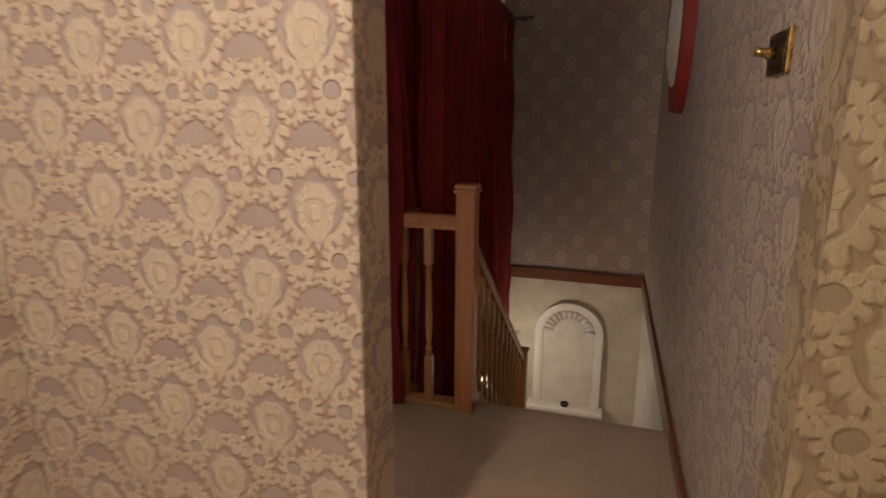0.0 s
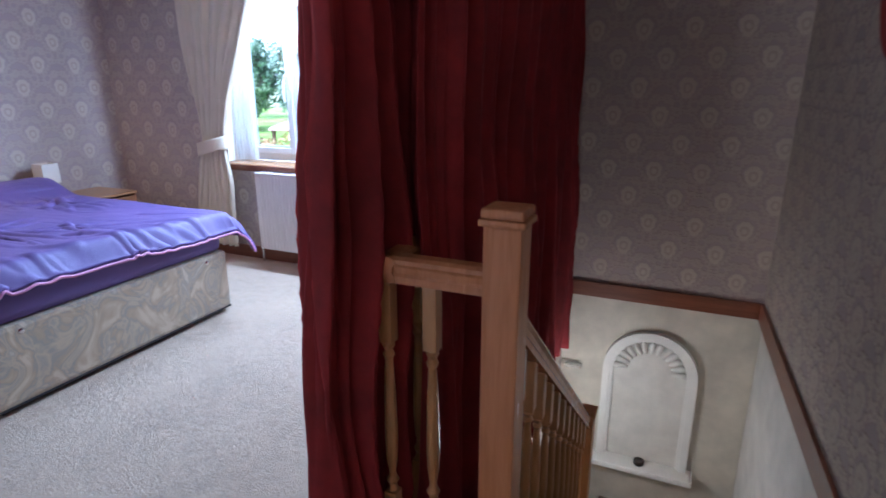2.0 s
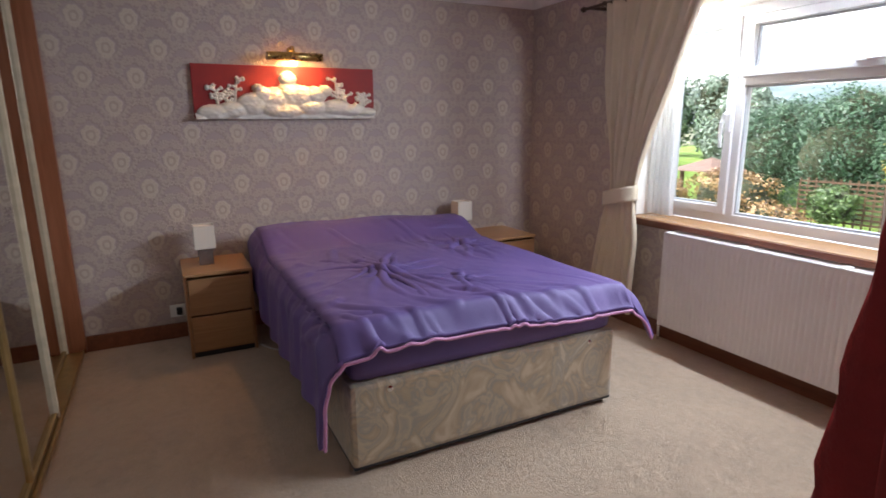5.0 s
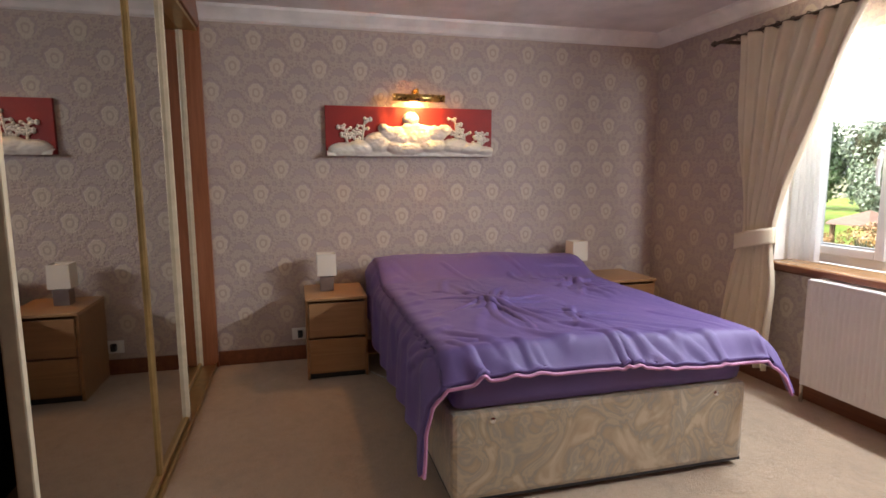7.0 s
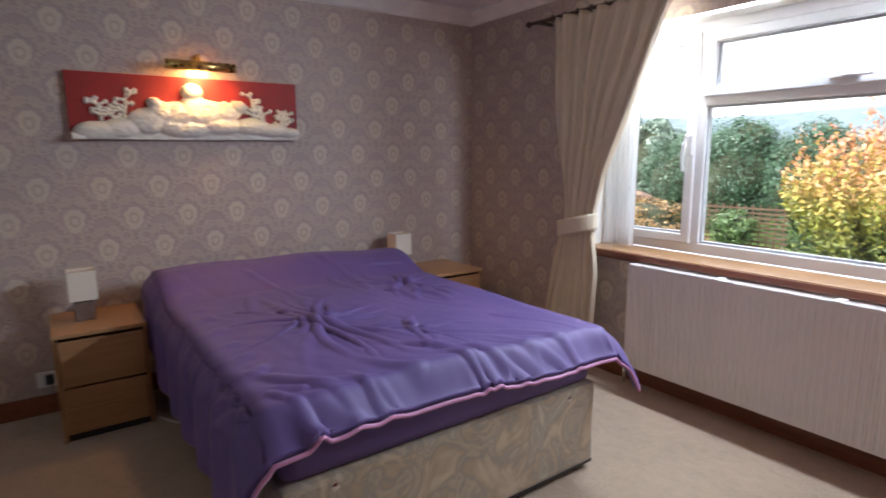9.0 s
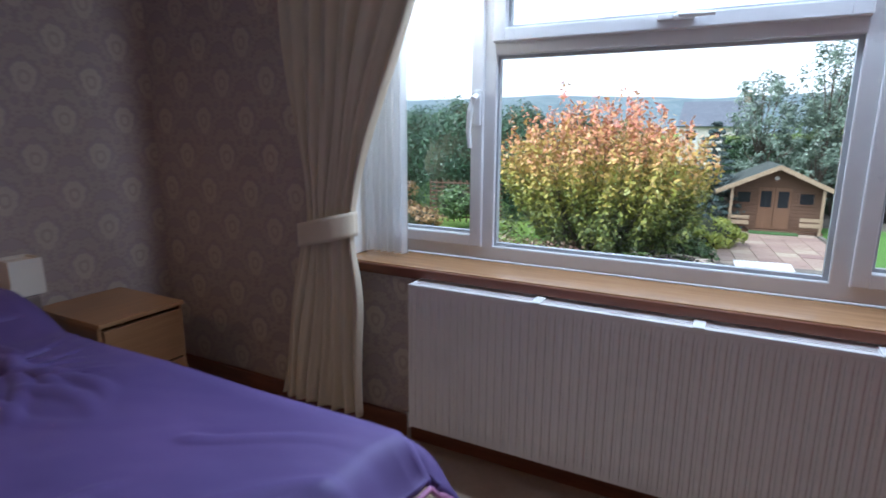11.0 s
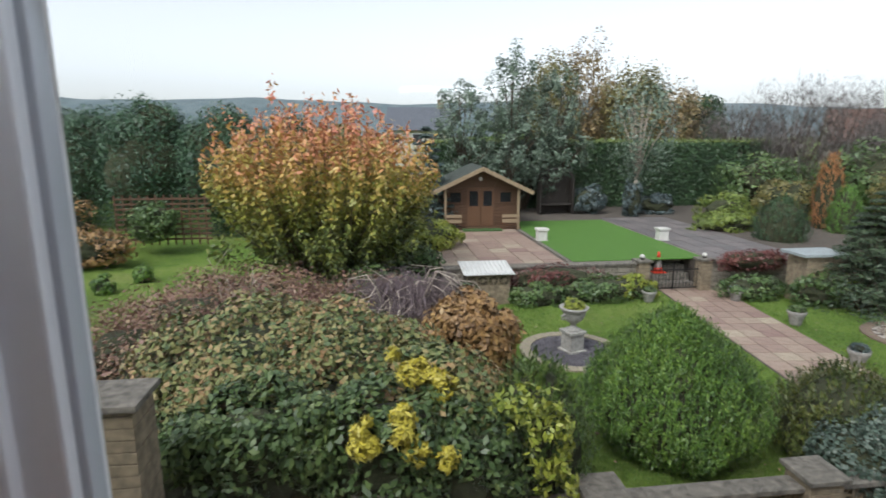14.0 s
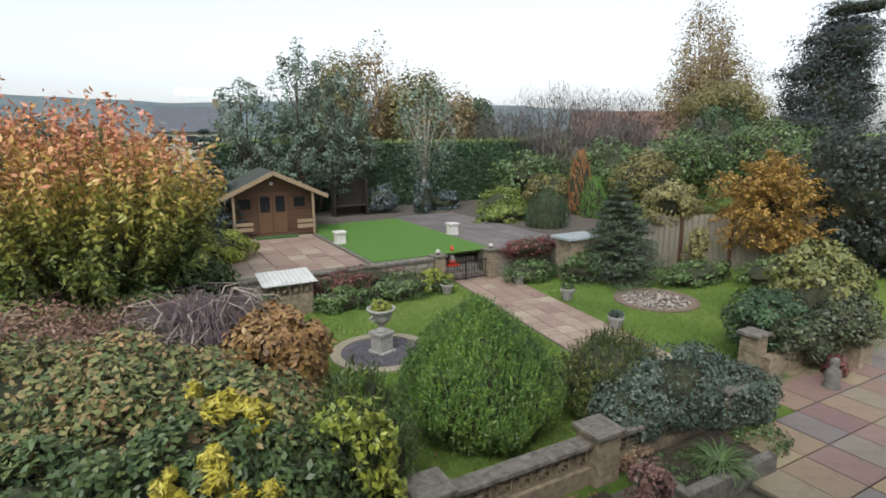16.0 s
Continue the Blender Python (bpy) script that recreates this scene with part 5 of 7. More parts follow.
stone_wall(-0.6, 4.95, 20.3, LAWN, TERR + 0.03)
stone_wall(7.2, 11.2, 20.3, LAWN, TERR + 0.03)
for x in (5.13, 7.03):
    pier((x, 20.35, LAWN), 0.34, 0.90, ball=True)
steps = thing("garden_steps", "stone steps from the path to the terrace", "steps", (0, 0, 0))
for k in range(4):
    part("step", boxes((5.3, 6.86, 20.5 + 0.28 * k, 21.7, LAWN + 0.2 * k, LAWN + 0.2 * (k + 1)), bevel=0.012), COPING, steps)
gate = thing("garden_gate", "pair of low black wrought iron garden gates", "gate", (6.08, 20.3, LAWN + 0.04))
part("rail", boxes((-0.76, 0.76, -0.012, 0.012, 0.06, 0.085), (-0.76, 0.76, -0.012, 0.012, 0.60, 0.625)), IRON, gate)
for k in range(15):
    x = -0.74 + k * 1.48 / 14
    part("bar", tube([(x, 0, 0.06), (x, 0, 0.70 + 0.07 * math.cos((k - 7) / 7 * 1.4))], 0.009, 6), IRON, gate)
part("gate_post", boxes((-0.02, -0.004, -0.014, 0.014, 0.02, 0.80), (0.004, 0.02, -0.014, 0.014, 0.02, 0.80)), IRON, gate)
cone = thing("traffic_cone", "orange and white traffic cone by the gate", "traffic cone", (5.98, 21.0, TERR - 0.45))
part("base", boxes((-0.19, 0.19, -0.19, 0.19, 0, 0.035), bevel=0.015), CONE, cone)
part("body", lathe([(0.14, 0.035), (0.115, 0.16)], 16), CONE, cone, smooth=True)
part("band", lathe([(0.116, 0.16), (0.075, 0.38)], 16), WHITEPOT, cone, "white reflective band", smooth=True)
part("tip", lathe([(0.074, 0.38), (0.03, 0.62), (0.02, 0.63)], 16), CONE, cone, smooth=True)

# block-built box with a pale lid
bbox = thing("block_store", "buff block store with pierced vents and a pale sheet lid", "store", (0.53, 20.05, LAWN))
part("body", boxes((-0.58, 0.58, -0.40, 0.40, 0, 0.52), bevel=0.01), BLOCKS, bbox)
for k in range(4):
    b = new("pierced_block", me_screen)
    b.parent = bbox
    b.matrix_local = pose(-0.435 + 0.29 * k, -0.34, 0.665)
part("back", boxes((-0.58, 0.58, -0.22, 0.40, 0.52, 0.80)), GROUT, bbox)
bm = sheet(60, 2, lambda s, t: (lerp(-0.68, 0.68, s), lerp(-0.52, 0.50, t), 0.86 + 0.14 * t + 0.010 * math.sin(s * 75)))
thick(part("lid", bm, plain("pale_sheeting", (0.60, 0.60, 0.58), 0.4, vary=0.1), bbox, "pale corrugated lid"), 0.02)
b2 = thing("block_store", "buff block store with flat grey lid", "store", (9.35, 19.0, LAWN))
part("body", boxes((-0.50, 0.50, -0.35, 0.35, 0, 1.30), bevel=0.01), BLOCKS, b2)
part("lid", boxes((-0.68, 0.68, -0.45, 0.45, 1.30, 1.38), bevel=0.012), plain("lead_grey", (0.32, 0.36, 0.37), 0.5), b2)

# stone urn in its slate circle, and the second circle
ucx, ucy = 1.60, 16.3
urn = thing("garden_urn", "pale stone urn with handles on a square pedestal", "urn", (ucx, ucy, LAWN + 0.01), 18)
part("plinth", boxes((-0.21, 0.21, -0.21, 0.21, 0, 0.05), (-0.165, 0.165, -0.165, 0.165, 0.05, 0.40), (-0.20, 0.20, -0.20, 0.20, 0.40, 0.46), bevel=0.01), GREYPOT, urn)
part("bowl", lathe([(0.15, 0.46), (0.155, 0.49), (0.07, 0.53), (0.055, 0.58), (0.09, 0.62), (0.17, 0.68), (0.215, 0.76), (0.215, 0.83), (0.24, 0.86), (0.30, 0.93), (0.305, 0.96), (0.27, 0.965), (0.25, 0.93)], 28), GREYPOT, urn, smooth=True)
for sx in (-1, 1):
    part("handle", tube([(sx * 0.20, 0, 0.72), (sx * 0.29, 0, 0.73), (sx * 0.30, 0, 0.80), (sx * 0.22, 0, 0.84)], 0.022, 8), GREYPOT, urn, smooth=True)


def ring_bed(name, cx, cy, r, label, mat_, edge_mat, n=26):
    o = thing(name, label, "gravel bed", (cx, cy, LAWN), kind="structure")
    part("bed", lathe([(r - 0.08, 0.0), (r - 0.08, 0.012)], 48), mat_, o)
    bm = bmesh.new()
    a = 2 * math.pi / n * 0.94
    rows = []
    for z in (-0.03, 0.035):
        for rr in (r - 0.11, r + 0.11):
            rows.append([bm.verts.new((rr * math.cos(-a / 2 + a * k / 3), rr * math.sin(-a / 2 + a * k / 3), z)) for k in range(4)])
    for p, q in ((0, 1), (1, 3), (3, 2), (2, 0)):
        for k in range(3):
            bm.faces.new((rows[p][k], rows[p][k + 1], rows[q][k + 1], rows[q][k]))
    first = part("edging_stone", bm, edge_mat, o)
    for k in range(1, n):
        e = new("edging_stone", first.data)
        e.parent = o
        e.matrix_local = pose(0, 0, 0, 0, 0, 360 / n * k)
    rnd = random.Random(int(cx * 10))
    bmq = bmesh.new()
    for k in range(620):
        d, th = math.sqrt(rnd.random()) * (r - 0.13), rnd.random() * 6.283
        s = rnd.uniform(0.015, 0.042)
        box(bmq, -s, s, -s * 0.7, s * 0.7, -s * 0.3, s * 0.3, 0, pose(d * math.cos(th), d * math.sin(th), 0.018, rnd.uniform(-30, 30), rnd.uniform(-30, 30), rnd.uniform(0, 360)))
    part("chippings", bmq, mat_, o)["kind"] = "stuff"
    return o


n_ = Nodes("brown_pebbles")
PEBBLE = n_.done(Base_Color=n_.ramp(n_.island(), [(0.0, (0.06, 0.05, 0.045)), (0.5, (0.16, 0.13, 0.10)), (0.85, (0.26, 0.22, 0.18)), (1.0, (0.40, 0.37, 0.33))]), Roughness=0.85)
EDGE = plain("buff_edging", (0.33, 0.29, 0.21), 0.9, vary=0.25, scale=7)
ring_bed("gravel_circle", ucx, ucy, 0.97, "round bed of grey slate chippings edged with buff stones", GRAVEL, EDGE)
ring_bed("pebble_circle", 9.55, 16.0, 1.0, "round bed of brown pebbles and driftwood edged with flat stones", PEBBLE, plain("dull_edging", (0.20, 0.15, 0.11), 0.9, vary=0.3), 30)
for k in range(4):
    solid("driftwood", tube([(9.3 + 0.15 * k, 15.75 + 0.12 * k, LAWN + 0.06), (9.6 + 0.1 * k, 15.9 + 0.1 * k, LAWN + 0.10), (9.9 + 0.05 * k, 15.85 + 0.15 * k, LAWN + 0.05)], [0.02, 0.028, 0.012], 7), PALEBARK, "bleached branch lying on the pebbles", "driftwood", "driftwood pieces")


POTM = plain("weathered_pot", (0.26, 0.25, 0.23), 0.9, vary=0.3, scale=14)


def pot(at, r, h, m=POTM, plant=None, label="round grey stone garden pot", sides=18):
    o = thing("garden_pot", label, "pot", at, group="garden pots")
    part("bowl", lathe([(r * 0.55, 0), (r * 0.62, h * 0.12), (r * 0.66, h * 0.3), (r * 0.8, h * 0.6), (r * 0.98, h * 0.82), (r, h), (r * 0.88, h), (r * 0.82, h * 0.86)], sides), m, o, smooth=sides > 8)
    part("soil", lathe([(r * 0.82, h * 0.84), (r * 0.82, h * 0.88)], sides), SOIL, o)
    return o


POTS = [(6.86, 14.85, 0.20, 0.34), (7.46, 17.2, 0.21, 0.36), (7.3, 19.2, 0.20, 0.30), (4.9, 19.4, 0.20, 0.32), (3.05, 12.75, 0.2, 0.32)]
for x, y, r, h in POTS:
    pot((x, y, LAWN), r, h)
for x, y in ((3.32, 24.05), (7.52, 23.65)):
    o = thing("square_planter", "white square footed planter on the terrace", "planter", (x, y, TERR + 0.0), group="white planters")
    part("body", boxes((-0.16, 0.16, -0.16, 0.16, 0.04, 0.36), bevel=0.01), WHITEPOT, o)
    part("rim", boxes((-0.20, 0.20, -0.20, 0.20, 0.36, 0.43), bevel=0.01), WHITEPOT, o)
    part("foot", boxes((-0.18, 0.18, -0.18, 0.18, 0, 0.04), bevel=0.008), WHITEPOT, o)

# ---- summerhouse ----
sh = thing("summerhouse", "brown timber summerhouse with felt gable roof and glazed doors", "summerhouse", (1.72, 26.85, TERR), -2)
part("base_deck", boxes((-1.55, 1.55, -0.3, 2.6, 0.0, 0.08), bevel=0.01), CABIN, sh)
for k in range(12):
    z = 0.08 + k * 0.125
    part("wall_board", boxes((-1.45, 1.45, -0.018 - 0.004 * (k % 2), 2.4, z, z + 0.12), bevel=0.006), CABIN, sh)
bm = bmesh.new()
v_ = [bm.verts.new(c) for c in ((-1.45, -0.015, 1.58), (1.45, -0.015, 1.58), (0, -0.015, 2.32), (-1.45, 2.4, 1.58), (1.45, 2.4, 1.58), (0, 2.4, 2.32))]
for f in ((0, 1, 2), (3, 5, 4), (0, 3, 4, 1), (1, 4, 5, 2), (0, 2, 5, 3)):
    bm.faces.new([v_[i] for i in f])
part("gable", bm, CABIN, sh)
for sx in (-1, 1):
    part("roof_slope", profile_bar([(-1.55, 0.0), (1.55, 0.0), (1.55, 0.05), (-1.55, 0.05)], (0, 1.0, 2.36), (sx * 1.95, 1.0, 1.44)), FELT, sh, "green-grey felt roof slope")
    part("bargeboard", profile_bar([(-0.02, -0.10), (0.02, -0.10), (0.02, 0.05), (-0.02, 0.05)], (0, -0.57, 2.36), (sx * 1.96, -0.57, 1.435)), BARGE, sh, "pale bargeboard")
    part("porch_post", boxes((sx * 1.40 - 0.04, sx * 1.40 + 0.04, -0.48, -0.40, 0.0, 1.62), bevel=0.006), BARGE, sh)
    part("porch_panel", boxes((min(sx * 0.78, sx * 1.46), max(sx * 0.78, sx * 1.46), -0.48, -0.44, 0.28, 0.42), (min(sx * 0.78, sx * 1.46), max(sx * 0.78, sx * 1.46), -0.48, -0.44, 0.48, 0.60), bevel=0.006), BARGE, sh, "slatted porch balustrade")
    d = part("door", boxes((min(0, sx * 0.52) + 0.01, max(0, sx * 0.52) - 0.01, -0.06, -0.025, 0.10, 1.60), bevel=0.008), wood_mat("door_timber" if sx < 0 else "door_timber_b", (0.11, 0.055, 0.028), (0.165, 0.085, 0.042), rough=0.7), sh)
    part("door_pane", boxes((min(sx * 0.10, sx * 0.44), max(sx * 0.10, sx * 0.44), -0.068, -0.058, 0.88, 1.46)), plain("dark_glass" + ("a" if sx < 0 else "b"), (0.02, 0.022, 0.025), 0.08), d, "dark glass pane")
    wn = part("window", frame_rect(bmesh.new(), min(sx * 0.72, sx * 1.24), max(sx * 0.72, sx * 1.24), 0.98, 1.45, -0.065, -0.02, 0.05), CABIN, sh)
    part("pane", boxes((min(sx * 0.76, sx * 1.20), max(sx * 0.76, sx * 1.20), -0.04, -0.03, 1.02, 1.41)), plain("dark_pane" + ("a" if sx < 0 else "b"), (0.02, 0.022, 0.025), 0.08), wn, "dark glass pane")
part("round_sign", lathe([(0.07, 0), (0.07, 0.012)], 20), WHITEPOT, sh, "small pale round plate").matrix_local = pose(0, -0.02, 1.92, 90, 0, 0)
part("mat", boxes((-0.75, 0.75, -0.75, -0.32, 0.0, 0.05), bevel=0.01), plain("green_mat", (0.05, 0.11, 0.03), 0.9), sh, "green step mat")
arb = thing("garden_arbour", "dark timber arbour with arched top and seat by the hedge", "arbour", (6.0, 30.6, TERR))
DARKWOOD = plain("black_stained_timber", (0.025, 0.02, 0.016), 0.8)
part("side_panel", boxes((-0.80, -0.74, -0.3, 0.3, 0, 1.6)), DARKWOOD, arb)
part("side_panel", boxes((0.74, 0.80, -0.3, 0.3, 0, 1.6)), DARKWOOD, arb)
part("back_panel", boxes((-0.74, 0.74, 0.27, 0.3, 0, 1.7)), DARKWOOD, arb)
part("seat", boxes((-0.74, 0.74, -0.25, 0.27, 0.40, 0.46), bevel=0.01), DARKWOOD, arb)
part("arched_top", tube([(-0.82 * math.cos(a), 0, 1.6 + 0.45 * math.sin(a)) for a in [math.pi * k / 12 for k in range(13)]], 0.06, 8), DARKWOOD, arb)


# ---- plants ----
def mesh_leaves(name, pts, nrm, size, mat_, aspect=0.55, seed=0, droop=0.0, along_=None):
    """One small folded leaf at each point, facing roughly along its normal."""
    rng = np.random.default_rng(seed)
    n = len(pts)
    nrm = nrm + rng.normal(0, 0.55, (n, 3))
    nrm /= np.linalg.norm(nrm, axis=1, keepdims=True) + 1e-9
    ref = rng.normal(0, 1, (n, 3))
    ref[:, 2] -= droop
    if along_ is not None:
        ref = ref * 0.35 + along_ * 1.6
    a = np.cross(nrm, ref)
    a /= np.linalg.norm(a, axis=1, keepdims=True) + 1e-9
    b = np.cross(a, nrm)
    s = (size * rng.uniform(0.6, 1.35, n))[:, None]
    fold = nrm * s * 0.16
    v = np.stack([pts + b * s, pts + a * s * aspect - fold, pts - b * s, pts - a * s * aspect - fold], 1).reshape(-1, 3)
    me = bpy.data.meshes.new(name)
    me.vertices.add(4 * n)
    me.vertices.foreach_set("co", v.astype(np.float32).ravel())
    me.loops.add(4 * n)
    me.loops.foreach_set("vertex_index", np.arange(4 * n, dtype=np.int32))
    me.polygons.add(n)
    me.polygons.foreach_set("loop_start", np.arange(0, 4 * n, 4, dtype=np.int32))
    me.update(calc_edges=True)
    me.materials.append(mat_)
    return me


def cloud(shape, n, seed, clumps=40, depth=0.35, rough=0.30, tuft=1.15):
    """Points and normals over a lumpy body. shape: (cx, cy, cz, rx, ry, rz)."""
    rng = np.random.default_rng(seed)
    c, r = np.array(shape[:3]), np.array(shape[3:])
    d = rng.normal(0, 1, (clumps, 3))
    d /= np.linalg.norm(d, axis=1, keepdims=True)
    cc = d * (1 - rough * rng.uniform(0.4, 1.0, (clumps, 1)))
    cr = rng.uniform(0.6, 1.25, clumps) * rough * tuft
    pick = rng.integers(0, clumps, n)
    e = rng.normal(0, 1, (n, 3))
    e /= np.linalg.norm(e, axis=1, keepdims=True)
    e += cc[pick] * 0.6
    e /= np.linalg.norm(e, axis=1, keepdims=True) + 1e-9
    p = cc[pick] + e * (cr[pick] * (1 - depth * rng.random(n) ** 2))[:, None]
    return c + p * r, e + p * 0.5


def core_mesh(name, shape, mat_, seed, k=0.72):
    bm = bmesh.new()
    bmesh.ops.create_icosphere(bm, subdivisions=3, radius=1)
    for v in bm.verts:
        q = v.co.copy()
        v.co *= k * (1 + 0.22 * noise.noise(q * 2.1 + Vector((seed, 0, 0))))
        v.co = Vector((shape[0] + v.co.x * shape[3], shape[1] + v.co.y * shape[4], shape[2] + v.co.z * shape[5]))
    return bm


# dark solid bodies that paint the shade deep inside the foliage
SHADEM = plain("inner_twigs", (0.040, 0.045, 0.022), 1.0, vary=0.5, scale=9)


def shrub(name, label, shapes, mat_, n, size, seed, category="shrub", clumps=45, aspect=0.55, core=0.74, rough=0.30, group="", stems=True):
    cx, cy = shapes[0][0], shapes[0][1]
    zb = min(s[2] - s[5] for s in shapes)
    o = thing(name, label, category, (cx, cy, zb), group=group)
    P, N = [], []
    vol = [s[3] * s[5] + s[4] * s[5] + s[3] * s[4] for s in shapes]
    for k, s in enumerate(shapes):
        p, q = cloud((s[0] - cx, s[1] - cy, s[2] - zb, s[3], s[4], s[5]), int(n * vol[k] / sum(vol)), seed + k, clumps, rough=rough)
        P.append(p)
        N.append(q)
    P, N = np.concatenate(P), np.concatenate(N)
    keep = P[:, 2] > 0.0
    ob = new("foliage", mesh_leaves("foliage", P[keep], N[keep], size, mat_, aspect, seed))
    ob.parent = o
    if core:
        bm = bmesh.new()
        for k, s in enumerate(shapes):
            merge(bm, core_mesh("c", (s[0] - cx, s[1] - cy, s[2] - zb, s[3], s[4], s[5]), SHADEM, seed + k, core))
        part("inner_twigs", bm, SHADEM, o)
    return o


def limbs(o, base, crown, r0, n, seed, mat_, spread=0.8, trunk_top=0.45):
    """A tapered trunk that forks into limbs reaching into the crown (cx, cy, cz, rx, ry, rz)."""
    rnd = random.Random(seed)
    b = Vector(base)
    c = Vector(crown[:3])
    fork = b.lerp(c, trunk_top) + Vector((rnd.uniform(-0.1, 0.1), rnd.uniform(-0.1, 0.1), 0))
    part("trunk", tube([b - Vector((0, 0, 0.1)), b.lerp(fork, 0.4) + Vector((rnd.uniform(-0.06, 0.06), 0, 0)), fork], [r0 * 1.25, r0, r0 * 0.8], 9), mat_, o, smooth=True)
    for k in range(n):
        th, el = 2 * math.pi * k / n + rnd.uniform(-0.4, 0.4), rnd.uniform(0.2, 1.2)
        tip = c + Vector((crown[3] * math.cos(th) * math.cos(el), crown[4] * math.sin(th) * math.cos(el), crown[5] * math.sin(el))) * spread
        mid = fork.lerp(tip, 0.5) + Vector((0, 0, 0.12 * (tip - fork).length))
        bm = tube([fork, mid, tip], [r0 * 0.55, r0 * 0.3, r0 * 0.06], 6)
        for q in range(4):
            s = mid.lerp(tip, rnd.uniform(0, 0.7))
            e = s + Vector((rnd.uniform(-1, 1) * crown[3], rnd.uniform(-1, 1) * crown[4], rnd.uniform(0, 1) * crown[5])) * 0.35
            tube([s, s.lerp(e, 0.5) + Vector((0, 0, 0.05)), e], [r0 * 0.18, r0 * 0.1, r0 * 0.03], 5, bm)
        part("limb", bm, mat_, o, smooth=True)


def tree(name, label, base, crowns, mat_, n, size, seed, trunk=0.1, bark=None, clumps=60, aspect=0.55, rough=0.34, core=0.0, nl=7, depth=0.5, category="tree", trunk_top=0.45, up=0.0, tuft=1.15):
    o = thing(name, label, category, base)
    B = np.array(base)
    P, N = [], []
    vol = [s[3] * s[5] for s in crowns]
    for k, s in enumerate(crowns):
        p, q = cloud((s[0] - B[0], s[1] - B[1], s[2] - B[2], *s[3:]), int(n * vol[k] / sum(vol)), seed + k, clumps, depth, rough, tuft)
        P.append(p)
        N.append(q)
    P, N = np.concatenate(P), np.concatenate(N)
    ob = new("crown", mesh_leaves("crown", P, N, size, mat_, aspect, seed, along_=np.tile([0, 0, up], (len(P), 1)) if up else None))
    ob.parent = o
    for k, s in enumerate(crowns[:3]):
        limbs(o, (0, 0, 0), (s[0] - B[0], s[1] - B[1], s[2] - B[2], *s[3:]), trunk, nl, seed + k, bark or BARK, trunk_top=trunk_top)
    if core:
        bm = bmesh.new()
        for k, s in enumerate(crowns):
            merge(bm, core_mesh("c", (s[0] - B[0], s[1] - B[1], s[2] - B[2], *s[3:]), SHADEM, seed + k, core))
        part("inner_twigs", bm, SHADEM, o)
    return o


def conifer(name, label, base, h, r, mat_, n, size, seed, tiers=16, category="conifer"):
    """Drooping tiers of needle sprays round a straight trunk."""
    o = thing(name, label, category, base)
    rng = np.random.default_rng(seed)
    part("trunk", tube([(0, 0, 0), (0, 0, h * 0.95)], [r * 0.07, 0.01], 7), BARK, o)
    P, N = [], []
    bm = bmesh.new()
    for k in range(tiers):
        f = k / tiers
        z = h * (0.06 + 0.94 * f)
        R = r * (1 - f) ** 0.85 + 0.04
        arms = max(5, int(11 * (1 - f) + 5))
        for a in range(arms):
            th = 2 * math.pi * (a + rng.random()) / arms
            L = R * rng.uniform(0.7, 1.12)
            m = max(3, int(n / (tiers * arms)))
            u = rng.random(m) ** 0.7
            w = rng.normal(0, 0.12, (m, 2)) * L
            q = np.stack([math.cos(th) * u * L - math.sin(th) * w[:, 0], math.sin(th) * u * L + math.cos(th) * w[:, 0], z - 0.22 * L * u + 0.12 * L * u ** 3 + w[:, 1] * 0.25], 1)
            P.append(q)
            N.append(np.tile([math.cos(th) * 0.5, math.sin(th) * 0.5, 0.9], (m, 1)))
            if a % 2 == 0:
                tube([(0, 0, z), (math.cos(th) * L * 0.9, math.sin(th) * L * 0.9, z - 0.15 * L)], [0.02 * r, 0.004], 4, bm)
    part("branches", bm, BARK, o)
    ob = new("foliage", mesh_leaves("foliage", np.concatenate(P), np.concatenate(N), size, mat_, 0.3, seed))
    ob.parent = o
    return o


def upright(name, label, at, h, r, mat_, n, size, seed, category="conifer", power=0.55):
    """A dense egg-shaped evergreen of upright sprays."""
    o = thing(name, label, category, at)
    rng = np.random.default_rng(seed)
    per = 12
    ns = n // per
    t = rng.random(ns) ** 0.85
    th = rng.random(ns) * 2 * np.pi
    prof = np.clip(np.sin(np.pi * (0.20 + 0.80 * t)), 0, 1) ** power
    lump = np.array([1 + 0.12 * noise.noise((math.cos(a) * 2.2, math.sin(a) * 2.2, b * 3.0 + seed)) + 0.10 * noise.noise((math.cos(a) * 6, math.sin(a) * 6, b * 5)) for a, b in zip(th, t)])
    R = r * prof * lump * (0.90 + 0.12 * rng.random(ns))
    A = np.stack([R * np.cos(th), R * np.sin(th), h * t * 0.93], 1)
    d = np.stack([np.cos(th) * 0.30, np.sin(th) * 0.30, np.ones(ns)], 1) + rng.normal(0, 0.16, (ns, 3))
    L = size * rng.uniform(1.8, 5.2, ns)
    f = (np.arange(per) / (per - 1))[None, :, None]
    P = A[:, None, :] + d[:, None, :] * L[:, None, None] * f + rng.normal(0, size * 0.28, (ns, per, 3)) * (1.15 - f)
    N = np.stack([np.cos(th), np.sin(th), 0.25 + 0 * t], 1)[:, None, :] + np.zeros((1, per, 1))
    V = d[:, None, :] + rng.normal(0, 0.35, (ns, per, 3))
    ob = new("foliage", mesh_leaves("foliage", P.reshape(-1, 3), N.reshape(-1, 3), size * 0.72, mat_, 0.26, seed, along_=V.reshape(-1, 3)))
    ob.parent = o
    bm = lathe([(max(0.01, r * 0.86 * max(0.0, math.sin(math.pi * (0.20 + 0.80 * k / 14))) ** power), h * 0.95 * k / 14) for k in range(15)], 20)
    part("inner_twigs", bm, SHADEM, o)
    return o


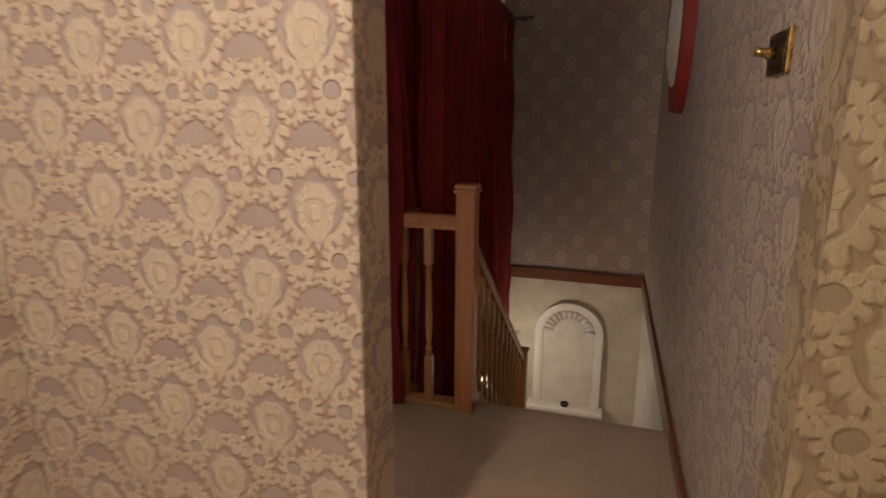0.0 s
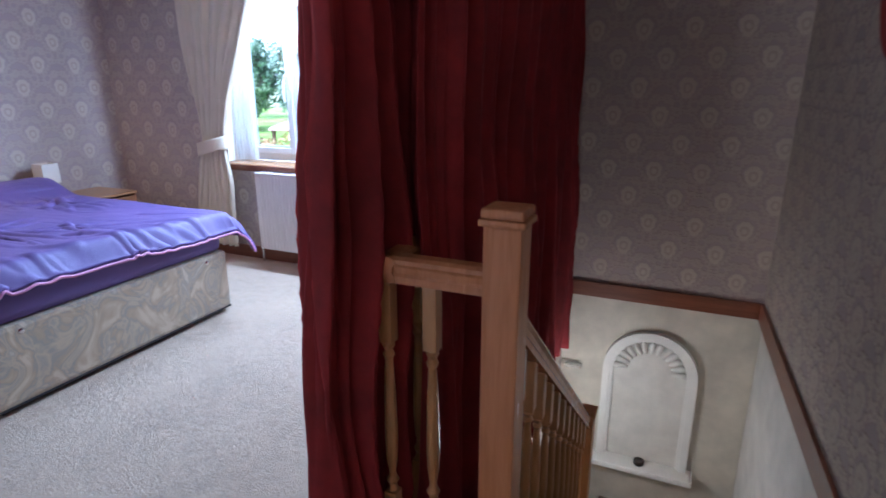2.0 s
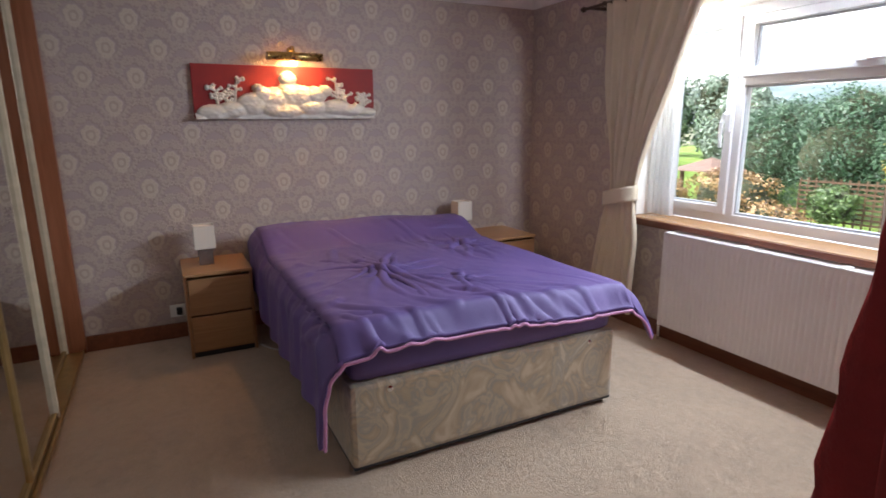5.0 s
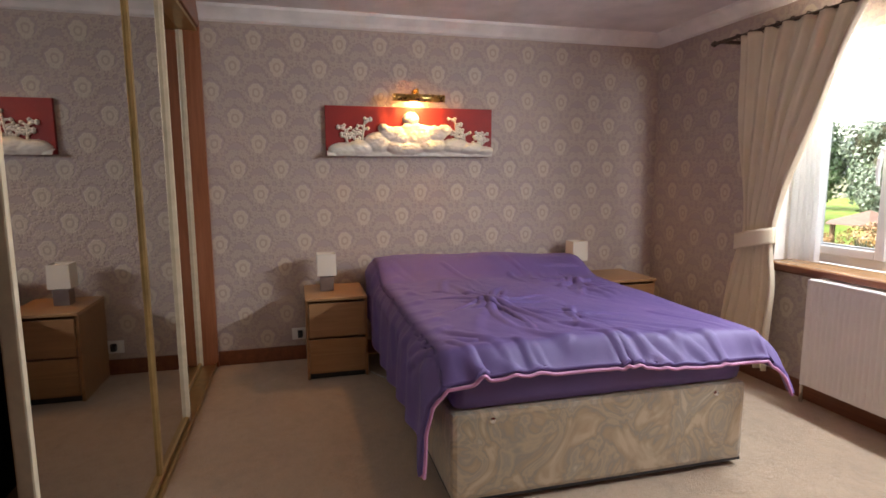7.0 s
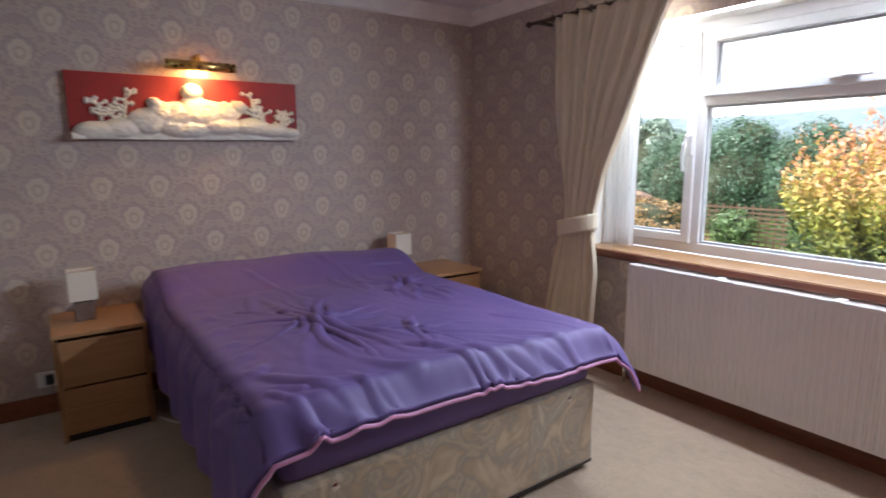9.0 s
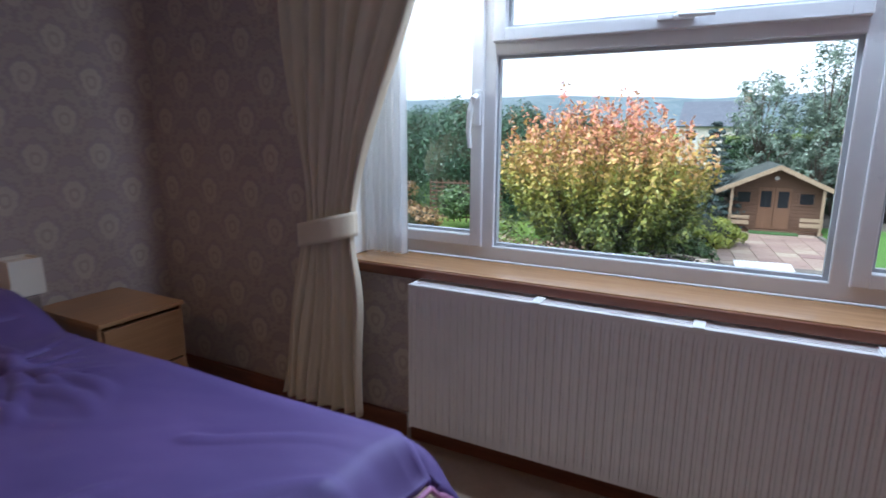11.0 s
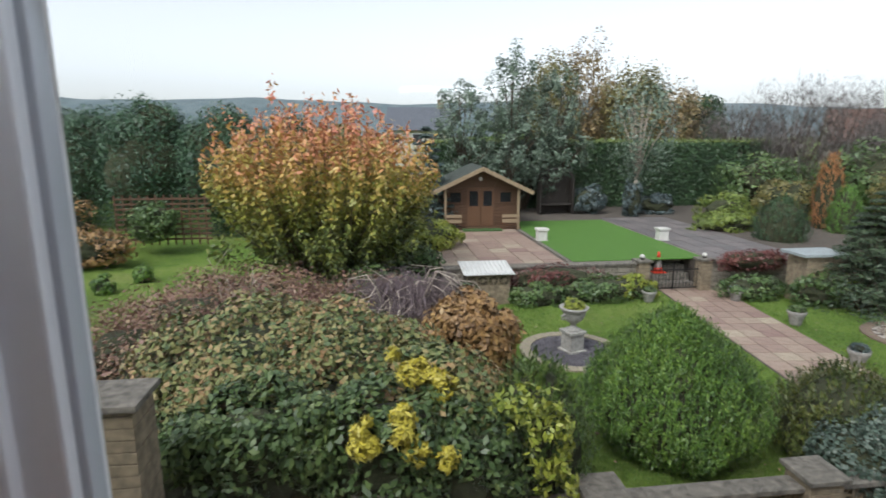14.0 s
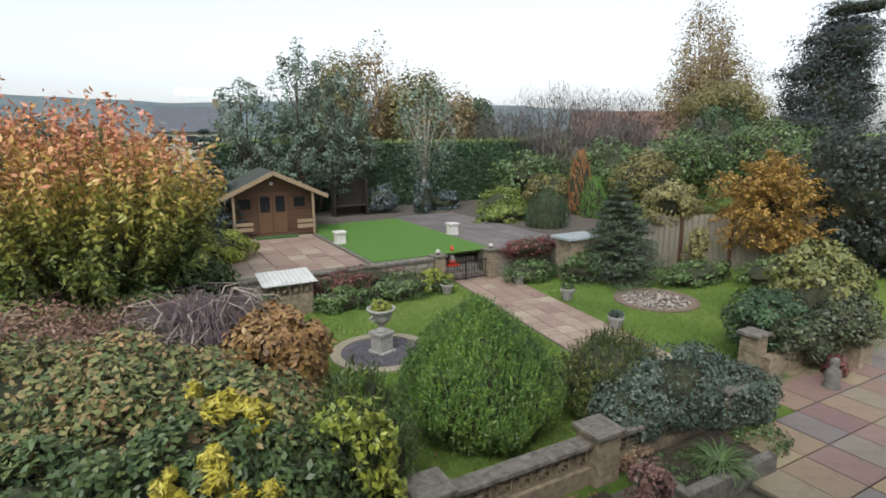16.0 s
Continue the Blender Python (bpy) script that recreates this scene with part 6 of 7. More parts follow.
def twigs(name, label, at, n, L, spread, mat_, seed, arch=0.5, category="shrub", r=0.008, hang=0.0):
    o = thing(name, label, category, at)
    rnd = random.Random(seed)
    bm = bmesh.new()
    for k in range(n):
        th, e = rnd.uniform(0, 6.283), rnd.uniform(0.3, 1.0)
        x0, y0 = rnd.uniform(-0.15, 0.15) * spread, rnd.uniform(-0.15, 0.15) * spread
        l = L * rnd.uniform(0.6, 1.1)
        pts = []
        for q in range(5):
            f = q / 4
            pts.append((x0 + math.cos(th) * spread * e * f, y0 + math.sin(th) * spread * e * f, l * (f - arch * f * f) + rnd.uniform(-0.03, 0.03)))
        tube(pts, [r, r * 0.8, r * 0.6, r * 0.4, r * 0.2], 4, bm)
        for q in range(3):
            s = Vector(pts[rnd.randint(1, 3)])
            tip = s + Vector((rnd.uniform(-0.3, 0.3), rnd.uniform(-0.3, 0.3), rnd.uniform(-0.05 - hang, 0.35 - hang))) * L * 0.4
            tube([s, tip], [r * 0.4, r * 0.15], 3, bm)
    part("twig_mass", bm, mat_, o)
    return o


def shoot_tree(name, label, base, lines, mat_, per, size, seed, trunk, fork, bark=None, aspect=0.5, spread=0.10, start=0.3, category="tree", droop=0.0):
    """A tree of leafy shoots: each line is (foot, middle, tip) of one shoot; leaves stand along it, thinning to the tip."""
    o = thing(name, label, category, base)
    rng = np.random.default_rng(seed)
    bark = bark or BARK
    part("trunk", tube([(0, 0, -0.1), (0.03, 0.02, fork * 0.5), (0, 0, fork)], [trunk * 1.25, trunk, trunk * 0.8], 9), bark, o, smooth=True)
    P, N, V = [], [], []
    wood = [bmesh.new() for _ in range(9)]
    for k, (a, b, c) in enumerate(lines):
        a, b, c = np.array(a), np.array(b), np.array(c)
        f = start + (1 - start) * rng.random(per) ** 0.85
        f = f[:, None]
        q = a * (1 - f) ** 2 + 2 * b * f * (1 - f) + c * f * f
        way = (b - a) * (1 - f) + (c - b) * f
        way = way / (np.linalg.norm(way, axis=1, keepdims=True) + 1e-9)
        off = rng.normal(0, 1, (per, 3))
        P.append(q + off * spread * (1.15 - 0.75 * f))
        N.append(off * 0.7 + np.array([0, 0, 0.5]))
        V.append(way * 0.6 + off * 0.4 - np.array([0, 0, droop]))
        if k % 2 == 0:
            g = [0.0, 0.3, 0.6, 0.97]
            pts = [tuple(a * (1 - s) ** 2 + 2 * b * s * (1 - s) + c * s * s) for s in g]
            tube(pts, [trunk * 0.34, trunk * 0.22, trunk * 0.12, trunk * 0.03], 5, wood[k // 2 % 9])
    for w_ in wood:
        part("limb", w_, bark, o, smooth=True)
    ob = new("crown", mesh_leaves("crown", np.concatenate(P), np.concatenate(N), size, mat_, aspect, seed, along_=np.concatenate(V)))
    ob.parent = o
    return o


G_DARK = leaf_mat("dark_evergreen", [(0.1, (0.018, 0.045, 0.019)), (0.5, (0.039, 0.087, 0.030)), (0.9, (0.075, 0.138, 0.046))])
G_MID = leaf_mat("mid_green", [(0.1, (0.034, 0.072, 0.018)), (0.5, (0.078, 0.137, 0.036)), (0.9, (0.156, 0.215, 0.062))])
G_BUSH = leaf_mat("viburnum_leaf", [(0.08, (0.030, 0.062, 0.020)), (0.34, (0.105, 0.150, 0.044)), (0.49, (0.215, 0.225, 0.070)), (0.60, (0.260, 0.215, 0.085)), (0.76, (0.340, 0.205, 0.095))], gloss=0.62)
G_YEW = leaf_mat("clipped_cypress", [(0.1, (0.028, 0.075, 0.014)), (0.5, (0.100, 0.200, 0.026)), (0.9, (0.250, 0.370, 0.050))])
G_CYP = leaf_mat("cypress_spray", [(0.1, (0.017, 0.050, 0.026)), (0.5, (0.038, 0.095, 0.043)), (0.9, (0.076, 0.151, 0.066))])
G_LIME = leaf_mat("lime_leaf", [(0.1, (0.12, 0.17, 0.02)), (0.5, (0.26, 0.30, 0.035)), (0.9, (0.42, 0.42, 0.07))])
G_YEL = leaf_mat("yellow_leaf", [(0.1, (0.34, 0.30, 0.03)), (0.5, (0.55, 0.47, 0.05)), (0.9, (0.66, 0.60, 0.16))])
G_AUT = leaf_mat("autumn_cherry", [(0.05, (0.038, 0.062, 0.016)), (0.26, (0.100, 0.135, 0.024)), (0.48, (0.27, 0.27, 0.036)), (0.66, (0.50, 0.32, 0.08)), (0.77, (0.60, 0.27, 0.13)), (0.93, (0.58, 0.20, 0.14))], vary_z=(0.8, 5.1))
G_BROWN = leaf_mat("dry_brown_leaf", [(0.1, (0.135, 0.074, 0.030)), (0.5, (0.297, 0.169, 0.061)), (0.9, (0.405, 0.270, 0.101))])
G_AMBER = leaf_mat("amber_beech", [(0.1, (0.15, 0.085, 0.012)), (0.5, (0.32, 0.18, 0.028)), (0.9, (0.44, 0.29, 0.05))])
G_GREY = leaf_mat("eucalyptus", [(0.1, (0.055, 0.085, 0.060)), (0.5, (0.145, 0.200, 0.140)), (0.9, (0.250, 0.320, 0.240))])
G_BLUE = leaf_mat("grey_blue_leaf", [(0.1, (0.030, 0.049, 0.051)), (0.5, (0.081, 0.115, 0.113)), (0.9, (0.176, 0.216, 0.213))])
G_RED = leaf_mat("berberis_red", [(0.1, (0.08, 0.022, 0.022)), (0.5, (0.16, 0.045, 0.04)), (0.9, (0.22, 0.085, 0.06))])
G_BARE = leaf_mat("bare_twiggery", [(0.1, (0.060, 0.052, 0.050)), (0.5, (0.11, 0.094, 0.088)), (0.9, (0.16, 0.135, 0.115))])
G_BIRCH = leaf_mat("birch_leaf", [(0.1, (0.12, 0.085, 0.04)), (0.5, (0.24, 0.17, 0.07)), (0.9, (0.33, 0.25, 0.11))])
G_WILLOW = leaf_mat("olive_autumn", [(0.1, (0.085, 0.085, 0.025)), (0.5, (0.17, 0.155, 0.045)), (0.9, (0.26, 0.21, 0.065))])
G_SPRUCE = leaf_mat("blue_spruce", [(0.1, (0.018, 0.036, 0.032)), (0.5, (0.045, 0.075, 0.068)), (0.9, (0.095, 0.135, 0.125))])

G_CHOI = leaf_mat("choisya_green", [(0.1, (0.024, 0.052, 0.014)), (0.5, (0.070, 0.120, 0.032)), (0.85, (0.15, 0.20, 0.055)), (0.97, (0.25, 0.27, 0.06))])
# big near shrubs under the window
shrub("viburnum_bush", "large viburnum bush with green and russet leaves", [(-4.0, 13.0, -2.0, 1.6, 1.4, 1.25), (-2.9, 12.7, -2.05, 1.5, 1.4, 1.15), (-4.5, 12.4, -2.15, 0.9, 1.0, 0.95), (-1.9, 11.9, -2.1, 1.1, 0.9, 0.95), (-3.6, 11.9, -2.1, 1.4, 0.8, 1.0)], G_BUSH, 74000, 0.044, 11, clumps=130, rough=0.24)
for k, (x, y, z, r_) in enumerate([(-2.64, 10.85, -1.42, 0.13), (-2.60, 10.82, -1.58, 0.15), (-2.25, 10.85, -1.34, 0.14), (-2.25, 10.8, -1.47, 0.12), (-2.08, 10.8, -1.68, 0.14), (-1.79, 10.8, -1.77, 0.12), (-2.03, 11.4, -1.10, 0.19), (-1.83, 11.35, -1.24, 0.17), (-2.28, 11.9, -1.10, 0.09), (-1.62, 11.6, -1.42, 0.11)]):
    shrub("choisya_spray", "bright yellow choisya shoots on top of the bush", [(x, y, z, r_, r_, r_ * 0.9)], G_YEL, int(13000 * r_ * r_) + 70, 0.05, 300 + k, clumps=9, aspect=0.30, core=0.0, rough=0.55, group="yellow choisya shoots")
shrub("choisya_leaves", "green choisya leaves below the window", [(-2.3, 11.3, -2.0, 1.0, 0.55, 0.85), (-3.7, 11.3, -2.0, 1.0, 0.6, 0.85), (-1.5, 11.2, -2.2, 0.7, 0.5, 0.75), (-4.5, 11.4, -2.2, 0.7, 0.6, 0.75)], G_CHOI, 24000, 0.048, 13, clumps=50)
shrub("ivy_trail", "trailing variegated lime creeper over the small cypress", [(-0.95, 10.95, -1.35, 0.40, 0.22, 0.22), (-0.72, 10.85, -1.75, 0.26, 0.2, 0.40), (-0.62, 10.8, -2.2, 0.2, 0.18, 0.3)], G_LIME, 750, 0.05, 14, clumps=26, core=0.0, aspect=0.5)
upright("small_cypress", "small rounded green cypress", (-0.62, 11.6, LAWN), 1.9, 0.62, leaf_mat("golden_cypress", [(0.1, (0.03, 0.07, 0.012)), (0.5, (0.08, 0.14, 0.02)), (0.9, (0.16, 0.20, 0.035))]), 9000, 0.05, 15)
upright("clipped_cypress", "big egg-shaped bright green clipped cypress", (1.63, 12.6, LAWN), 2.10, 1.14, G_YEW, 66000, 0.045, 16, power=0.95)
upright("low_conifer", "low rounded golden green conifer", (3.75, 11.9, LAWN), 1.35, 0.85, leaf_mat("gold_thuja", [(0.1, (0.035, 0.065, 0.015)), (0.5, (0.10, 0.125, 0.02)), (0.9, (0.18, 0.17, 0.03))]), 11000, 0.05, 17)
shrub("cotoneaster", "spreading grey-green shrub hanging over the low wall", [(4.25, 11.15, -2.35, 1.0, 0.65, 0.65), (5.35, 10.95, -2.6, 0.85, 0.6, 0.5), (3.3, 11.2, -2.5, 0.6, 0.5, 0.5)], leaf_mat("cotoneaster_leaf", [(0.1, (0.030, 0.052, 0.040)), (0.5, (0.075, 0.115, 0.085)), (0.9, (0.165, 0.205, 0.165))]), 24000, 0.032, 18, clumps=80)
shrub("hydrangea", "russet brown hydrangea going over", [(-0.75, 15.0, -2.2, 0.85, 0.75, 0.8)], G_BROWN, 7500, 0.075, 19, clumps=70, aspect=0.5, core=0.55)
twigs("weeping_birch", "bare weeping birch with silvery twigs", (-1.75, 16.7, LAWN), 520, 5.6, 1.75, plain("purple_twigs", (0.15, 0.115, 0.12), 0.9), 20, arch=0.93, category="tree", r=0.011, hang=0.30)
twigs("weeping_birch", "bleached arching boughs of the weeping birch", (-1.9, 16.6, LAWN), 34, 5.9, 1.9, PALEBARK, 27, arch=0.84, category="tree", r=0.024, hang=0.22)
twigs("pale_branch", "bleached bare branches standing out of the shrubs", (-5.2, 17.0, LAWN), 9, 3.4, 1.1, PALEBARK, 21, arch=0.45, r=0.022)
twigs("pale_branch", "bleached bare branches standing out of the shrubs", (-1.4, 17.0, LAWN), 12, 2.1, 1.3, PALEBARK, 22, arch=0.55, r=0.02)
G_BERB = leaf_mat("purple_brown_leaf", [(0.1, (0.11, 0.055, 0.042)), (0.4, (0.22, 0.115, 0.085)), (0.65, (0.30, 0.20, 0.11)), (0.9, (0.34, 0.25, 0.14))])
shrub("berberis", "red-brown and tan autumn berberis thicket", [(-6.2, 14.4, -2.15, 1.2, 1.1, 1.0), (-5.6, 15.8, -2.1, 1.5, 1.2, 1.05), (-4.2, 16.2, -2.2, 1.5, 1.1, 0.9), (-6.9, 13.6, -2.4, 0.9, 0.9, 0.75), (-5.5, 13.4, -2.2, 0.9, 0.8, 0.85), (-5.5, 12.5, -2.35, 0.75, 0.7, 0.75)], G_BERB, 34000, 0.034, 23, core=0.62, clumps=110, rough=0.34)
twigs("twiggy_shrub", "reddish twigs standing out of the berberis", (-5.8, 15.2, LAWN), 260, 3.1, 1.7, plain("red_twigs", (0.22, 0.12, 0.10), 0.9), 26, arch=0.45, r=0.006)
shrub("tan_perennials", "dry tan perennials at the foot of the cherry", [(-4.9, 18.2, -2.2, 1.5, 0.8, 0.75), (-2.6, 18.3, -2.35, 1.1, 0.7, 0.6), (-6.4, 17.4, -2.4, 1.1, 0.9, 0.6)], G_BERB, 11000, 0.045, 28, core=0.5, clumps=60, rough=0.4)

# autumn cherry
rc = random.Random(31)
lines_ = []
for k in range(460):
    a, d = rc.uniform(0, 6.283), math.sqrt(rc.uniform(0.01, 1.0))
    if k % 3 == 0:
        d, zt = rc.uniform(0.55, 1.02), rc.uniform(1.5, 3.6)
    else:
        zt = 5.15 - 1.65 * d * d + rc.gauss(0, 0.38)
    tip = (3.05 * d * math.cos(a), 2.4 * d * math.sin(a), zt)
    foot = (0.25 * math.cos(a), 0.25 * math.sin(a), 0.6 + 0.3 * rc.random())
    mid_ = (tip[0] * 0.85, tip[1] * 0.85, lerp(foot[2], zt, 0.40))
    lines_.append((foot, mid_, tip))
shoot_tree("autumn_cherry", "rounded cherry tree turning from green to yellow and coral", (-3.72, 20.7, LAWN), lines_, G_AUT, 72, 0.076, 30, 0.10, 0.8, aspect=0.42, spread=0.15, start=0.36, droop=0.35)

# left of the garden
for k, (x, y, h, r) in enumerate([(-8.8, 31, 5.0, 1.9), (-12.0, 31.5, 5.4, 2.2), (-15.4, 33, 4.9, 2.1), (-6.0, 30.5, 4.5, 1.7)]):
    tree("leyland_cypress", "dark dense cypress of the far hedge", (x, y, -2.6), [(x, y, -2.6 + h * 0.48, r, r * 0.8, h * 0.50), (x + 0.5, y, -2.6 + h * 0.78, r * 0.55, r * 0.5, h * 0.26), (x - 0.7, y, -2.6 + h * 0.70, r * 0.5, r * 0.5, h * 0.24)], G_CYP, 17000, 0.088, 40 + k, clumps=110, aspect=0.30, core=0.75, nl=3, category="conifer")
shrub("trellis_shrub", "yellow-green shrub by the trellis", [(-10.4, 27.0, -1.7, 0.9, 0.6, 0.75)], G_MID, 2500, 0.07, 46)
tr = thing("trellis_fence", "brown lattice trellis fence panels", "fence", (-10.4, 27.6, -2.7))
for k in range(9):
    part("slat", boxes((-1.5, 1.9, -0.012, 0.012, 0.2 + k * 0.19, 0.27 + k * 0.19)), CABIN, tr)
for k in range(12):
    part("upright_slat", boxes((-1.5 + k * 0.29, -1.44 + k * 0.29, 0.0125, 0.03, 0.0, 1.9)), CABIN, tr)
for k, (x, y, r) in enumerate([(-11.0, 21.5, 0.35), (-9.9, 21.8, 0.3), (-9.3, 23.0, 0.28)]):
    shrub("box_ball", "small clipped box ball on the lawn", [(x, y, -2.75, r, r, r * 1.15)], G_YEW, 1600, 0.035, 50 + k, group="box balls")
shrub("red_shrub", "reddish brown shrubs behind the lawn", [(-14, 26.5, -1.8, 2.0, 1.3, 1.2), (-17, 25.5, -2.0, 1.6, 1.2, 1.0), (-11.6, 25.0, -2.3, 1.3, 0.9, 0.6)], G_BROWN, 9000, 0.07, 54)
shrub("side_hedge", "clipped low hedge across the neighbouring garden", [(-26, 30, -2.0, 3.4, 0.9, 0.7), (-32, 29, -2.0, 3.4, 0.9, 0.7), (-24, 26, -2.1, 1.8, 1.2, 0.8), (-28, 24, -2.2, 2.2, 1.4, 0.9)], G_MID, 12000, 0.08, 55)
shrub("mixed_border", "mixed green and yellow border beside the lawn", [(-19, 22, -2.2, 2.2, 1.6, 1.0), (-16.5, 21, -2.3, 1.2, 1.2, 0.85), (-21, 19, -2.3, 1.8, 1.6, 0.8), (-15, 18.6, -2.55, 1.4, 1.2, 0.55)], G_MID, 14000, 0.075, 56)
shrub("grey_border_shrub", "grey and tan shrubs beside the neighbouring lawn", [(-11.9, 19.6, -2.2, 1.2, 0.9, 0.85), (-14.0, 20.5, -2.1, 1.5, 1.0, 0.95), (-13.6, 16.4, -2.0, 1.5, 1.2, 1.15), (-16.0, 17.0, -1.9, 1.6, 1.3, 1.2)], G_BLUE, 12000, 0.05, 157, rough=0.36)
shrub("variegated_shrub", "yellow variegated shrub in the border", [(-17.5, 23.5, -1.9, 1.0, 0.9, 0.8)], G_LIME, 2500, 0.065, 57)
tree("dome_conifer", "tall dome-shaped grey-green conifer", (-19, 36, -2.4), [(-19, 36, 0.4, 2.4, 2.2, 2.9)], G_GREY, 9000, 0.12, 58, core=0.85, clumps=70, rough=0.2)
for k, (x, y, h, w, m) in enumerate([(-41, 60, 8.5, 2.6, G_DARK), (-36, 61, 9.0, 2.8, G_GREY), (-28, 52, 5.0, 3.0, G_MID), (-46, 52, 5.0, 3.6, G_WILLOW), (-34, 46, 4.6, 3.0, G_MID), (-24, 44, 4.2, 2.6, G_DARK), (-52, 64, 6.0, 4.0, G_MID), (-30, 60, 5.2, 3.4, G_WILLOW), (-22, 56, 5.0, 3.2, G_MID), (-15, 58, 4.6, 3.2, G_DARK), (-40, 42, 3.6, 3.0, G_BROWN), (-50, 44, 3.8, 3.2, G_MID), (-30, 38, 3.0, 2.4, G_GREY), (-6, 60, 4.4, 3.0, G_WILLOW), (12, 62, 5.0, 3.4, G_MID), (20, 58, 5.0, 3.4, G_WILLOW)]):
    tree("background_tree", "distant garden tree on the far side of the lawns", (x, y, -2.2), [(x, y, -2.2 + h * 0.66, w, w, h * 0.36), (x + w * 0.4, y, -2.2 + h * 0.4, w * 0.8, w, h * 0.3)], m, 3500, 0.22, 60 + k, 0.15, clumps=40, core=0.6, nl=4)
gz = thing("gazebo", "low brown-roofed garden shelter in a neighbour's plot", "gazebo", (-17.8, 31.0, -2.6))
part("roof", lathe([(1.9, 1.55), (1.85, 1.62), (0.15, 2.15), (0.02, 2.2)], 6), plain("brown_shingle", (0.16, 0.10, 0.08), 0.9, vary=0.3), gz)
for k in range(6):
    part("post", boxes((1.6 * math.cos(k * math.pi / 3) - 0.05, 1.6 * math.cos(k * math.pi / 3) + 0.05, 1.6 * math.sin(k * math.pi / 3) - 0.05, 1.6 * math.sin(k * math.pi / 3) + 0.05, 0, 1.56)), CABIN, gz)
par = thing("garden_parasol", "closed grey parasol standing on the lawn", "parasol", (-12.3, 19.2, LAWN))
part("pole", tube([(0, 0, 0), (0, 0, 2.0)], 0.02, 8), GREYPOT, par)
part("canopy", lathe([(0.03, 0.75), (0.08, 1.0), (0.13, 1.7), (0.05, 2.0)], 10), plain("grey_canvas", (0.17, 0.19, 0.20), 0.8), par)
solid("garden_pond", lathe([(1.1, 0.0), (1.15, 0.03), (1.0, 0.04)], 28, (-8.7, 14.6, LAWN)), plain("pond_slate", (0.14, 0.15, 0.16), 0.3, vary=0.5, scale=6), "small round slate-covered pond in the lawn", "pond")

# behind the terrace
shrub("terrace_shrub", "mixed green shrubs beside the terrace wall", [(-1.6, 21.3, -2.3, 1.1, 0.8, 0.65), (-2.6, 19.2, -2.4, 1.0, 0.8, 0.6), (-0.6, 18.9, -2.6, 0.9, 0.6, 0.45)], G_MID, 6000, 0.06, 69)
conifer("blue_spruce", "blue-grey spruce beside the summerhouse", (-0.35, 27.3, -2.4), 4.3, 1.55, G_SPRUCE, 9000, 0.10, 70)
shrub("golden_shrub", "low golden-green shrub on the terrace edge", [(-0.75, 23.4, -1.85, 1.15, 0.8, 0.6)], G_LIME, 5000, 0.055, 71)
for k, (x, y, zt, w) in enumerate([(1.7, 31.5, 3.9, 1.5), (4.0, 31.2, 5.5, 1.4), (6.2, 31.6, 4.7, 1.3), (5.0, 32.5, 3.6, 1.8)]):
    h = zt + 2.2
    tree("eucalyptus", "tall grey-leaved eucalyptus with open airy crown", (x, y, -2.2), [(x, y, -2.2 + h * 0.70, w, w, h * 0.30), (x + 0.5, y - 0.4, -2.2 + h * 0.42, w * 0.95, w, h * 0.20), (x - 0.5, y - 0.8, -2.2 + h * 0.26, w * 0.6, w * 0.6, h * 0.16)], G_GREY, 5600, 0.090, 74 + k, 0.10, tuft=0.62, clumps=38, aspect=0.36, rough=0.42, nl=6, depth=0.9, trunk_top=0.5)
hd = thing("tall_hedge", "tall clipped dark conifer hedge behind the terrace", "hedge", (8, 33.5, -2.3))
rngh = np.random.default_rng(80)
nh = 36000
hx, hz = rngh.uniform(-7.5, 10.5, nh), rngh.uniform(0, 3.35, nh)
P = np.stack([hx, -0.55 + rngh.normal(0, 0.10, nh), hz], 1)
ntop = 9000
T = np.stack([rngh.uniform(-7.5, 10.5, ntop), rngh.uniform(-0.6, 1.0, ntop), 3.35 + rngh.normal(0, 0.07, ntop)], 1)
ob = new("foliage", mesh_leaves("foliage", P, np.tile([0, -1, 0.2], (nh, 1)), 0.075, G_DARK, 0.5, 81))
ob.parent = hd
# top leaves get a brighter green than the hedge's face
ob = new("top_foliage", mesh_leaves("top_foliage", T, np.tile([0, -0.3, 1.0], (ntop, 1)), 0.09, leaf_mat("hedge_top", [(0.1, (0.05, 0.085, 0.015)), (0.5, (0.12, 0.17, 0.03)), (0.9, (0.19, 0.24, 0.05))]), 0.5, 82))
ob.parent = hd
ob["label"] = "brighter green leaves along the hedge top"
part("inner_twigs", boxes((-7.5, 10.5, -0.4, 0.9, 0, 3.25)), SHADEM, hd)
for k, (x, y, zt, w, m, nn) in enumerate([(10.2, 38, 6.6, 1.6, G_BIRCH, 6500), (12.6, 37, 5.4, 1.9, G_WILLOW, 8000), (8.2, 38, 5.9, 1.6, G_WILLOW, 6500), (14.6, 36.5, 4.4, 1.9, G_BIRCH, 6500)]):
    h = zt + 2.2
    tree("autumn_birch", "slender birch with thin yellowing leaves", (x, y, -2.2), [(x, y, -2.2 + h * 0.62, w, w, h * 0.38)], m, nn, 0.10, 84 + k, 0.09, PALEBARK, clumps=60, aspect=0.45, rough=0.4, nl=9, depth=1.0)
tree("ivy_trunk_tree", "leaning garden tree with bare crown and ivy round its trunk", (9.3, 29.6, -2.2), [(9.6, 29.8, 1.6, 1.6, 1.2, 2.2)], G_GREY, 2200, 0.08, 88, 0.10, PALEBARK, clumps=40, rough=0.4, nl=10, depth=1.0)
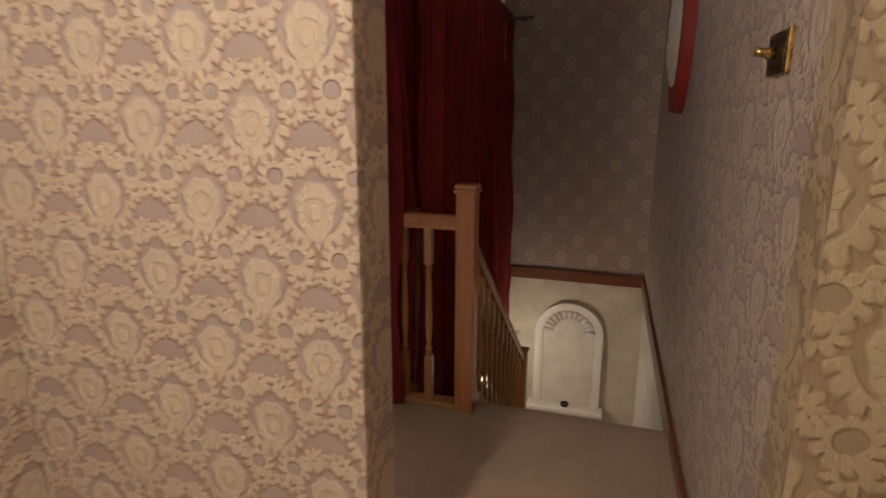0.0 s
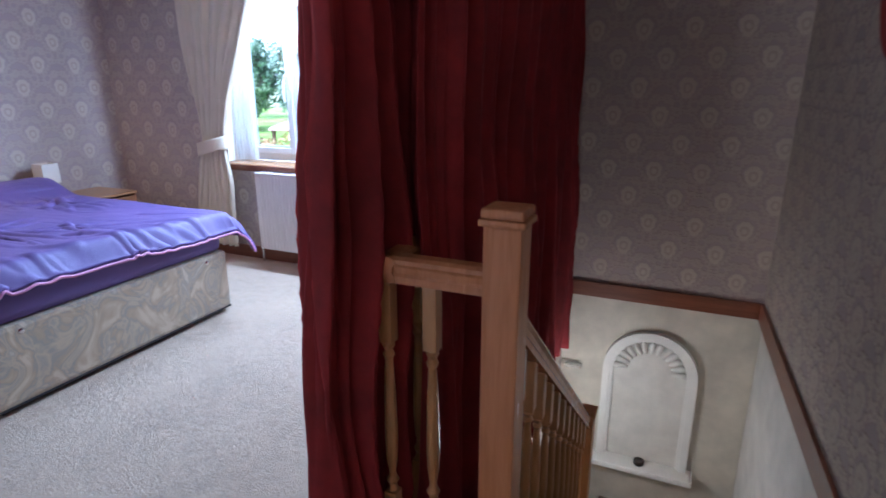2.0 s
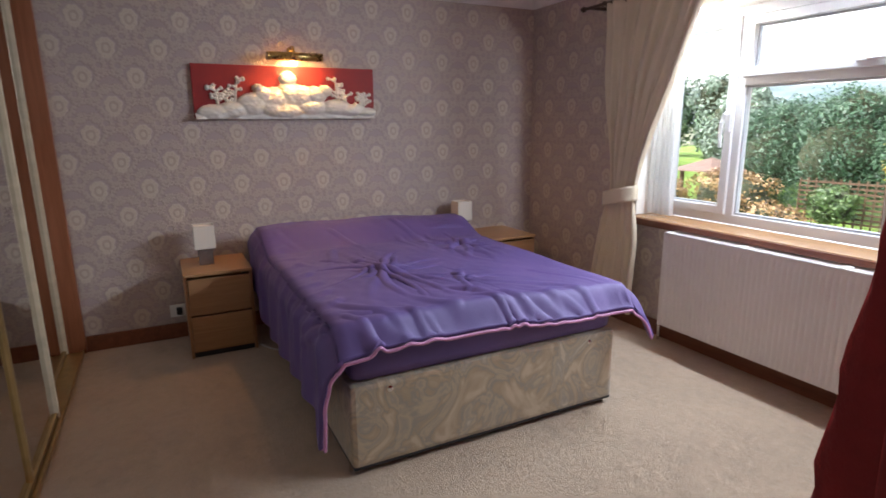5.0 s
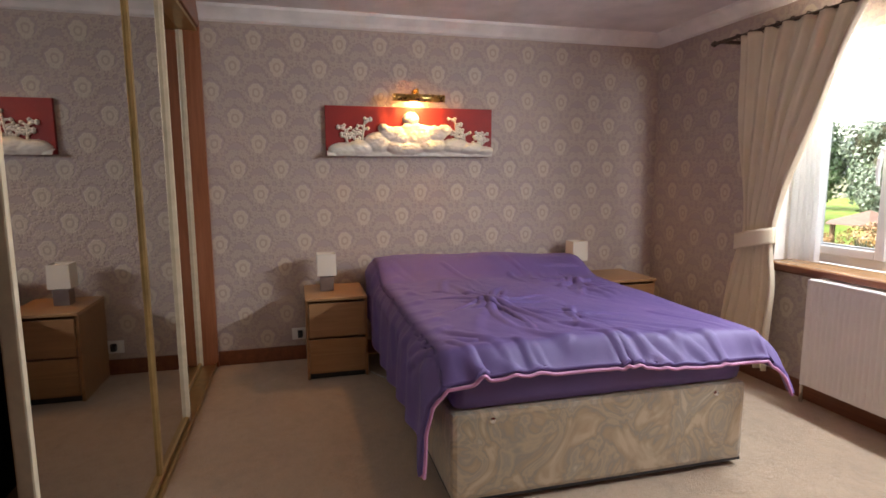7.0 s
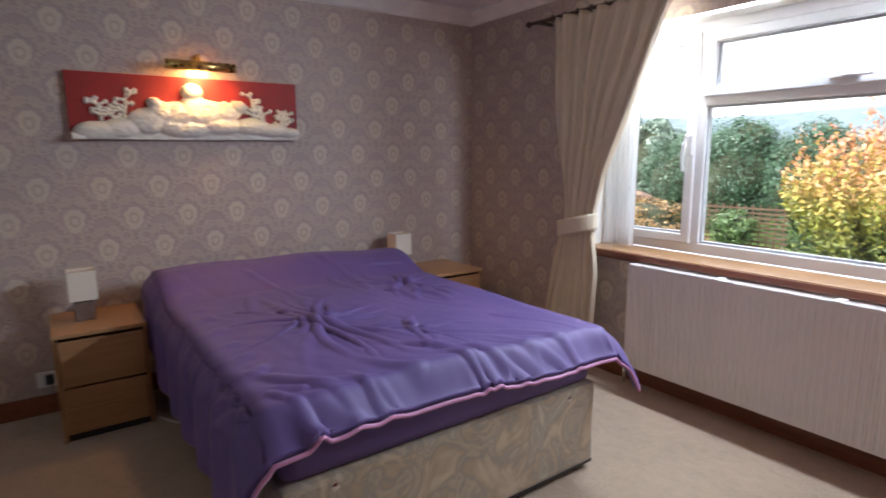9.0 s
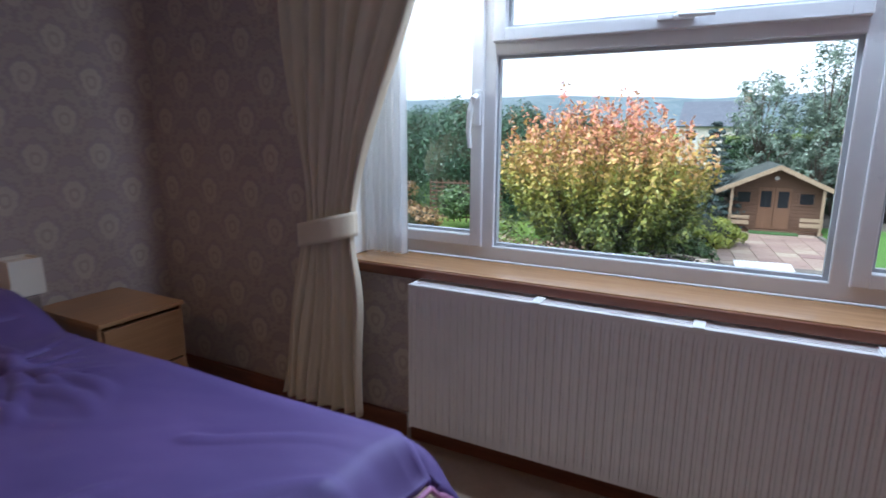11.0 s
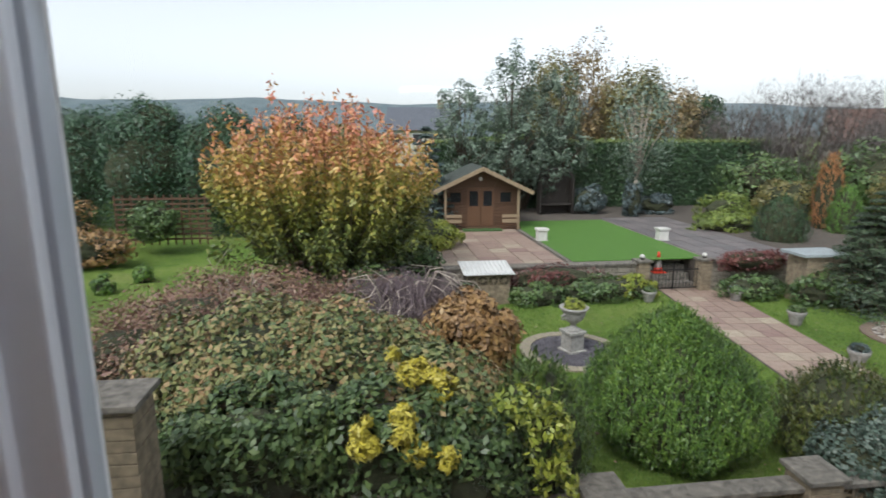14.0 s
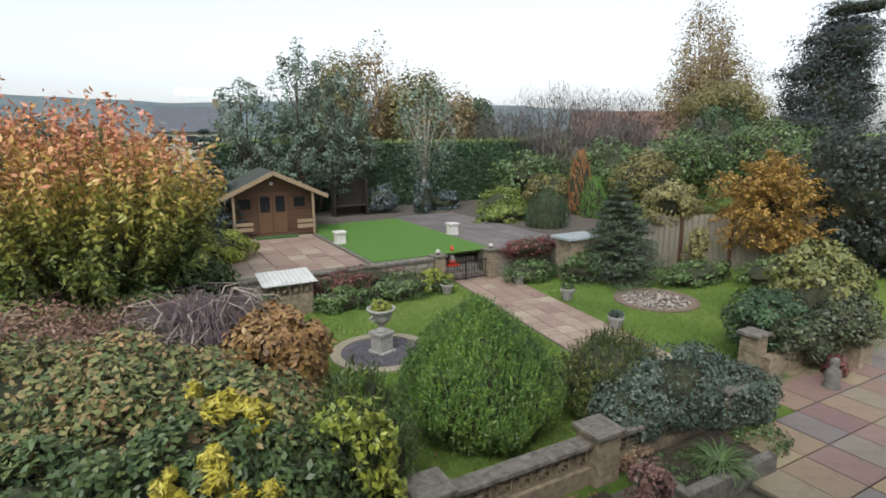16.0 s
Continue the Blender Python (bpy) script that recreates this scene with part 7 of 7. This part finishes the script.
shrub("ivy", "ivy and ferns at the foot of the hedge", [(9.2, 29.4, -1.5, 0.45, 0.4, 0.9), (7.6, 30.6, -1.6, 0.8, 0.5, 0.7), (10.8, 30.2, -1.8, 1.0, 0.6, 0.5)], G_BLUE, 5000, 0.07, 89, clumps=24)

# right-hand borders
shrub("lime_bush", "fresh lime-green shrubs in the border", [(12.6, 27.6, -1.75, 1.3, 0.9, 0.75), (11.2, 25.6, -2.0, 1.5, 0.9, 0.45)], leaf_mat("fresh_green", [(0.1, (0.07, 0.11, 0.015)), (0.5, (0.16, 0.22, 0.03)), (0.9, (0.27, 0.31, 0.055))]), 7000, 0.06, 90)
upright("round_conifer", "rounded dark green conifer in the border", (11.8, 23.4, -2.6), 1.9, 0.85, G_DARK, 6000, 0.06, 91)
upright("lime_cypress", "narrow bright green upright cypress", (15.2, 24.4, -2.6), 2.15, 0.55, leaf_mat("emerald", [(0.1, (0.05, 0.12, 0.015)), (0.5, (0.10, 0.22, 0.025)), (0.9, (0.17, 0.30, 0.045))]), 5000, 0.06, 92)
upright("copper_cypress", "narrow orange-brown dying cypress", (15.3, 25.4, -2.4), 3.2, 0.5, leaf_mat("copper_needles", [(0.1, (0.25, 0.10, 0.03)), (0.5, (0.42, 0.18, 0.06)), (0.9, (0.5, 0.26, 0.10))]), 4000, 0.06, 93)
shrub("golden_border", "yellow autumn shrubs in the border", [(15.0, 27.0, -1.3, 1.5, 1.0, 1.0), (18.5, 24.5, -0.8, 1.8, 1.3, 1.3)], G_WILLOW, 8000, 0.07, 94)
conifer("young_fir", "young dark fir standing in the lawn edge", (10.35, 18.2, LAWN), 3.2, 1.75, leaf_mat("fir_needles", [(0.1, (0.018, 0.036, 0.018)), (0.5, (0.042, 0.075, 0.032)), (0.9, (0.085, 0.125, 0.05))]), 24000, 0.055, 95, tiers=17)
shrub("heather_border", "dark red heathers along the terrace wall", [(8.4, 20.05, -2.1, 1.2, 0.45, 0.32), (2.4, 20.05, -2.5, 1.4, 0.35, 0.45)], G_RED, 5000, 0.035, 96)
shrub("wall_border", "leafy green perennials along the foot of the wall", [(3.6, 19.7, -2.75, 1.3, 0.5, 0.42), (1.9, 19.6, -2.8, 0.8, 0.5, 0.4), (7.9, 19.4, -2.75, 1.0, 0.5, 0.4), (9.3, 18.55, -2.62, 0.9, 0.45, 0.5)], G_MID, 7000, 0.055, 97)
shrub("border_perennials", "yellowing perennials along the foot of the wall", [(4.6, 19.8, -2.75, 0.7, 0.4, 0.4), (9.9, 18.6, -2.6, 0.5, 0.4, 0.4)], G_LIME, 1800, 0.06, 98)

# fence with tall panels on the right boundary
fn_ = thing("boundary_fence", "weathered grey-green timber boundary fence with bowed panels", "fence", (0, 0, 0))
for k in range(4):
    a, b = (11.6 + k * 1.55, 18.9 - k * 0.75), (11.6 + (k + 1) * 1.55, 18.9 - (k + 1) * 0.75)
    for j in range(9):
        u = (j + 0.5) / 9
        x, y = lerp(a[0], b[0], u), lerp(a[1], b[1], u)
        top = 1.70 + 0.14 * math.sin(math.pi * u)
        part("board", boxes((-0.085, 0.085, -0.012, 0.012, 0, top)), FENCEW, fn_).matrix_local = pose(x, y, LAWN, 0, 0, math.degrees(math.atan2(b[1] - a[1], b[0] - a[0])))
    part("fence_post", boxes((-0.06, 0.06, -0.06, 0.06, 0, 1.85)), CABIN, fn_).matrix_local = pose(b[0], b[1], LAWN)
shrub("fence_climber", "yellowing climbers on the fence", [(13.2, 18.6, -0.9, 1.3, 0.6, 0.75), (12.9, 17.3, -2.3, 0.45, 0.35, 0.75)], leaf_mat("pale_climber", [(0.1, (0.10, 0.10, 0.03)), (0.5, (0.22, 0.20, 0.07)), (0.9, (0.33, 0.28, 0.10))]), 5000, 0.06, 100, core=0.5)
rc = random.Random(33)
lines_ = []
for k in range(260):
    a, zf = rc.uniform(0, 6.283), rc.uniform(0.5, 3.3)
    reach = (2.7 - 0.45 * abs(zf - 1.6)) * rc.uniform(0.45, 1.0) * (0.55 if zf > 2.8 else 1.0)
    tip = (reach * math.cos(a), reach * 0.85 * math.sin(a), zf + rc.uniform(-0.5, 0.75))
    lines_.append(((0, 0, zf * 0.75), (tip[0] * 0.5, tip[1] * 0.5, zf + 0.45), tip))
shoot_tree("amber_beech", "amber-gold beech with layered autumn leaves", (16.0, 17.0, LAWN), lines_, G_AMBER, 75, 0.055, 101, 0.10, 2.6, aspect=0.5, spread=0.14, start=0.35, droop=0.1)
shrub("dark_yew_tree", "big dark evergreen by the boundary", [(19.2, 15.4, -0.6, 2.6, 2.2, 2.6), (18.8, 14.0, -2.0, 2.0, 1.4, 1.3)], leaf_mat("near_black_green", [(0.1, (0.010, 0.018, 0.014)), (0.5, (0.022, 0.036, 0.026)), (0.9, (0.045, 0.065, 0.045))]), 17000, 0.075, 102, "tree")
shrub("side_border", "mixed leafy border along the lawn's edge", [(12.0, 16.6, -2.75, 1.3, 0.6, 0.45), (13.8, 15.4, -2.7, 1.2, 0.7, 0.5), (15.0, 14.6, -2.5, 1.2, 0.8, 0.65), (10.6, 13.5, -2.7, 0.9, 0.8, 0.4)], G_MID, 10000, 0.06, 103)
shrub("golden_leaf_bush", "yellow-green large leaved bush by the patio", [(10.6, 12.3, -2.35, 1.2, 0.8, 0.8), (12.3, 13.3, -2.2, 1.3, 0.9, 0.9)], leaf_mat("yellow_green", [(0.1, (0.07, 0.085, 0.02)), (0.5, (0.16, 0.17, 0.04)), (0.9, (0.27, 0.26, 0.075))]), 8000, 0.07, 104)
shrub("variegated_bush", "dark leafy shrub with pale flowers by the pier", [(8.4, 12.15, -2.35, 0.95, 0.7, 0.65)], G_DARK, 5500, 0.05, 105)
shrub("wall_trailer", "dark leafy shrub spilling over the low block wall", [(8.7, 11.55, -2.45, 1.05, 0.45, 0.48), (10.0, 11.6, -2.35, 0.75, 0.5, 0.55), (9.45, 11.1, -2.30, 0.42, 0.40, 0.32)], leaf_mat("bronze_green", [(0.1, (0.020, 0.030, 0.015)), (0.5, (0.060, 0.075, 0.030)), (0.9, (0.15, 0.15, 0.06))]), 9500, 0.045, 171, clumps=50)
shrub("red_bedding", "dull red bedding plant against the wall", [(8.55, 11.0, -2.86, 0.26, 0.22, 0.24)], G_RED, 900, 0.032, 172, core=0.6)
shrub("wall_foot_weeds", "small weeds and dry stems along the foot of the screen wall", [(1.0, 10.55, PZ + 0.10, 1.0, 0.12, 0.16), (2.9, 10.62, PZ + 0.32, 0.35, 0.10, 0.14)], G_BERB, 1500, 0.026, 173, core=0.0)
figure = solid("stone_ornament", lathe([(0.15, 0), (0.16, 0.08), (0.11, 0.16), (0.14, 0.30), (0.10, 0.40), (0.06, 0.44), (0.085, 0.52), (0.07, 0.60), (0.01, 0.63)], 16, (7.95, 10.75, PZ + 0.03)), plain("dark_stone", (0.15, 0.14, 0.125), 0.9, vary=0.3, scale=14, bump=0.006), "small weathered stone garden ornament", "ornament", smooth=True)
shrub("potted_heather", "pink-red dried heather in a pot", [(2.35, 9.95, -2.62, 0.26, 0.26, 0.30)], leaf_mat("pink_heather", [(0.1, (0.12, 0.055, 0.045)), (0.5, (0.20, 0.105, 0.085)), (0.9, (0.28, 0.17, 0.13))]), 1600, 0.03, 106, core=0.5)
pot((2.35, 9.95, PZ), 0.20, 0.28)
for k, (x, y) in enumerate(((3.9, 10.1), (3.75, 10.0))):
    o = thing("iris_clump", "arching clump of strap-like green leaves", "plant", (x, y, PZ + 0.22))
    rnd = random.Random(120 + k)
    bm = bmesh.new()
    for q in range(70):
        th, L = rnd.uniform(0, 6.283), rnd.uniform(0.35, 0.62)
        ca_, sa_ = math.cos(th), math.sin(th)
        prev = None
        for s in range(6):
            f = s / 5
            p = Vector((ca_ * L * f, sa_ * L * f, L * (1.1 * f - 1.0 * f * f)))
            w = 0.016 * (1 - f) + 0.001
            cur_ = (bm.verts.new(p + Vector((-sa_, ca_, 0)) * w), bm.verts.new(p - Vector((-sa_, ca_, 0)) * w))
            if prev:
                bm.faces.new((prev[0], prev[1], cur_[1], cur_[0]))
            prev = cur_
    part("leaves", bm, G_MID, o)
shrub("ground_cover", "low weeds and ground cover in the raised bed", [(3.3, 10.25, PZ + 0.28, 0.55, 0.3, 0.10), (1.2, 10.3, PZ + 0.08, 0.9, 0.25, 0.10), (4.9, 10.2, PZ + 0.1, 0.6, 0.35, 0.28)], G_MID, 2600, 0.03, 124, core=0.0)
shrub("urn_plant", "clipped yellow-green plant filling the urn", [(ucx, ucy, LAWN + 1.0, 0.20, 0.20, 0.16)], G_LIME, 900, 0.028, 125, core=0.8)
for k, (x, y, r, h) in enumerate(POTS[:4]):
    shrub("pot_plant", "low plants in a garden pot", [(x, y, LAWN + h + 0.03, r * 0.8, r * 0.8, 0.10)], (G_BLUE, G_MID)[k % 2], 500, 0.03, 126 + k, core=0.6, group="pot plants")

# far right: tall trees, roofs
tree("silver_birch", "tall silver birch with thin golden leaves", (33.5, 33, -2.3), [(33.4, 33, 5.9, 2.2, 2.0, 4.4), (34.6, 32.5, 4.0, 3.4, 2.6, 3.2), (32.2, 32.8, 3.4, 2.6, 2.2, 2.8)], G_BIRCH, 24000, 0.080, 130, 0.16, PALEBARK, clumps=90, rough=0.4, nl=12, depth=1.0)
tree("autumn_oak", "broad olive and amber tree in the neighbouring garden", (33, 30.5, -2.3), [(32.5, 30.5, 2.4, 3.4, 2.6, 2.4)], G_WILLOW, 14000, 0.08, 131, 0.15, clumps=70, core=0.6)
G_CEDAR = leaf_mat("cedar_needles", [(0.1, (0.012, 0.022, 0.024)), (0.5, (0.030, 0.046, 0.046)), (0.9, (0.06, 0.08, 0.075))])
rc = random.Random(132)
tiers_ = [(41.5 + rc.uniform(-1, 1) * (5.4 - 0.40 * k), 28.5 + rc.uniform(-1, 1) * 1.5, -0.5 + 0.85 * k, max(1.2, 4.6 - 0.30 * k), 2.6, 0.75) for k in range(13) for q in range(2)]
tree("cedar", "large dark blue-green cedar", (41.5, 28.5, -2.6), [(41.5, 28.5, 3.5, 4.0, 2.5, 5.8)] + tiers_, G_CEDAR, 45000, 0.13, 132, 0.35, clumps=40, aspect=0.3, rough=0.35, nl=6, depth=0.9, core=0.5, category="conifer")
tree("small_pine", "small dark pine beyond the hedge", (25.5, 51, -2.0), [(25.5, 51, 3.4, 1.9, 1.5, 1.3), (25.8, 51, 2.0, 2.4, 1.5, 1.2)], G_DARK, 3500, 0.16, 133, clumps=30, core=0.6)
for k, (x, y, zt, w) in enumerate([(18, 35, 3.6, 2.6), (21.5, 35.5, 4.5, 2.8), (24.5, 35, 4.4, 2.8), (27.5, 34, 4.2, 2.6), (19.5, 32, 2.6, 2.4), (23.5, 31, 2.4, 2.6), (28, 29, 2.2, 2.6)]):
    h = zt + 2.2
    tree("bare_tree", "leafless grey-brown hedgerow tree", (x, y, -2.2), [(x, y, -2.2 + h * 0.55, w, w * 0.8, h * 0.45)], G_BARE, 7500, 0.20, 140 + k, 0.10, clumps=60, aspect=0.05, rough=0.42, nl=14, depth=1.0, up=0.9)
shrub("hedgerow", "mixed green hedgerow along the boundary", [(17, 31, -0.9, 2.6, 1.4, 1.4), (20.5, 28.5, -0.6, 2.6, 1.6, 1.7), (24, 26.5, -0.3, 2.6, 1.6, 2.0), (27, 24, -0.1, 2.8, 1.8, 2.2), (25, 21, -0.4, 2.4, 1.6, 2.0), (22.5, 19.5, -0.7, 2.2, 1.5, 1.8)], G_MID, 26000, 0.10, 150, clumps=60)
shrub("green_dome", "rounded mid-green tree crown", [(30, 29, 1.0, 2.0, 1.6, 2.0)], G_DARK, 6000, 0.09, 151)


def house(at, w, d, eave, ridge, roof_mat, wall_mat, rz, label):
    o = thing("house", label, "house", at, rz, group="far houses")
    part("wall", boxes((-w / 2, w / 2, -d / 2, d / 2, 0, eave)), wall_mat, o)
    for sy in (-1, 1):
        part("roof", profile_bar([(-w / 2 - 0.2, 0), (w / 2 + 0.2, 0), (w / 2 + 0.2, 0.12), (-w / 2 - 0.2, 0.12)], (0, 0, ridge), (0, sy * (d / 2 + 0.4), eave - 0.25)), roof_mat, o)
    bm = bmesh.new()
    for x in (-w / 2, w / 2):
        bm.faces.new([bm.verts.new(c) for c in ((x, -d / 2, eave), (x, d / 2, eave), (x, 0, ridge))])
    part("gable", bm, wall_mat, o)
    for k in range(3):
        x = -w / 2 + w * (k + 0.5) / 3
        wn_ = part("window", frame_rect(bmesh.new(), x - 0.6, x + 0.6, eave - 1.7, eave - 0.5, -d / 2 - 0.06, -d / 2 - 0.01, 0.08), UPVC, o)
        part("pane", boxes((x - 0.55, x + 0.55, -d / 2 - 0.04, -d / 2 - 0.015, eave - 1.65, eave - 0.55)), DARK, wn_)
    part("chimney", boxes((w * 0.3, w * 0.3 + 0.7, -0.35, 0.35, ridge - 0.4, ridge + 0.9)), BLOCKS, o)
    return o


SLATE = plain("grey_slate", (0.10, 0.11, 0.13), 0.7, vary=0.2, scale=3)
TILE = plain("red_brown_tile", (0.17, 0.095, 0.075), 0.85, vary=0.25, scale=3)
CREAMW = plain("cream_render", (0.48, 0.45, 0.38), 0.9)
house((3.4, 72, -2.1), 7, 6, 4.2, 6.6, SLATE, CREAMW, -10, "cream house with grey slate roof beyond the trees")
house((51, 55, -2.0), 15, 8, 3.0, 6.0, TILE, CREAMW, -35, "bungalow with red-brown tiled roof behind the hedgerow")
house((-62, 78, -2.0), 22, 8, 3.2, 5.6, SLATE, CREAMW, 25, "low house with grey tiled roof far away")

# blades of grass over the near lawns, and leaves blown onto lawn and terrace
rngg = np.random.default_rng(210)


def lawn_spots(n, x0, x1, y0, y1):
    p = np.stack([rngg.uniform(x0, x1, n), rngg.uniform(y0, y1, n)], 1)
    keep = np.ones(n, bool)
    mid_path = 5.76 + (p[:, 1] - 12.9) * 0.124
    keep &= (np.abs(p[:, 0] - mid_path) > 1.0) | (p[:, 1] > 20.4)
    for cx, cy, r in ((ucx, ucy, 1.12), (9.55, 16.0, 1.14)):
        keep &= np.hypot(p[:, 0] - cx, p[:, 1] - cy) > r
    return p[keep]


spots = lawn_spots(90000, -1.5, 13.5, 11.2, 19.9)
P = np.concatenate([spots, np.full((len(spots), 1), LAWN + 0.022)], 1)
G_BLADE = leaf_mat("grass_blade", [(0.1, (0.060, 0.125, 0.014)), (0.5, (0.125, 0.230, 0.024)), (0.9, (0.25, 0.33, 0.06))], gloss=0.6)
me = mesh_leaves("lawn_blades", P, np.tile([0.0, -0.8, 0.3], (len(P), 1)), 0.034, G_BLADE, 0.16, 211, along_=np.tile([0.0, 0.0, 1.0], (len(P), 1)))
tagged(new("lawn_blades", me), "short uneven blades of mown grass on the lawns", "grass", "", "stuff")
spots = np.concatenate([lawn_spots(420, -1.5, 13.5, 11.4, 19.8)])
P = np.concatenate([spots, np.full((len(spots), 1), LAWN + 0.058)], 1)
me = mesh_leaves("fallen_leaves", P, np.tile([0.0, 0.0, 3.0], (len(P), 1)), 0.036, G_BERB, 0.6, 212)
tagged(new("fallen_leaves", me), "scattered fallen autumn leaves on the grass", "leaves", "", "stuff")

for ob in list(bpy.data.objects):
    if ob not in HOUSE and ob.parent is None:
        ob.matrix_world = TURN_GARDEN @ ob.matrix_basis
